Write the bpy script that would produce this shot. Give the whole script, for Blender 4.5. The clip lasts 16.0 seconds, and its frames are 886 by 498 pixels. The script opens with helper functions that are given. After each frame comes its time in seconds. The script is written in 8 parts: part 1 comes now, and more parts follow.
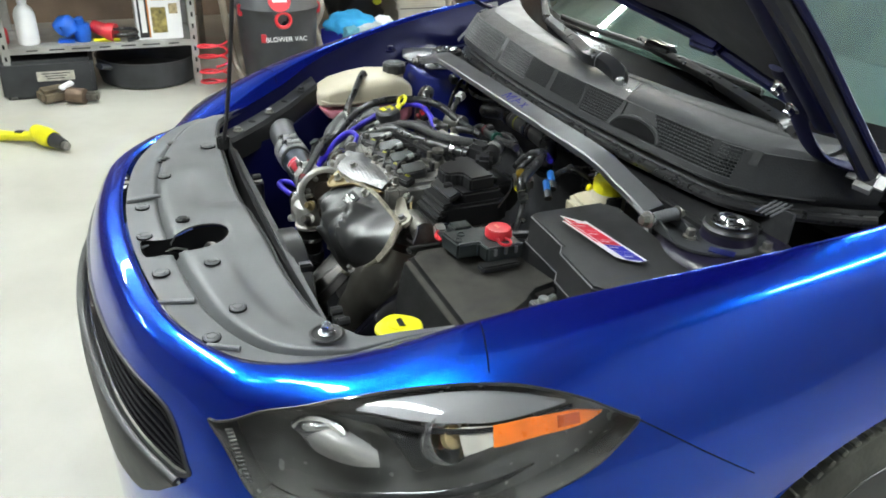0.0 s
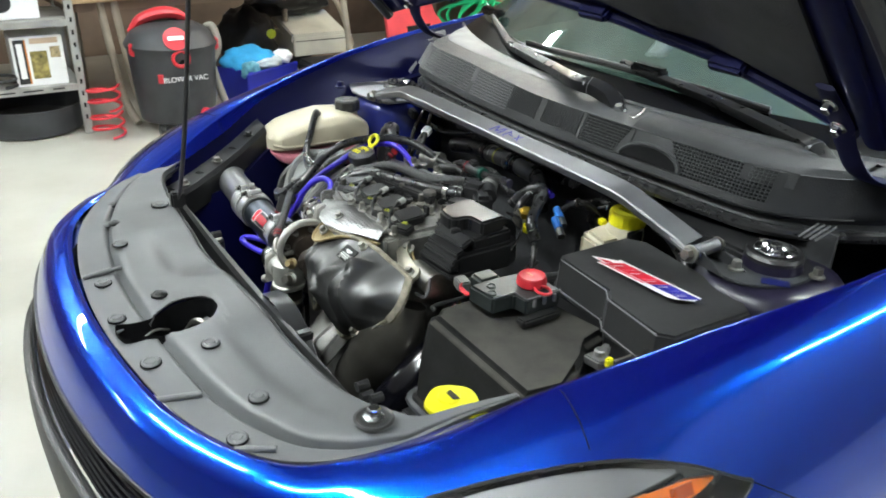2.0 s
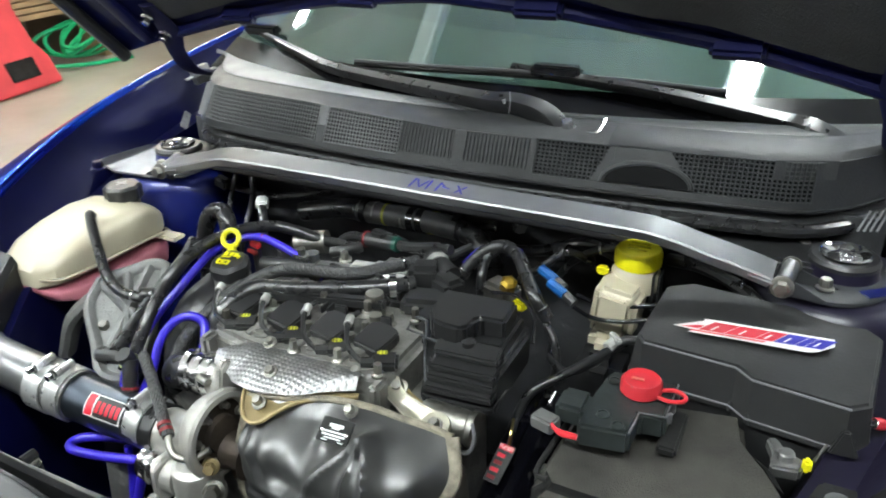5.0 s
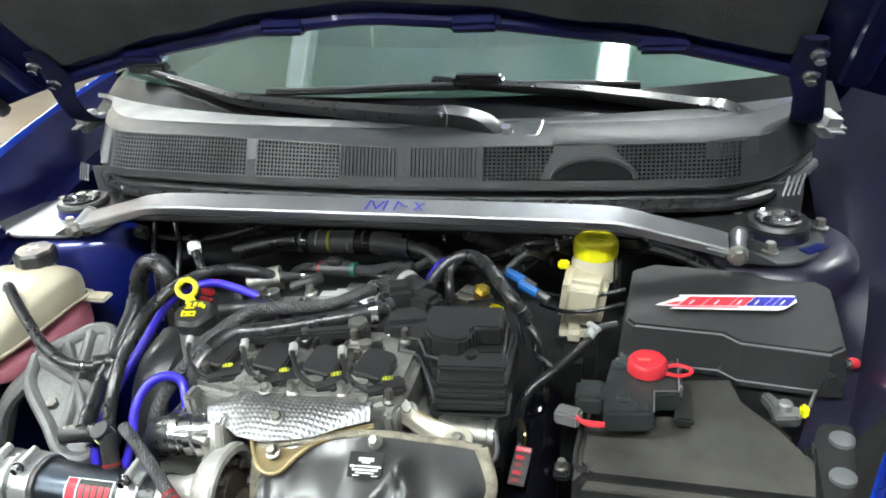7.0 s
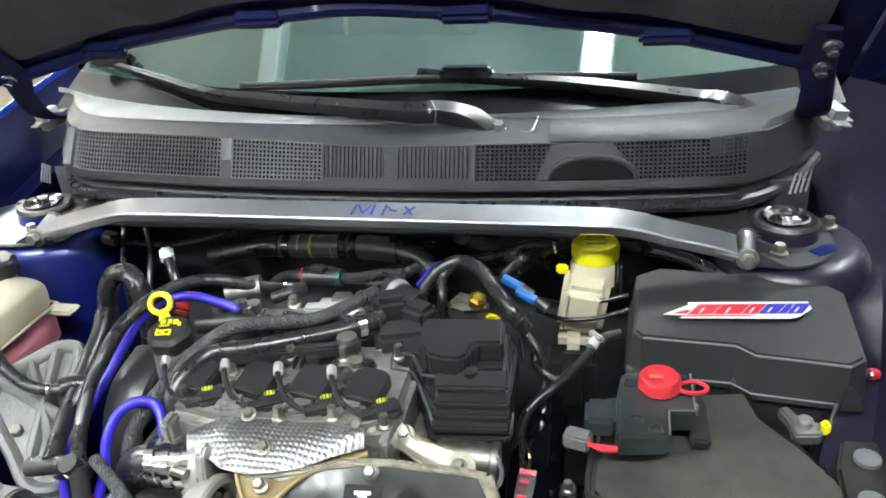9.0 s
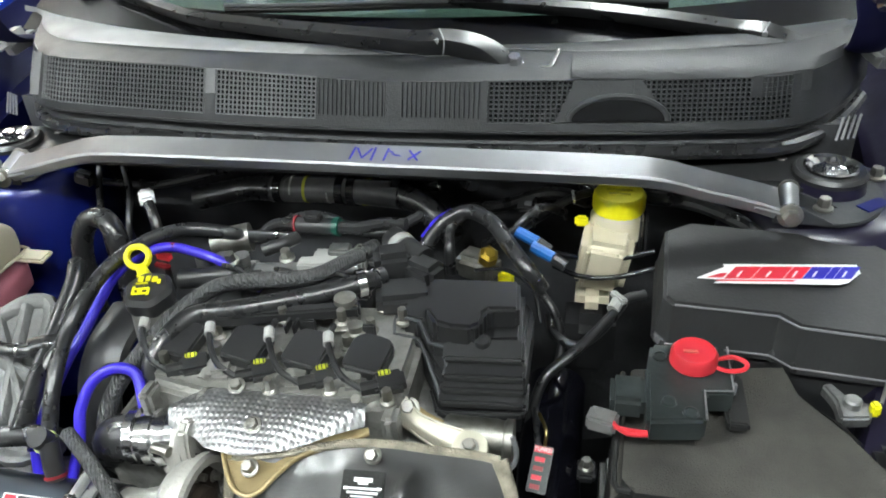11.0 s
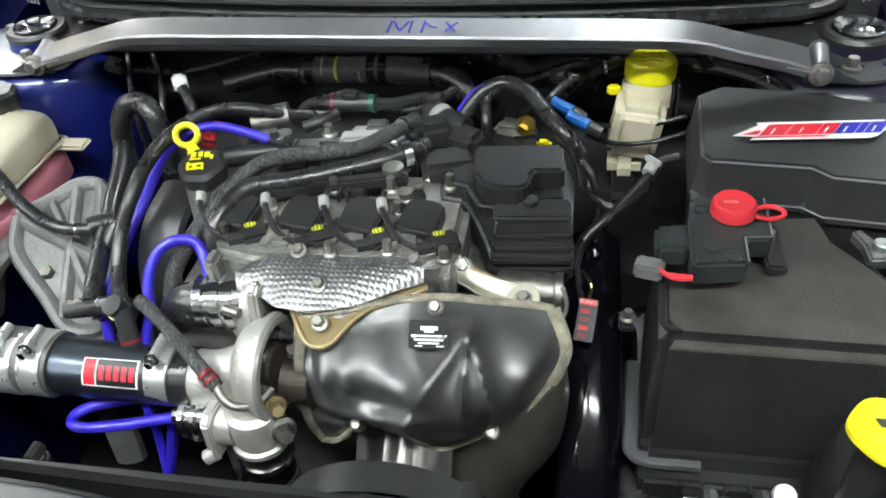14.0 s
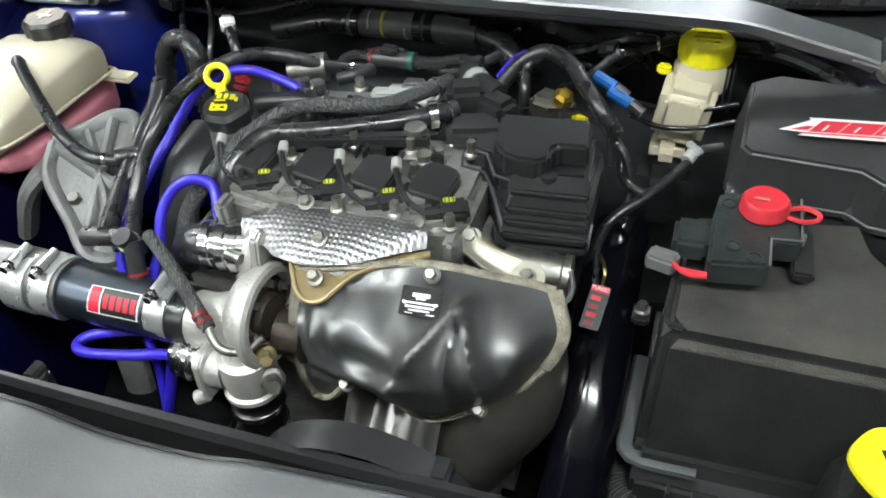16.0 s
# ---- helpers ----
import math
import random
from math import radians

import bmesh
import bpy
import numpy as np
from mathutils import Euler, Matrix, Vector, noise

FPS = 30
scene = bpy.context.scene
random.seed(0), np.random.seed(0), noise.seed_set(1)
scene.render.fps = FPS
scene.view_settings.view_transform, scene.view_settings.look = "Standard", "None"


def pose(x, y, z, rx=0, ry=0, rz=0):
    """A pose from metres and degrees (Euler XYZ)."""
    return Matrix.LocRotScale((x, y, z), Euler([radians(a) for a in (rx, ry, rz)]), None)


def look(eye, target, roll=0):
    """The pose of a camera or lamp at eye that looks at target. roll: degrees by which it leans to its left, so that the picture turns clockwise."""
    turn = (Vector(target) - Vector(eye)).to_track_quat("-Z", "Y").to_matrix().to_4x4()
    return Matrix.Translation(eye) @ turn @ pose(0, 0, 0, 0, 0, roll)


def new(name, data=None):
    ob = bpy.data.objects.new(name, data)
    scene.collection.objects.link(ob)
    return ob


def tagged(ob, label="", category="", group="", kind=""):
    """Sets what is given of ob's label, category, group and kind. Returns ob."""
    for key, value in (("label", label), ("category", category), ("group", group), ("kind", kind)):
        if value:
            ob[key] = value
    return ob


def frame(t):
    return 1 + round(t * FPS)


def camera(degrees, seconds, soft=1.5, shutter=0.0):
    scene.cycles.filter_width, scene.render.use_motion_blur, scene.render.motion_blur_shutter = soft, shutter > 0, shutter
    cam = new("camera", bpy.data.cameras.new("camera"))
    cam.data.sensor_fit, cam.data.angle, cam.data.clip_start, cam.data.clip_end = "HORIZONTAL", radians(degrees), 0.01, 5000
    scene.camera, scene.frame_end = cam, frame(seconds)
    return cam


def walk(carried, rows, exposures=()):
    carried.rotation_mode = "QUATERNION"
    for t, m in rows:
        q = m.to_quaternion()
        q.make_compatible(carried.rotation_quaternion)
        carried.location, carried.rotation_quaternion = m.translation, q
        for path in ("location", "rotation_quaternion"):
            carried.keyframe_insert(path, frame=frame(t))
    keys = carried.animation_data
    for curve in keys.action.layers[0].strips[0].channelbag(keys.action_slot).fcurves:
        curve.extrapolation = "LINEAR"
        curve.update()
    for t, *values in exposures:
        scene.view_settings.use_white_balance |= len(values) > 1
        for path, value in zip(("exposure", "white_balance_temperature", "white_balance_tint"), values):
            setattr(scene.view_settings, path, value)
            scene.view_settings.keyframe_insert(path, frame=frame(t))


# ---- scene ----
cam = camera(58.7, 16.0, soft=1.8, shutter=0.3)
PATH = [
    (0, (1.522, -0.847, 1.481), (-0.088, -0.122, 0.541), 2.4),
    (0.5, (1.534, -0.879, 1.479), (-0.072, -0.113, 0.565), 2.4),
    (1, (1.526, -0.914, 1.467), (-0.052, -0.079, 0.567), 2.8),
    (1.5, (1.445, -0.94, 1.457), (-0.105, -0.038, 0.572), 2.9),
    (2, (1.281, -0.985, 1.449), (-0.222, 0.005, 0.578), 1.8),
    (2.5, (1.148, -1.019, 1.438), (-0.269, 0.08, 0.553), 0.9),
    (3, (0.992, -1.078, 1.43), (-0.3, 0.171, 0.553), 0.7),
    (3.5, (0.856, -1.12, 1.416), (-0.33, 0.244, 0.559), -0.4),
    (4, (0.763, -1.103, 1.407), (-0.301, 0.349, 0.535), -0.5),
    (4.5, (0.64, -1.038, 1.412), (-0.327, 0.478, 0.536), -1.4),
    (5, (0.565, -1.015, 1.404), (-0.263, 0.579, 0.525), -1.5),
    (5.2, (0.535, -1.017, 1.402), (-0.203, 0.614, 0.51), -1.4),
    (7.3, (0.37, -1.091, 1.424), (-0.056, 0.658, 0.552), -3.9),
    (7.5, (0.358, -1.094, 1.426), (-0.043, 0.657, 0.547), -3.6),
    (8, (0.357, -1.083, 1.424), (-0.021, 0.673, 0.545), -3.7),
    (8.2, (0.354, -1.069, 1.429), (-0.018, 0.684, 0.54), -3.9),
    (10.3, (0.333, -0.909, 1.406), (-0.103, 0.769, 0.408), -4.5),
    (10.5, (0.321, -0.898, 1.409), (-0.104, 0.76, 0.373), -4.2),
    (11, (0.308, -0.901, 1.405), (-0.059, 0.737, 0.318), -3.5),
    (11.5, (0.28, -0.936, 1.402), (-0.051, 0.683, 0.274), -3.8),
    (12, (0.253, -0.961, 1.401), (-0.083, 0.63, 0.237), -4.2),
    (12.5, (0.237, -0.976, 1.397), (-0.086, 0.58, 0.182), -4.2),
    (13, (0.236, -0.975, 1.393), (-0.052, 0.565, 0.15), -4.2),
    (13.5, (0.234, -0.976, 1.392), (-0.052, 0.542, 0.12), -4.3),
    (14, (0.25, -0.971, 1.39), (-0.077, 0.534, 0.115), -5.1),
    (14.5, (0.283, -0.956, 1.383), (-0.12, 0.532, 0.109), -4.8),
    (15, (0.306, -0.944, 1.373), (-0.175, 0.503, 0.079), -3.9),
    (15.5, (0.317, -0.941, 1.364), (-0.202, 0.483, 0.059), -3.9),
    (16, (0.323, -0.933, 1.364), (-0.194, 0.477, 0.044), -3.9),
]
walk(cam, [(t, look(eye, target, roll)) for t, eye, target, roll in PATH], exposures=[(0.0, 0.1), (2.0, 0.17), (3.5, -0.02), (5.0, 0.25), (8.0, 0.62), (10.5, 0.40), (12.5, 0.34), (16.0, 0.30)])

# ---- world and lamps ----
world = bpy.data.worlds.new("world")
scene.world = world
world.use_nodes = True
world.node_tree.nodes["Background"].inputs[0].default_value = (0.03, 0.035, 0.045, 1)
world.node_tree.nodes["Background"].inputs[1].default_value = 0.4
TUBE_POWER = 95.0

# ---- materials ----
def mat(name, color, rough=0.5, metal=0.0, vary=0.12, scale=8.0, bump=0.0, bscale=60.0, coat=0.0, color2=None, rvary=0.1, detail=4.0, spec=0.5, emit=0.0, alpha=1.0, trans=0.0, random=0.0):
    m = bpy.data.materials.new(name)
    m.use_nodes = True
    nt = m.node_tree
    b = nt.nodes["Principled BSDF"]
    tex = nt.nodes.new("ShaderNodeTexCoord")
    n1 = nt.nodes.new("ShaderNodeTexNoise")
    n1.inputs["Scale"].default_value = scale
    n1.inputs["Detail"].default_value = detail
    nt.links.new(tex.outputs["Object"], n1.inputs["Vector"])
    mix = nt.nodes.new("ShaderNodeMixRGB")
    c = Vector(color)
    c2 = Vector(color2) if color2 else c * (1 - 2.2 * vary)
    mix.inputs[1].default_value = (*c2, 1)
    mix.inputs[2].default_value = (*(c * (1 + vary)), 1)
    ramp = nt.nodes.new("ShaderNodeMapRange")
    ramp.inputs[1].default_value, ramp.inputs[2].default_value = 0.22, 0.78
    nt.links.new(n1.outputs[0], ramp.inputs[0])
    nt.links.new(ramp.outputs[0], mix.inputs[0])
    last = mix.outputs[0]
    if random:
        info = nt.nodes.new("ShaderNodeObjectInfo")
        hsv = nt.nodes.new("ShaderNodeHueSaturation")
        mr = nt.nodes.new("ShaderNodeMapRange")
        mr.inputs[3].default_value, mr.inputs[4].default_value = 1 - random, 1 + random
        nt.links.new(info.outputs["Random"], mr.inputs[0])
        nt.links.new(mr.outputs[0], hsv.inputs["Value"])
        nt.links.new(last, hsv.inputs["Color"])
        last = hsv.outputs[0]
    nt.links.new(last, b.inputs["Base Color"])
    b.inputs["Metallic"].default_value = metal
    b.inputs["Specular IOR Level"].default_value = spec
    b.inputs["Coat Weight"].default_value = coat
    b.inputs["Coat Roughness"].default_value = 0.03
    rr = nt.nodes.new("ShaderNodeMapRange")
    rr.inputs[3].default_value, rr.inputs[4].default_value = max(0.0, rough - rvary), min(1.0, rough + rvary)
    n2 = nt.nodes.new("ShaderNodeTexNoise")
    n2.inputs["Scale"].default_value = scale * 3.7
    n2.inputs["Detail"].default_value = 5
    nt.links.new(tex.outputs["Object"], n2.inputs["Vector"])
    nt.links.new(n2.outputs[0], rr.inputs[0])
    nt.links.new(rr.outputs[0], b.inputs["Roughness"])
    if bump:
        n3 = nt.nodes.new("ShaderNodeTexNoise")
        n3.inputs["Scale"].default_value = bscale
        n3.inputs["Detail"].default_value = 6
        bp = nt.nodes.new("ShaderNodeBump")
        bp.inputs["Strength"].default_value = bump
        bp.inputs["Distance"].default_value = 0.004
        nt.links.new(tex.outputs["Object"], n3.inputs["Vector"])
        nt.links.new(n3.outputs[0], bp.inputs["Height"])
        nt.links.new(bp.outputs[0], b.inputs["Normal"])
    if emit:
        b.inputs["Emission Color"].default_value = (0.915, 0.99, 0.975, 1)
        b.inputs["Emission Strength"].default_value = emit
    if trans:
        b.inputs["Transmission Weight"].default_value = trans
    return m


def pearl(name, deep, flake):
    """Pearl paint: a deep pigment and brighter metal flakes under one clear coat."""
    m = mat(name, flake, 0.22, 1.0, 0.03, 3, coat=1.0, rvary=0.004)
    nt = m.node_tree
    a = nt.nodes["Principled BSDF"]
    b = nt.nodes.new("ShaderNodeBsdfPrincipled")
    b.inputs["Base Color"].default_value = (*deep, 1)
    b.inputs["Roughness"].default_value = 0.5
    b.inputs["Specular IOR Level"].default_value = 0.0
    b.inputs["Coat Weight"].default_value = 1.0
    b.inputs["Coat Roughness"].default_value = 0.012
    a.inputs["Coat Roughness"].default_value = 0.012
    a.inputs["Coat IOR"].default_value = b.inputs["Coat IOR"].default_value = 1.42
    fl = nt.nodes.new("ShaderNodeTexNoise")
    fl.inputs["Scale"].default_value = 700
    bp = nt.nodes.new("ShaderNodeBump")
    bp.inputs["Strength"].default_value = 0.03
    bp.inputs["Distance"].default_value = 0.001
    nt.links.new(fl.outputs[0], bp.inputs["Height"])
    nt.links.new(bp.outputs[0], a.inputs["Normal"])
    mx = nt.nodes.new("ShaderNodeMixShader")
    mx.inputs[0].default_value = 0.5
    nt.links.new(b.outputs[0], mx.inputs[1])
    nt.links.new(a.outputs[0], mx.inputs[2])
    nt.links.new(mx.outputs[0], nt.nodes["Material Output"].inputs["Surface"])
    return m


PAINT = pearl("blue_pearl_paint", (0.005, 0.0038, 0.15), (0.0006, 0.125, 0.88))
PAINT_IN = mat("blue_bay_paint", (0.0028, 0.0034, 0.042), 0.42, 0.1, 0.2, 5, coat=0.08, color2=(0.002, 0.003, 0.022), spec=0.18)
WING_DARK = mat("near_black_bay_paint", (0.012, 0.010, 0.026), 0.38, 0.0, 0.3, 6, 0.15, 60, coat=0.15, color2=(0.006, 0.005, 0.012), spec=0.35)
BLACK = mat("black_plastic", (0.022, 0.022, 0.023), 0.36, 0, 0.25, 9, 0.05, 300, color2=(0.012, 0.012, 0.013))
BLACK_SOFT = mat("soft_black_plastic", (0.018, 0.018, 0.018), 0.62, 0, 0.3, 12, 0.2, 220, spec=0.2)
BLACK_GLOSS = mat("gloss_black", (0.012, 0.012, 0.014), 0.12, 0, 0.1, 5, coat=0.6, rvary=0.05)
# near-black for real dark parts and for shade painted into recesses
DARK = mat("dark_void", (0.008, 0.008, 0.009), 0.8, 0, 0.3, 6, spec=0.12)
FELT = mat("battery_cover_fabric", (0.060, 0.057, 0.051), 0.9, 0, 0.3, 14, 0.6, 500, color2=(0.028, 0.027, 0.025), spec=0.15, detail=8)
FELT_SIDE = mat("dark_side_cover_fabric", (0.017, 0.017, 0.017), 0.9, 0, 0.3, 14, 0.5, 500, color2=(0.008, 0.008, 0.008), spec=0.12)
GREY = mat("grey_shield_plastic", (0.115, 0.118, 0.123), 0.42, 0, 0.12, 7, 0.1, 350, rvary=0.06)
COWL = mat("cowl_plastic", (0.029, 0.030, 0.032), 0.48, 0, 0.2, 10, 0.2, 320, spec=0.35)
COWL_PALE = mat("pale_cowl_plastic", (0.13, 0.13, 0.134), 0.42, 0, 0.3, 5, 0.15, 300, color2=(0.035, 0.036, 0.038), spec=0.4)
RUBBER = mat("rubber_hose", (0.020, 0.020, 0.021), 0.29, 0, 0.3, 15, 0.1, 120, color2=(0.010, 0.010, 0.011), spec=0.6)
TYRE = mat("tyre_rubber", (0.085, 0.085, 0.072), 0.8, 0, 0.3, 9, 0.3, 90)
ALU = mat("polished_aluminium", (0.35, 0.355, 0.37), 0.46, 1.0, 0.12, 9, 0.06, 240, rvary=0.10, detail=7)
CAST = mat("cast_aluminium", (0.36, 0.36, 0.36), 0.5, 0.9, 0.25, 14, 0.5, 160)
CAST_DULL = mat("dull_engine_casting", (0.29, 0.285, 0.27), 0.52, 0.5, 0.3, 22, 0.7, 130, color2=(0.10, 0.097, 0.09), detail=8)
CHROME = mat("chrome_steel", (0.75, 0.75, 0.76), 0.16, 1.0, 0.05, 10, rvary=0.06)
STEEL = mat("zinc_steel", (0.36, 0.35, 0.32), 0.46, 1.0, 0.25, 40, 0.2, 160)
GOLD = mat("yellow_zinc_plate", (0.34, 0.26, 0.13), 0.5, 0.5, 0.2, 12, 0.1, 90, color2=(0.24, 0.19, 0.10))
RUST = mat("heat_stained_steel", (0.2, 0.14, 0.1), 0.55, 0.8, 0.4, 14, 0.4, 120, color2=(0.08, 0.06, 0.05))
YELLOW = mat("yellow_plastic", (0.72, 0.66, 0.01), 0.4, 0, 0.06, 10)
RED = mat("red_plastic", (0.60, 0.032, 0.045), 0.35, 0, 0.1, 10)
WHITE = mat("white_print", (0.8, 0.8, 0.8), 0.45, 0, 0.03, 10)
RED_PRINT = mat("red_print", (0.6, 0.01, 0.03), 0.4, 0, 0.04, 10)
BLUE_PRINT = mat("blue_print", (0.02, 0.02, 0.35), 0.4, 0, 0.04, 10)
BLUE_HOSE = mat("blue_silicone", (0.035, 0.02, 0.5), 0.35, 0, 0.12, 10, coat=0.2)
NATURAL = mat("natural_reservoir_plastic", (0.54, 0.49, 0.37), 0.36, 0, 0.08, 9)
TAN = mat("tan_stitched_edge", (0.3, 0.27, 0.21), 0.85, 0, 0.3, 60, 0.6, 400)
CONCRETE = mat("concrete_floor", (0.50, 0.49, 0.44), 0.36, 0, 0.06, 1.5, 0.08, 40, rvary=0.12, detail=9, color2=(0.335, 0.32, 0.275))
WALLM = mat("dark_garage_wall", (0.2, 0.14, 0.1), 0.8, 0, 0.3, 2, 0.2, 20)
CEIL = mat("unpainted_board_ceiling", (0.5, 0.49, 0.47), 0.8, 0, 0.2, 2, 0.2, 20)
WALLW = mat("unseen_grey_wall", (0.22, 0.22, 0.22), 0.7, 0, 0.1, 1.5, 0.1, 30)
WALLE = mat("unseen_pale_wall", (0.3, 0.3, 0.29), 0.7, 0, 0.1, 1.5, 0.1, 30)
WOOD = mat("bench_wood", (0.42, 0.3, 0.17), 0.6, 0, 0.25, 3, 0.2, 30)
DWOOD = mat("weathered_table_leg", (0.3, 0.25, 0.19), 0.6, 0, 0.25, 5, 0.2, 40)
LIGHT = mat("lamp_diffuser", (0.9, 0.9, 0.9), 0.5, emit=TUBE_POWER)
# for an unseen lamp, added to warm and brighten the far floor
LIGHT_WARM = mat("added_warm_diffuser", (0.9, 0.9, 0.9), 0.5, emit=TUBE_POWER)
LIGHT_WARM.node_tree.nodes["Principled BSDF"].inputs["Emission Color"].default_value = (1.0, 0.86, 0.66, 1)
# lamp turned almost off to keep its windscreen streak faint
LIGHT_DIM = mat("dim_lamp_diffuser", (0.9, 0.9, 0.9), 0.5, emit=TUBE_POWER * 0.005)
TURBO_CAST = mat("bright_turbo_casting", (0.5, 0.49, 0.46), 0.45, 0.55, 0.1, 20, 0.35, 220)
EXHAUST = mat("dark_polished_exhaust", (0.13, 0.125, 0.12), 0.33, 1.0, 0.2, 10, 0.08, 40)
MOUNT = mat("grey_mount_casting", (0.18, 0.18, 0.18), 0.55, 0.4, 0.25, 12, 0.5, 180, color2=(0.11, 0.11, 0.108))
CLAMP = mat("bright_clamp_steel", (0.72, 0.72, 0.72), 0.3, 0.75, 0.12, 30, 0.1, 150)
EDGE_GLARE = mat("cowl_edge_reflection", (0.34, 0.34, 0.34), 0.5, 0, 0.2, 7, 0.1, 200, color2=(0.12, 0.12, 0.122))
FIREWALL = mat("black_firewall_felt", (0.062, 0.063, 0.068), 0.75, 0, 0.35, 9, 0.5, 60, spec=0.3)
DARK_RED = mat("dark_red_collar", (0.22, 0.012, 0.016), 0.45, 0, 0.1, 10)
GREY_BLACK = mat("grey_black_plastic", (0.040, 0.042, 0.046), 0.5, 0, 0.25, 6, 0.1, 120, color2=(0.018, 0.019, 0.021))
PALE = mat("pale_grey_plastic", (0.38, 0.38, 0.37), 0.5, 0, 0.12, 20)

# ---- mesh tools ----
def part(name, bm, material, parent=None, label="", smooth=35):
    me = bpy.data.meshes.new(name)
    bmesh.ops.recalc_face_normals(bm, faces=bm.faces)
    bm.to_mesh(me)
    bm.free()
    mats = material if isinstance(material, (list, tuple)) else [material]
    for m in mats:
        me.materials.append(m)
    if smooth:
        for p in me.polygons:
            p.use_smooth = True
        me.set_sharp_from_angle(angle=radians(smooth))
    ob = new(name, me)
    if smooth and len(me.polygons) < 500:
        wn = ob.modifiers.new("flat_faces", "WEIGHTED_NORMAL")
        wn.keep_sharp = True
    if parent:
        ob.parent = parent
    if label:
        tagged(ob, label)
    return ob


def thing(name, label, category, group="", kind=""):
    return tagged(new(name), label, category, group, kind)


def crom(pts, n=6):
    """A smooth curve through points."""
    p = [Vector(q) for q in pts]
    if len(p) < 3 or n < 2:
        return p
    p = [p[0] * 2 - p[1]] + p + [p[-1] * 2 - p[-2]]
    out = []
    for i in range(1, len(p) - 2):
        a, b, c, d = p[i - 1:i + 3]
        for k in range(n):
            t = k / n
            out.append(0.5 * (2 * b + (c - a) * t + (2 * a - 5 * b + 4 * c - d) * t * t + (3 * b - a - 3 * c + d) * t ** 3))
    out.append(p[-2])
    return out


def strip(bm, rows, closed=False, cap=False):
    """Faces between rows of points of one length. closed: each row is a ring."""
    vs = [[bm.verts.new(q) for q in r] for r in rows]
    n = len(vs[0])
    for a, b in zip(vs, vs[1:]):
        for i in range(n if closed else n - 1):
            j = (i + 1) % n
            bm.faces.new((a[i], a[j], b[j], b[i]))
    if cap:
        bm.faces.new(vs[0])
        bm.faces.new(list(reversed(vs[-1])))
    return vs


def tube(pts, r, seg=12, n=6, bm=None, cap=True, flat=1.0, smoothit=True, ribs=0.0):
    bm = bm or bmesh.new()
    path = crom(pts, n) if smoothit else [Vector(q) for q in pts]
    rs = r if isinstance(r, (list, tuple)) else [r] * len(pts)
    m = len(path)
    rows = []
    up = None
    for i, q in enumerate(path):
        d = (path[min(i + 1, m - 1)] - path[max(i - 1, 0)]).normalized()
        if up is None:
            up = Vector((0, 0, 1)) if abs(d.z) < 0.9 else Vector((0, 1, 0))
        side = d.cross(up).normalized()
        up = side.cross(d).normalized()
        f = i / (m - 1) * (len(rs) - 1)
        k = min(int(f), len(rs) - 2) if len(rs) > 1 else 0
        rad = rs[k] + (rs[k + 1] - rs[k]) * (f - k) if len(rs) > 1 else rs[0]
        rad *= 1 + (ribs if i % 2 else 0)
        rows.append([q + rad * (math.cos(a) * side + math.sin(a) * up * flat) for a in [2 * math.pi * j / seg for j in range(seg)]])
    strip(bm, rows, True, cap)
    return bm


def lathe(prof, seg=24, at=(0, 0, 0), axis=(0, 0, 1), bm=None, lobes=0, depth=0.0):
    """Turn a profile of (radius, height) round an axis; lobes: grip lobes on its rim."""
    bm = bm or bmesh.new()
    q = Vector(axis).to_track_quat("Z", "Y")
    rows = []
    for r, z in prof:
        row = []
        for j in range(seg):
            a = 2 * math.pi * j / seg
            rr = max(r, 1e-5) * (1 + depth * math.cos(lobes * a))
            row.append(Vector(at) + q @ Vector((rr * math.cos(a), rr * math.sin(a), z)))
        rows.append(row)
    strip(bm, rows, True, True)
    return bm


def box(c, s, bev=0.004, rot=None, bm=None, seg=2, taper=1.0):
    """A box of size s about c with rounded edges; taper: scale of its top."""
    t = bmesh.new()
    bmesh.ops.create_cube(t, size=1)
    for v in t.verts:
        k = taper if v.co.z > 0 else 1.0
        v.co = Vector((v.co.x * s[0] * k, v.co.y * s[1] * k, v.co.z * s[2]))
    if bev:
        bmesh.ops.bevel(t, geom=t.edges[:], offset=bev, segments=seg, affect="EDGES")
    m = Matrix.Translation(c) @ (rot.to_4x4() if rot else Matrix.Identity(4))
    bmesh.ops.transform(t, matrix=m, verts=t.verts)
    return join(bm, t)


def join(bm, t):
    if bm is None:
        return t
    me = bpy.data.meshes.new("tmp")
    t.to_mesh(me)
    t.free()
    bm.from_mesh(me)
    bpy.data.meshes.remove(me)
    return bm


def prism(poly, h, m=None, bev=0.003, bm=None, seg=2):
    """A polygon in the xy plane pulled up by h, its top rim rounded."""
    t = bmesh.new()
    lo = [t.verts.new((x, y, 0)) for x, y in poly]
    f = t.faces.new(lo)
    e = bmesh.ops.extrude_face_region(t, geom=[f])
    vs = [v for v in e["geom"] if isinstance(v, bmesh.types.BMVert)]
    bmesh.ops.translate(t, vec=(0, 0, h), verts=vs)
    bmesh.ops.recalc_face_normals(t, faces=t.faces)
    if bev:
        bmesh.ops.bevel(t, geom=t.edges[:], offset=bev, segments=seg, affect="EDGES", clamp_overlap=True)
    if m:
        bmesh.ops.transform(t, matrix=m, verts=t.verts)
    return join(bm, t)


def turn(rx=0, ry=0, rz=0):
    return Euler((radians(rx), radians(ry), radians(rz))).to_matrix()


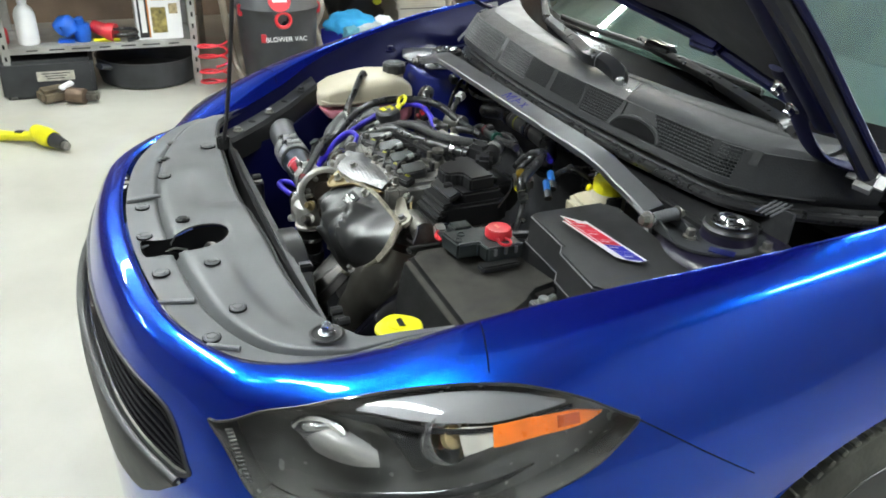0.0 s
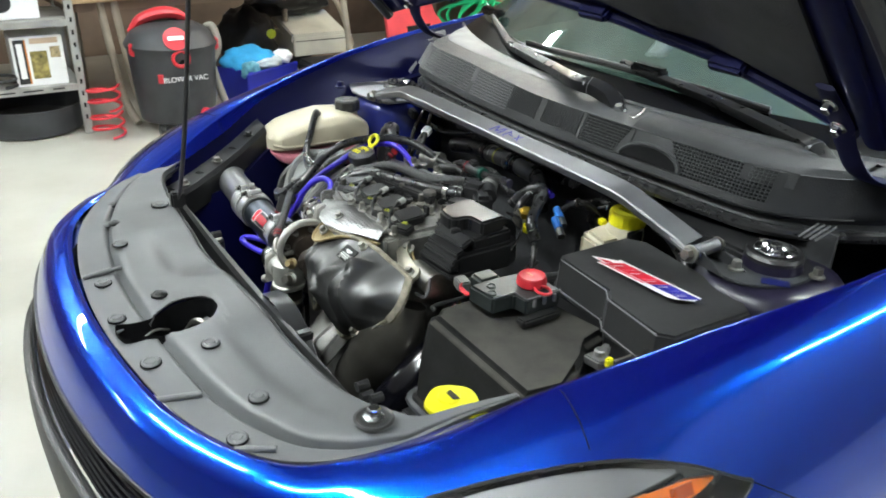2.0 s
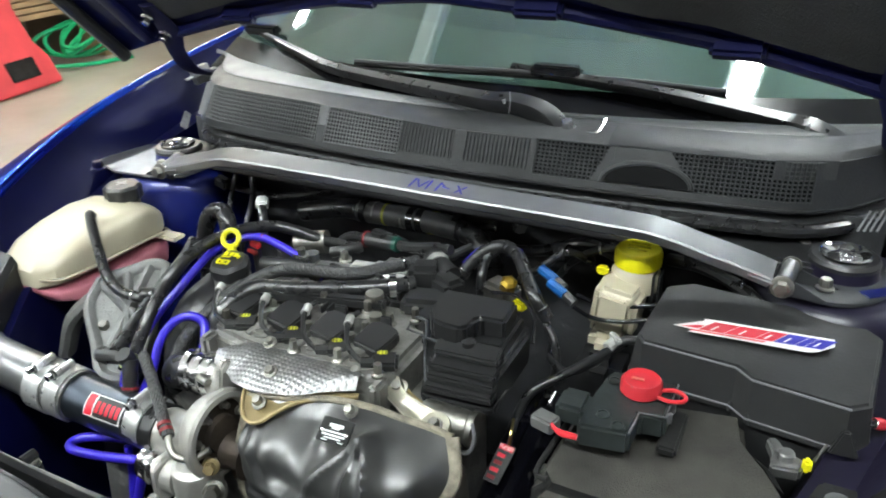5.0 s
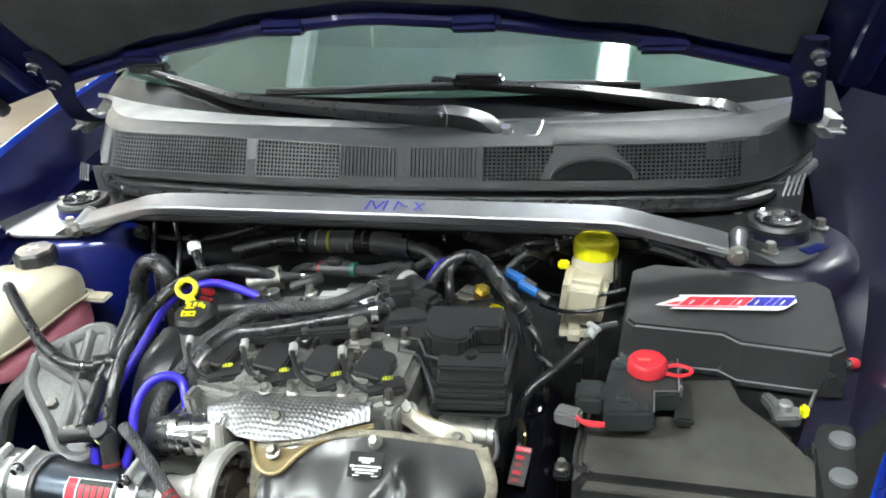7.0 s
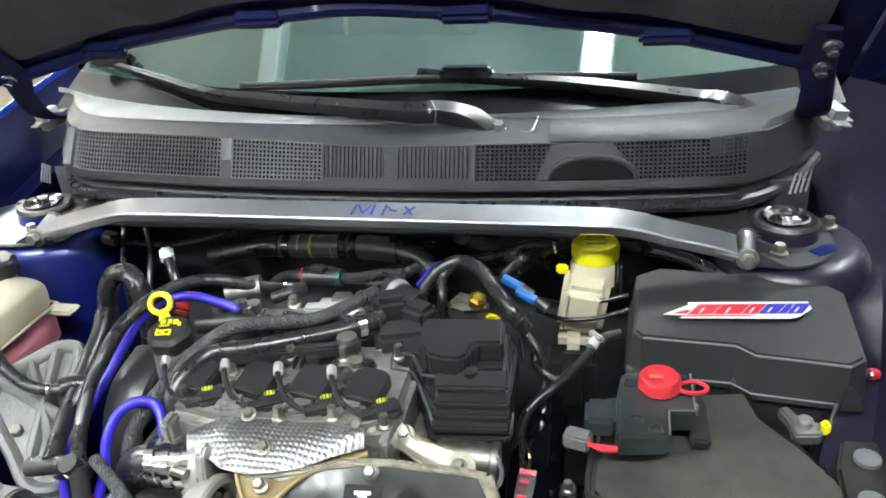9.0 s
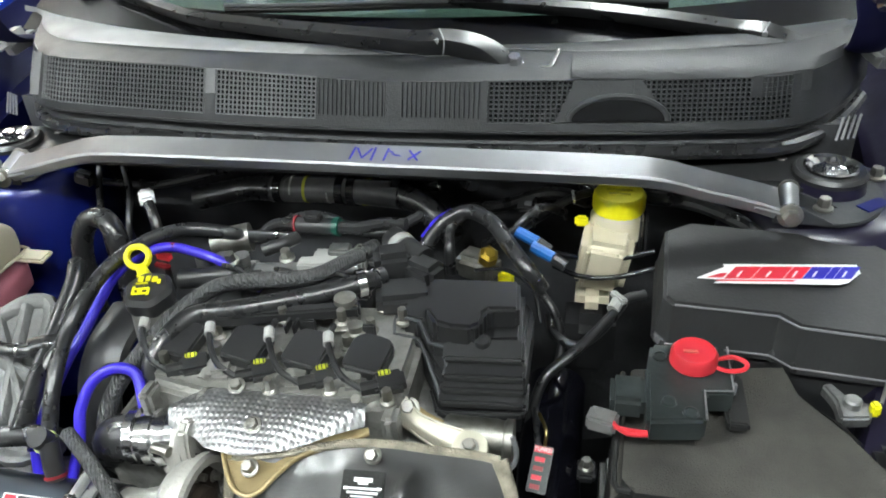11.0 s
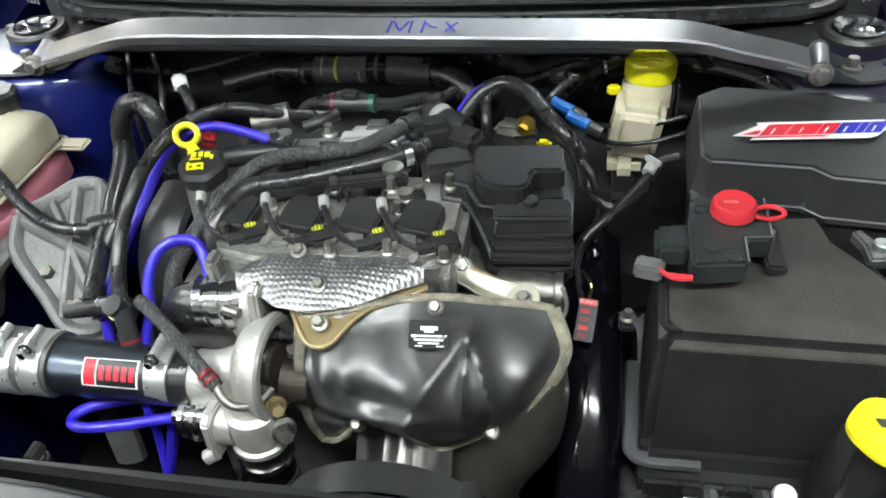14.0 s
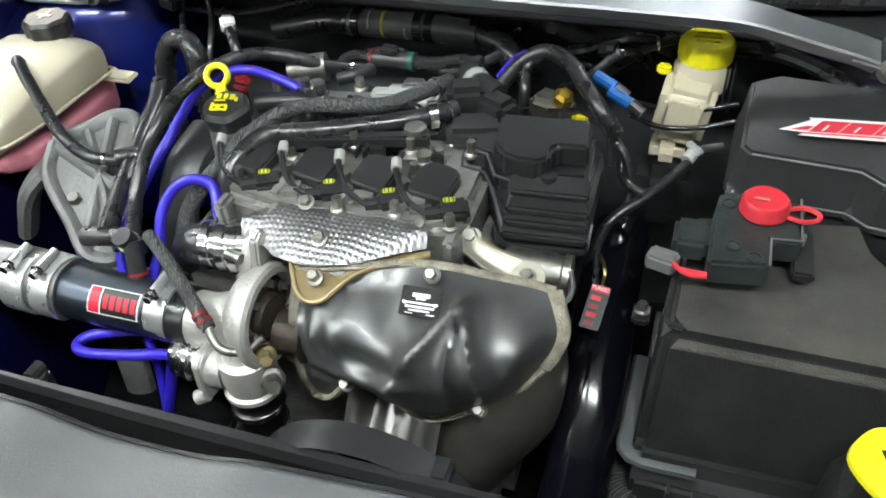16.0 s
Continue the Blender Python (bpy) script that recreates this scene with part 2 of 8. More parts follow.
def bolt(at, axis=(0, 0, 1), r=0.007, h=0.006, bm=None):
    """A hex bolt head on its flange."""
    bm = lathe([(r * 1.45, 0), (r * 1.45, h * 0.25), (r * 1.1, h * 0.4)], 16, at, axis, bm)
    q = Vector(at) + Vector(axis).normalized() * h * 0.35
    return lathe([(r, 0), (r, h * 0.8), (r * 0.85, h), (r * 0.3, h)], 6, q, axis, bm)


def lettering(body, size, m, material, parent, label):
    """Words in the built-in font, set on a surface by a matrix."""
    cu = bpy.data.curves.new("lettering", "FONT")
    cu.body = body
    cu.size = size
    cu.align_x, cu.align_y = "CENTER", "CENTER"
    cu.extrude = size * .01
    cu.materials.append(material)
    ob = new("lettering", cu)
    ob.parent = parent
    ob.matrix_basis = m
    return tagged(ob, label)

# ---- garage ----
def structure(name, bm, material, label, category):
    return tagged(part(name, bm, material), label, category, kind="structure")


def slab(name, lo, hi, material, label, category):
    c = [(a + b) / 2 for a, b in zip(lo, hi)]
    return structure(name, box(c, [b - a for a, b in zip(lo, hi)], 0), material, label, category)


slab("floor", (-5.6, -5.0, -0.12), (2.7, 7.0, 0.0), CONCRETE, "pale stained concrete garage floor", "floor")
slab("wall_west", (-5.8, -5.0, 0.0), (-5.6, 7.0, 2.7), WALLM, "dark brown boarded garage wall", "wall")
# east, south and north walls are unseen, toned for reflections in the paint
slab("wall_east", (2.7, -5.0, 0.0), (2.9, 7.0, 2.7), WALLE, "unseen pale wall placed for the fender to reflect", "wall")
slab("wall_south", (-5.6, -5.2, 0.0), (2.7, -5.0, 2.7), WALLW, "unseen grey wall added to close the garage", "wall")
slab("wall_north", (-5.6, 7.0, 0.0), (2.7, 7.2, 2.7), WALLW, "unseen grey wall added to close the garage", "wall")
slab("ceiling", (-5.8, -5.2, 2.7), (2.9, 7.2, 2.8), CEIL, "plain grey board garage ceiling", "ceiling")


def shop_light(x, y, rz, glow, length=1.2):
    t = thing("shop_light", "long white strip light placed out of view under the ceiling", "lamp", "strip lights")
    part("housing", box((0, 0, 0.035), (length, 0.16, 0.05), 0.008), WHITE, t)
    part("diffuser", box((0, 0, 0.0), (length - 0.03, 0.11, 0.022), 0.008), glow, t, "glowing white diffuser")
    for s in (-1, 1):
        part("hanger", tube([(s * length * 0.4, 0, 0.05), (s * length * 0.4, 0, 0.2)], 0.004, 6, 1), STEEL, t)
    t.matrix_basis = pose(x, y, 2.5, 0, 0, rz)
    return t


# x .55, x -1.15 and y 2.1 follow reflections; the rest are added lighting
for x, y, rz, glow in ((0.55, 1.28, 90, LIGHT), (-1.15, 1.35, 90, LIGHT_DIM), (2.0, 1.1, 90, LIGHT), (0.6, -1.28, 0, LIGHT), (-0.95, -1.28, 0, LIGHT), (-2.4, -3.3, 90, LIGHT), (-2.5, 0.5, 90, LIGHT), (-3.0, -1.6, 90, LIGHT), (-2.5, 2.1, 90, LIGHT), (-3.7, 2.9, 90, LIGHT_WARM)):
    shop_light(x, y, rz, glow)

# ---- car body ----
car = thing("car", "metallic blue compact car with its hood propped open", "car")
# stations of the half shell from the door forward to the middle of the nose:
# inner lip, crest, shoulder, upper side, widest, lower side, bottom
NOSE_REAR = [
    [(.824, .640, 1.040), (.840, .640, 1.045), (.880, .640, 1.005), (.905, .640, .890), (.918, .640, .720), (.905, .640, .540), (.88, .640, .24)],
    [(.821, .320, .998), (.838, .320, 1.004), (.876, .320, .968), (.900, .310, .880), (.916, .300, .730), (.912, .300, .620), (.88, .300, .24)],
    [(.786, .030, .951), (.804, .030, .961), (.856, .030, .930), (.892, .030, .840), (.913, .030, .715), (.912, .030, .600), (.88, .030, .24)],
    [(.713, -.240, .890), (.733, -.240, .905), (.804, -.246, .884), (.864, -.252, .798), (.892, -.250, .700), (.902, -.240, .590), (.88, -.240, .24)],
]
NOSE_MID = [
    [(.640, -.400, .826), (.680, -.402, .860), (.758, -.425, .846), (.828, -.450, .784), (.866, -.455, .680), (.880, -.455, .580), (.86, -.455, .24)],
    [(.590, -.540, .784), (.630, -.548, .806), (.690, -.575, .802), (.744, -.600, .766), (.788, -.620, .665), (.802, -.626, .560), (.79, -.625, .24)],
    [(.572, -.650, .776), (.588, -.660, .784), (.618, -.684, .777), (.644, -.706, .746), (.676, -.733, .645), (.688, -.744, .545), (.68, -.740, .24)],
    [(.525, -.735, .775), (.534, -.747, .780), (.556, -.770, .766), (.574, -.786, .724), (.592, -.808, .635), (.598, -.820, .540), (.59, -.815, .24)],
]
NOSE_FRONT = [
    [(.380, -.808, .775), (.385, -.822, .779), (.396, -.850, .766), (.405, -.872, .720), (.414, -.895, .630), (.416, -.905, .540), (.40, -.90, .24)],
    [(.190, -.842, .775), (.192, -.856, .779), (.197, -.886, .767), (.202, -.910, .720), (.206, -.936, .630), (.207, -.946, .540), (.20, -.94, .24)],
    [(.000, -.853, .775), (.000, -.867, .779), (.000, -.898, .767), (.000, -.922, .720), (.000, -.950, .630), (.000, -.960, .540), (.00, -.95, .24)],
]
HALF = NOSE_REAR + NOSE_MID + NOSE_FRONT
FAR_TRIM = {5: (0.975, 0.0), 6: (0.93, -0.012), 7: (0.93, -0.012), 8: (0.95, -0.006)}   # the far corner of the nose sits a little tighter
FULL = HALF + [[(-x * FAR_TRIM.get(i, (1, 0))[0], y, z + FAR_TRIM.get(i, (1, 0))[1]) for x, y, z in HALF[i]] for i in range(len(HALF) - 2, -1, -1)]
NS, NV = 20, 12
_cols = [crom(s, NV) for s in FULL]
SHELL = list(zip(*[crom(c, NS) for c in zip(*_cols)]))   # SHELL[i][j]: station, profile
SN, SV = len(SHELL), len(SHELL[0])


def skin(u, v, lift=0.0):
    """A point of the shell at station u (0 to 20) and profile v (0 to 6), lifted off it."""
    a, b = u * NS, v * NV
    i, j = min(int(a), SN - 2), min(int(b), SV - 2)
    a, b = a - i, b - j
    p, q, r, s = SHELL[i][j], SHELL[i + 1][j], SHELL[i][j + 1], SHELL[i + 1][j + 1]
    out = p * (1 - a) * (1 - b) + q * a * (1 - b) + r * (1 - a) * b + s * a * b
    if lift:
        n = (q - p + s - r).cross(r - p + s - q).normalized()
        if n.dot(Vector((out.x, out.y + 0.2, 0))) < 0:
            n = -n
        out = out + n * lift
    return out


def inside(u, v, poly):
    c = False
    for (a, b), (d, e) in zip(poly, poly[1:] + poly[:1]):
        if (b > v) != (e > v) and u < (d - a) * (v - b) / (e - b) + a:
            c = not c
    return c

def smooth_loop(poly, n=5):
    p = [Vector((a, b)) for a, b in poly]
    out = []
    m = len(p)
    for i in range(m):
        a, b, c, d = p[i - 1], p[i], p[(i + 1) % m], p[(i + 2) % m]
        for k in range(n):
            t = k / n
            out.append(0.5 * (2 * b + (c - a) * t + (2 * a - 5 * b + 4 * c - d) * t * t + (3 * b - a - 3 * c + d) * t ** 3))
    return [(q.x, q.y) for q in out]


def mirror_uv(poly):
    return [(20 - u, v) for u, v in poly]


LAMP = [(6.93, 3.14), (6.80, 3.10), (6.4, 3.0), (5.74, 2.73), (5.28, 2.38), (4.81, 2.23), (4.35, 2.24), (3.92, 2.35), (3.62, 2.5), (3.31, 2.73), (3.05, 3.05), (3.0, 3.13), (3.06, 3.28), (3.27, 3.61), (3.55, 3.80), (3.95, 3.95),
        (4.5, 4.08), (5.2, 4.18), (5.75, 4.2), (6.05, 4.12), (6.15, 4.02), (6.5, 3.62)]
GRILLE = [(7.12, 4.22), (7.16, 4.05), (7.36, 3.50), (7.60, 3.27), (8.15, 3.20), (8.67, 3.27), (9.39, 3.30), (10, 3.30), (10.61, 3.30), (11.33, 3.27), (11.85, 3.20), (12.40, 3.27), (12.64, 3.50), (12.84, 4.05), (12.88, 4.22),
          (12.70, 4.40), (12.35, 4.32), (11.9, 4.18), (11.2, 4.08), (10, 4.02), (8.8, 4.08), (8.1, 4.18), (7.65, 4.32), (7.30, 4.40)]
WHEEL_Y, WHEEL_Z, WHEEL_R = 0.30, 0.318, 0.318


def in_arch(p):
    return (p.y - WHEEL_Y) ** 2 + (p.z - WHEEL_Z) ** 2 < (WHEEL_R + 0.068) ** 2


HOLES = [smooth_loop(LAMP), smooth_loop(mirror_uv(LAMP)), smooth_loop(GRILLE)]


def shell_mesh(keep, holes=HOLES):
    """The faces of the shell whose middle passes keep(u, v, p), with the holes cut out along clean edges."""
    bm = bmesh.new()
    grid = [[None] * SV for _ in range(SN)]
    faces = {}
    for i in range(SN - 1):
        for j in range(SV - 1):
            u, v = (i + .5) / NS, (j + .5) / NV
            p = (SHELL[i][j] + SHELL[i + 1][j + 1]) / 2
            hole = None
            for k, h in enumerate(holes):
                if inside(u, v, h):
                    hole = k
            faces[i, j] = (keep(u, v, p) and hole is None and not (in_arch(p) and (u < 3.4 or u > 16.6)), hole)
    moved = {}
    for i in range(SN):
        for j in range(SV):
            around = [faces[a, b] for a in (i - 1, i) for b in (j - 1, j) if (a, b) in faces]
            hk = [f[1] for f in around if f[1] is not None]
            if hk and any(f[1] is None for f in around):
                h = holes[hk[0]]
                u, v = i / NS, j / NV
                best = min((((a - u) * 1.0) ** 2 + ((b - v) * 0.7) ** 2, a, b) for (c, d), (e, f) in zip(h, h[1:] + h[:1]) for a, b in ((c, d), ((c + e) / 2, (d + f) / 2)))
                moved[i, j] = skin(best[1], best[2])
            else:
                p = SHELL[i][j]
                if (u := i / NS) < 3.4 or u > 16.6:
                    d = math.hypot(p.y - WHEEL_Y, p.z - WHEEL_Z)
                    if abs(d - WHEEL_R - 0.068) < 0.012 and p.z > 0.3:
                        k = (WHEEL_R + 0.068) / d
                        p = Vector((p.x, WHEEL_Y + (p.y - WHEEL_Y) * k, WHEEL_Z + (p.z - WHEEL_Z) * k))
                moved[i, j] = p
    for (i, j), (ok, _) in faces.items():
        if ok:
            q = []
            for a, b in ((i, j), (i + 1, j), (i + 1, j + 1), (i, j + 1)):
                if grid[a][b] is None:
                    grid[a][b] = bm.verts.new(moved[a, b])
                q.append(grid[a][b])
            bm.faces.new(q)
    bmesh.ops.remove_doubles(bm, verts=bm.verts, dist=0.0004)
    return bm


def seam_u(v):
    return 4.02 if v < 2.6 else float(np.interp(v, [2.6, 3.13, 4.6, 6], [3.4, 3.0, 2.28, 2.2]))


fender_l = part("fender", shell_mesh(lambda u, v, p: u <= seam_u(v)), PAINT, car)
fender_r = part("fender", shell_mesh(lambda u, v, p: 20 - u <= seam_u(v)), PAINT, car)
bumper = part("bumper", shell_mesh(lambda u, v, p: u > seam_u(v) and 20 - u > seam_u(v)), PAINT, car)
INSERT_U = np.linspace(7.18, 12.82, 72)
INSERT_TOP = [float(np.interp(abs(u - 10), [0, 1.2, 1.9, 2.35, 2.82], [4.02, 4.08, 4.18, 4.34, 4.50])) for u in INSERT_U]
INSERT_LOW = [float(np.interp(abs(u - 10), [0, 1.6, 2.2, 2.5, 2.7, 2.82], [5.30, 5.28, 5.18, 4.98, 4.74, 4.54])) for u in INSERT_U]
bm = bmesh.new()
strip(bm, [[skin(u, a + (b - a) * w, .003 + .006 * math.sin(math.pi * w)) for u, a, b in zip(INSERT_U, INSERT_TOP, INSERT_LOW)] for w in np.linspace(0, 1, 10)])
part("bumper_insert", bm, GREY_BLACK, bumper, "matt black lower bumper insert")
for s in (0, 1):
    f = (lambda u: u) if s == 0 else (lambda u: 20 - u)
    bm = tube([skin(f(4.02), v, 0.0006) for v in (0.15, 0.6, 1.0, 1.4, 1.8, 2.15)], 0.0009, 6, 4)
    part("panel_gap", bm, DARK, fender_l if s == 0 else fender_r, "dark panel gap")
    bm = tube([skin(f(u), v, 0.0006) for u, v in ((3.0, 3.13), (2.83, 3.45), (2.6, 3.9), (2.42, 4.3), (2.3, 4.6))], 0.0009, 6, 4)
    part("panel_gap", bm, DARK, fender_l if s == 0 else fender_r, "dark panel gap")
    # rolled wheel arch lip and liner
    ring = [Vector((.905 * (1 - 2 * s), WHEEL_Y + (WHEEL_R + .069) * math.cos(a), WHEEL_Z + (WHEEL_R + .069) * math.sin(a))) for a in [radians(x) for x in range(12, 169, 6)]]
    part("arch_lip", tube(ring, 0.008, 8, 2), PAINT, fender_l if s == 0 else fender_r)
    bm = bmesh.new()
    strip(bm, [[(x * (1 - 2 * s), WHEEL_Y + (WHEEL_R + .073) * math.cos(a), WHEEL_Z + (WHEEL_R + .073) * math.sin(a)) for a in [radians(d) for d in range(0, 181, 10)]] for x in (.90, .62)])
    part("wheel_liner", bm, DARK, fender_l if s == 0 else fender_r, "black wheel arch liner")

# grille: back panel, slats and lip
bm = bmesh.new()
strip(bm, [[skin(u, v, -0.045) for u in np.linspace(7.05, 12.95, 60)] for v in (3.0, 3.4, 3.8, 4.2, 4.5)])
grille = part("grille", bm, DARK, car, "black slatted front grille")
for k in range(7):
    f = (k + 0.5) / 7
    pts = []
    for u in np.linspace(7.2 + 0.16 * (1 - f), 12.8 - 0.16 * (1 - f), 40):
        top = float(np.interp(abs(u - 10), [0, 1.8, 2.4, 2.64, 2.9], [3.30, 3.20, 3.27, 3.5, 4.2]))
        bot = float(np.interp(abs(u - 10), [0, 1.2, 1.9, 2.35, 2.7, 2.9], [4.02, 4.08, 4.18, 4.32, 4.4, 4.22]))
        pts.append(skin(u, top + (bot - top) * f, -0.012))
    part("slat", tube(pts, 0.0045, 6, 1, flat=0.6), BLACK_GLOSS, grille)
pts = [skin(u, float(np.interp(abs(u - 10), [0, 1.2, 1.9, 2.35, 2.75], [4.1, 4.16, 4.26, 4.42, 4.52])), 0.003) for u in np.linspace(7.22, 12.78, 44)]
part("lip", tube(pts, 0.011, 10, 1, flat=0.7), BLACK, grille, "satin black grille lip")
part("surround", tube([skin(u, v, 0.0) for u, v in smooth_loop(GRILLE) + [smooth_loop(GRILLE)[0]]], 0.004, 6, 1), BLACK, grille)

# headlights
GLASS = bpy.data.materials.new("clear_lens")
GLASS.use_nodes = True
g = GLASS.node_tree
gb = g.nodes["Principled BSDF"]
gb.inputs["Base Color"].default_value = (0.95, 0.96, 0.97, 1)
gb.inputs["Roughness"].default_value = 0.03
gb.inputs["Transmission Weight"].default_value = 1.0
gb.inputs["IOR"].default_value = 1.12
gb.inputs["Coat Weight"].default_value = 1.0
AMBER = mat("amber_reflector", (0.8, 0.17, 0.01), 0.3, 0, 0.15, 30, 0.3, 250, coat=0.5)
SATIN = mat("satin_grey_bezel", (0.21, 0.21, 0.22), 0.42, 0.3, 0.1, 8)
LAMP_IN = mat("smoked_lamp_bowl", (0.23, 0.23, 0.222), 0.24, 0.6, 0.3, 12, coat=0.6)
PALE_REFLECTOR = mat("cream_reflector", (0.55, 0.53, 0.48), 0.4, 0, 0.1, 30)
SMOKE = mat("smoke_grey_cone", (0.56, 0.55, 0.54), 0.22, 0.6, 0.1, 8, coat=0.6)


def patch(top, bot, lift, f, n=7, belly=0.0):
    """A curved panel between two lines on the shell, lift off it; belly: how far its middle swells."""
    a, b = crom([(*q, 0) for q in top], 5), crom([(*q, 0) for q in bot], 5)
    rows = []
    for k in range(n):
        w = k / (n - 1)
        rows.append([skin(f((p.x * (1 - w) + q.x * w)), p.y * (1 - w) + q.y * w, lift + belly * math.sin(math.pi * w) * math.sin(math.pi * i / (len(a) - 1))) for i, (p, q) in enumerate(zip(a, b))])
    bm = bmesh.new()
    strip(bm, rows)
    return bm


def solid(bm, d=0.004):
    bmesh.ops.recalc_face_normals(bm, faces=bm.faces)
    bmesh.ops.solidify(bm, geom=bm.faces[:], thickness=d)
    return bm


LTOP = [(6.93, 3.14), (6.4, 3.0), (5.74, 2.73), (5.28, 2.38), (4.81, 2.23), (4.35, 2.24), (3.92, 2.35), (3.62, 2.5), (3.31, 2.73), (3.0, 3.13)]
LBOT = [(6.9, 3.2), (6.45, 3.68), (6.1, 4.08), (5.6, 4.2), (5.0, 4.16), (4.4, 4.06), (3.92, 3.94), (3.5, 3.77), (3.2, 3.52), (3.0, 3.15)]
for s in (0, 1):
    f = (lambda u: u) if s == 0 else (lambda u: 20 - u)
    hl = part("headlight", patch(LTOP, LBOT, -0.055, f, 8), LAMP_IN, car, "clear headlight with smoked bowl and amber marker")
    part("lens", patch(LTOP, LBOT, 0.003, f, 10, 0.006), GLASS, hl, "clear glossy lens").visible_shadow = False
    loop = smooth_loop(LAMP)
    part("gasket", tube([skin(f(u), v, 0.0005) for u, v in loop + [loop[0]]], 0.0022, 6, 1), BLACK, hl, "black rubber gasket")
    bm = bmesh.new()
    strip(bm, [[skin(f(u), v, 0.0) for u, v in loop + [loop[0]]], [skin(f(u), v, -0.055) for u, v in loop + [loop[0]]]])
    part("housing", bm, LAMP_IN, hl)
    part("visor", solid(patch([(5.12, 2.52), (4.95, 2.36), (4.7, 2.30), (4.3, 2.31), (3.9, 2.43), (3.45, 2.68)], [(5.12, 2.56), (4.9, 2.64), (4.62, 2.75), (4.3, 2.80), (3.95, 2.82), (3.45, 2.72)], -0.012, f), 0.006), SATIN, hl, "satin grey upper bezel")
    am = part("amber_marker", solid(patch([(4.00, 2.87), (3.65, 2.83), (3.39, 2.84), (3.2, 2.92)], [(4.00, 3.18), (3.66, 3.10), (3.36, 3.05), (3.21, 2.95)], -0.012, f), 0.008), AMBER, hl, "amber side marker")
    part("marker_window", solid(patch([(3.52, 2.87), (3.36, 2.87)], [(3.52, 3.03), (3.36, 3.02)], -0.0105, f), 0.003), mat("dark_amber", (0.35, 0.05, 0.005), 0.3), am)
    part("reflector", solid(patch([(4.27, 2.87), (4.12, 2.87), (4.00, 2.88)], [(4.22, 3.28), (4.1, 3.22), (4.0, 3.17)], -0.016, f), 0.006), PALE_REFLECTOR, hl, "cream white reflector panel")
    part("inner_visor", solid(patch([(5.3, 2.66), (4.9, 2.70), (4.6, 2.82), (4.3, 2.88), (3.9, 2.88), (3.4, 2.76)], [(5.3, 2.72), (4.9, 2.86), (4.6, 2.94), (4.3, 2.97), (3.9, 2.95), (3.4, 2.80)], -0.014, f), 0.006), BLACK_GLOSS, hl)
    c, ax = skin(f(4.36), 3.04, -0.035), (skin(f(4.1), 2.95, 0.02) - skin(f(4.36), 3.04, -0.035)).normalized()
    part("bulb_ring", lathe([(.036, -.016), (.037, .002), (.034, .010), (.028, .004), (.018, -.014), (.004, -.022)], 32, c, ax), CHROME, hl, "chrome bulb bowl")
    part("bulb_band", lathe([(.016, .006), (.016, .016), (.012, .018)], 20, c, ax), GOLD, hl)
    part("beam_cone", solid(patch([(5.77, 3.09), (5.46, 2.91), (5.18, 3.04), (4.92, 3.26)], [(5.74, 3.2), (5.52, 3.4), (5.18, 3.48), (4.89, 3.47)], -0.024, f, 9, 0.018), 0.004), SMOKE, hl, "smoke grey beam cone")
    part("beam_rim", tube([skin(f(u), v, -0.018) for u, v in [(5.77, 3.11), (5.67, 2.98), (5.48, 2.91), (5.29, 2.98), (5.21, 3.09)]], 0.007, 8, 4), CHROME, hl, "bright beam rim")
    part("beam_bowl", solid(patch([(5.74, 3.02), (5.62, 2.93), (5.46, 2.90), (5.30, 2.96)], [(5.74, 3.16), (5.62, 3.22), (5.50, 3.18), (5.40, 3.08)], -0.014, f, 7, 0.010), 0.003), CHROME, hl, "bright chrome bowl")
    part("bowl_visor", solid(patch([(5.0, 2.75), (4.8, 2.78), (4.5, 2.92)], [(4.7, 3.3), (4.6, 3.5), (4.45, 3.45)], -0.03, f, 7, 0.012), 0.003), BLACK_GLOSS, hl)
    part("lower_bar", solid(patch([(5.5, 3.84), (5.2, 3.80), (4.2, 3.66), (3.7, 3.47)], [(5.5, 3.86), (5.2, 3.90), (4.2, 3.77), (3.7, 3.50)], -0.02, f, 5, 0.004), 0.004), BLACK_GLOSS, hl)
    for k in range(14):
        w = (k + 1) / 15
        u, v = 6.74 - 0.52 * w, 3.2 + 0.8 * w
        a, b = skin(f(u), v, -0.008), skin(f(u - 0.1), v - 0.01, -0.012)
        part("reflex_tooth", tube([a, b], 0.0019, 6, 1), CHROME, hl)


# front wheels and rear wheels
RIM = mat("dark_grey_rim", (.05, .05, .052), .35, .6, .1, 8)


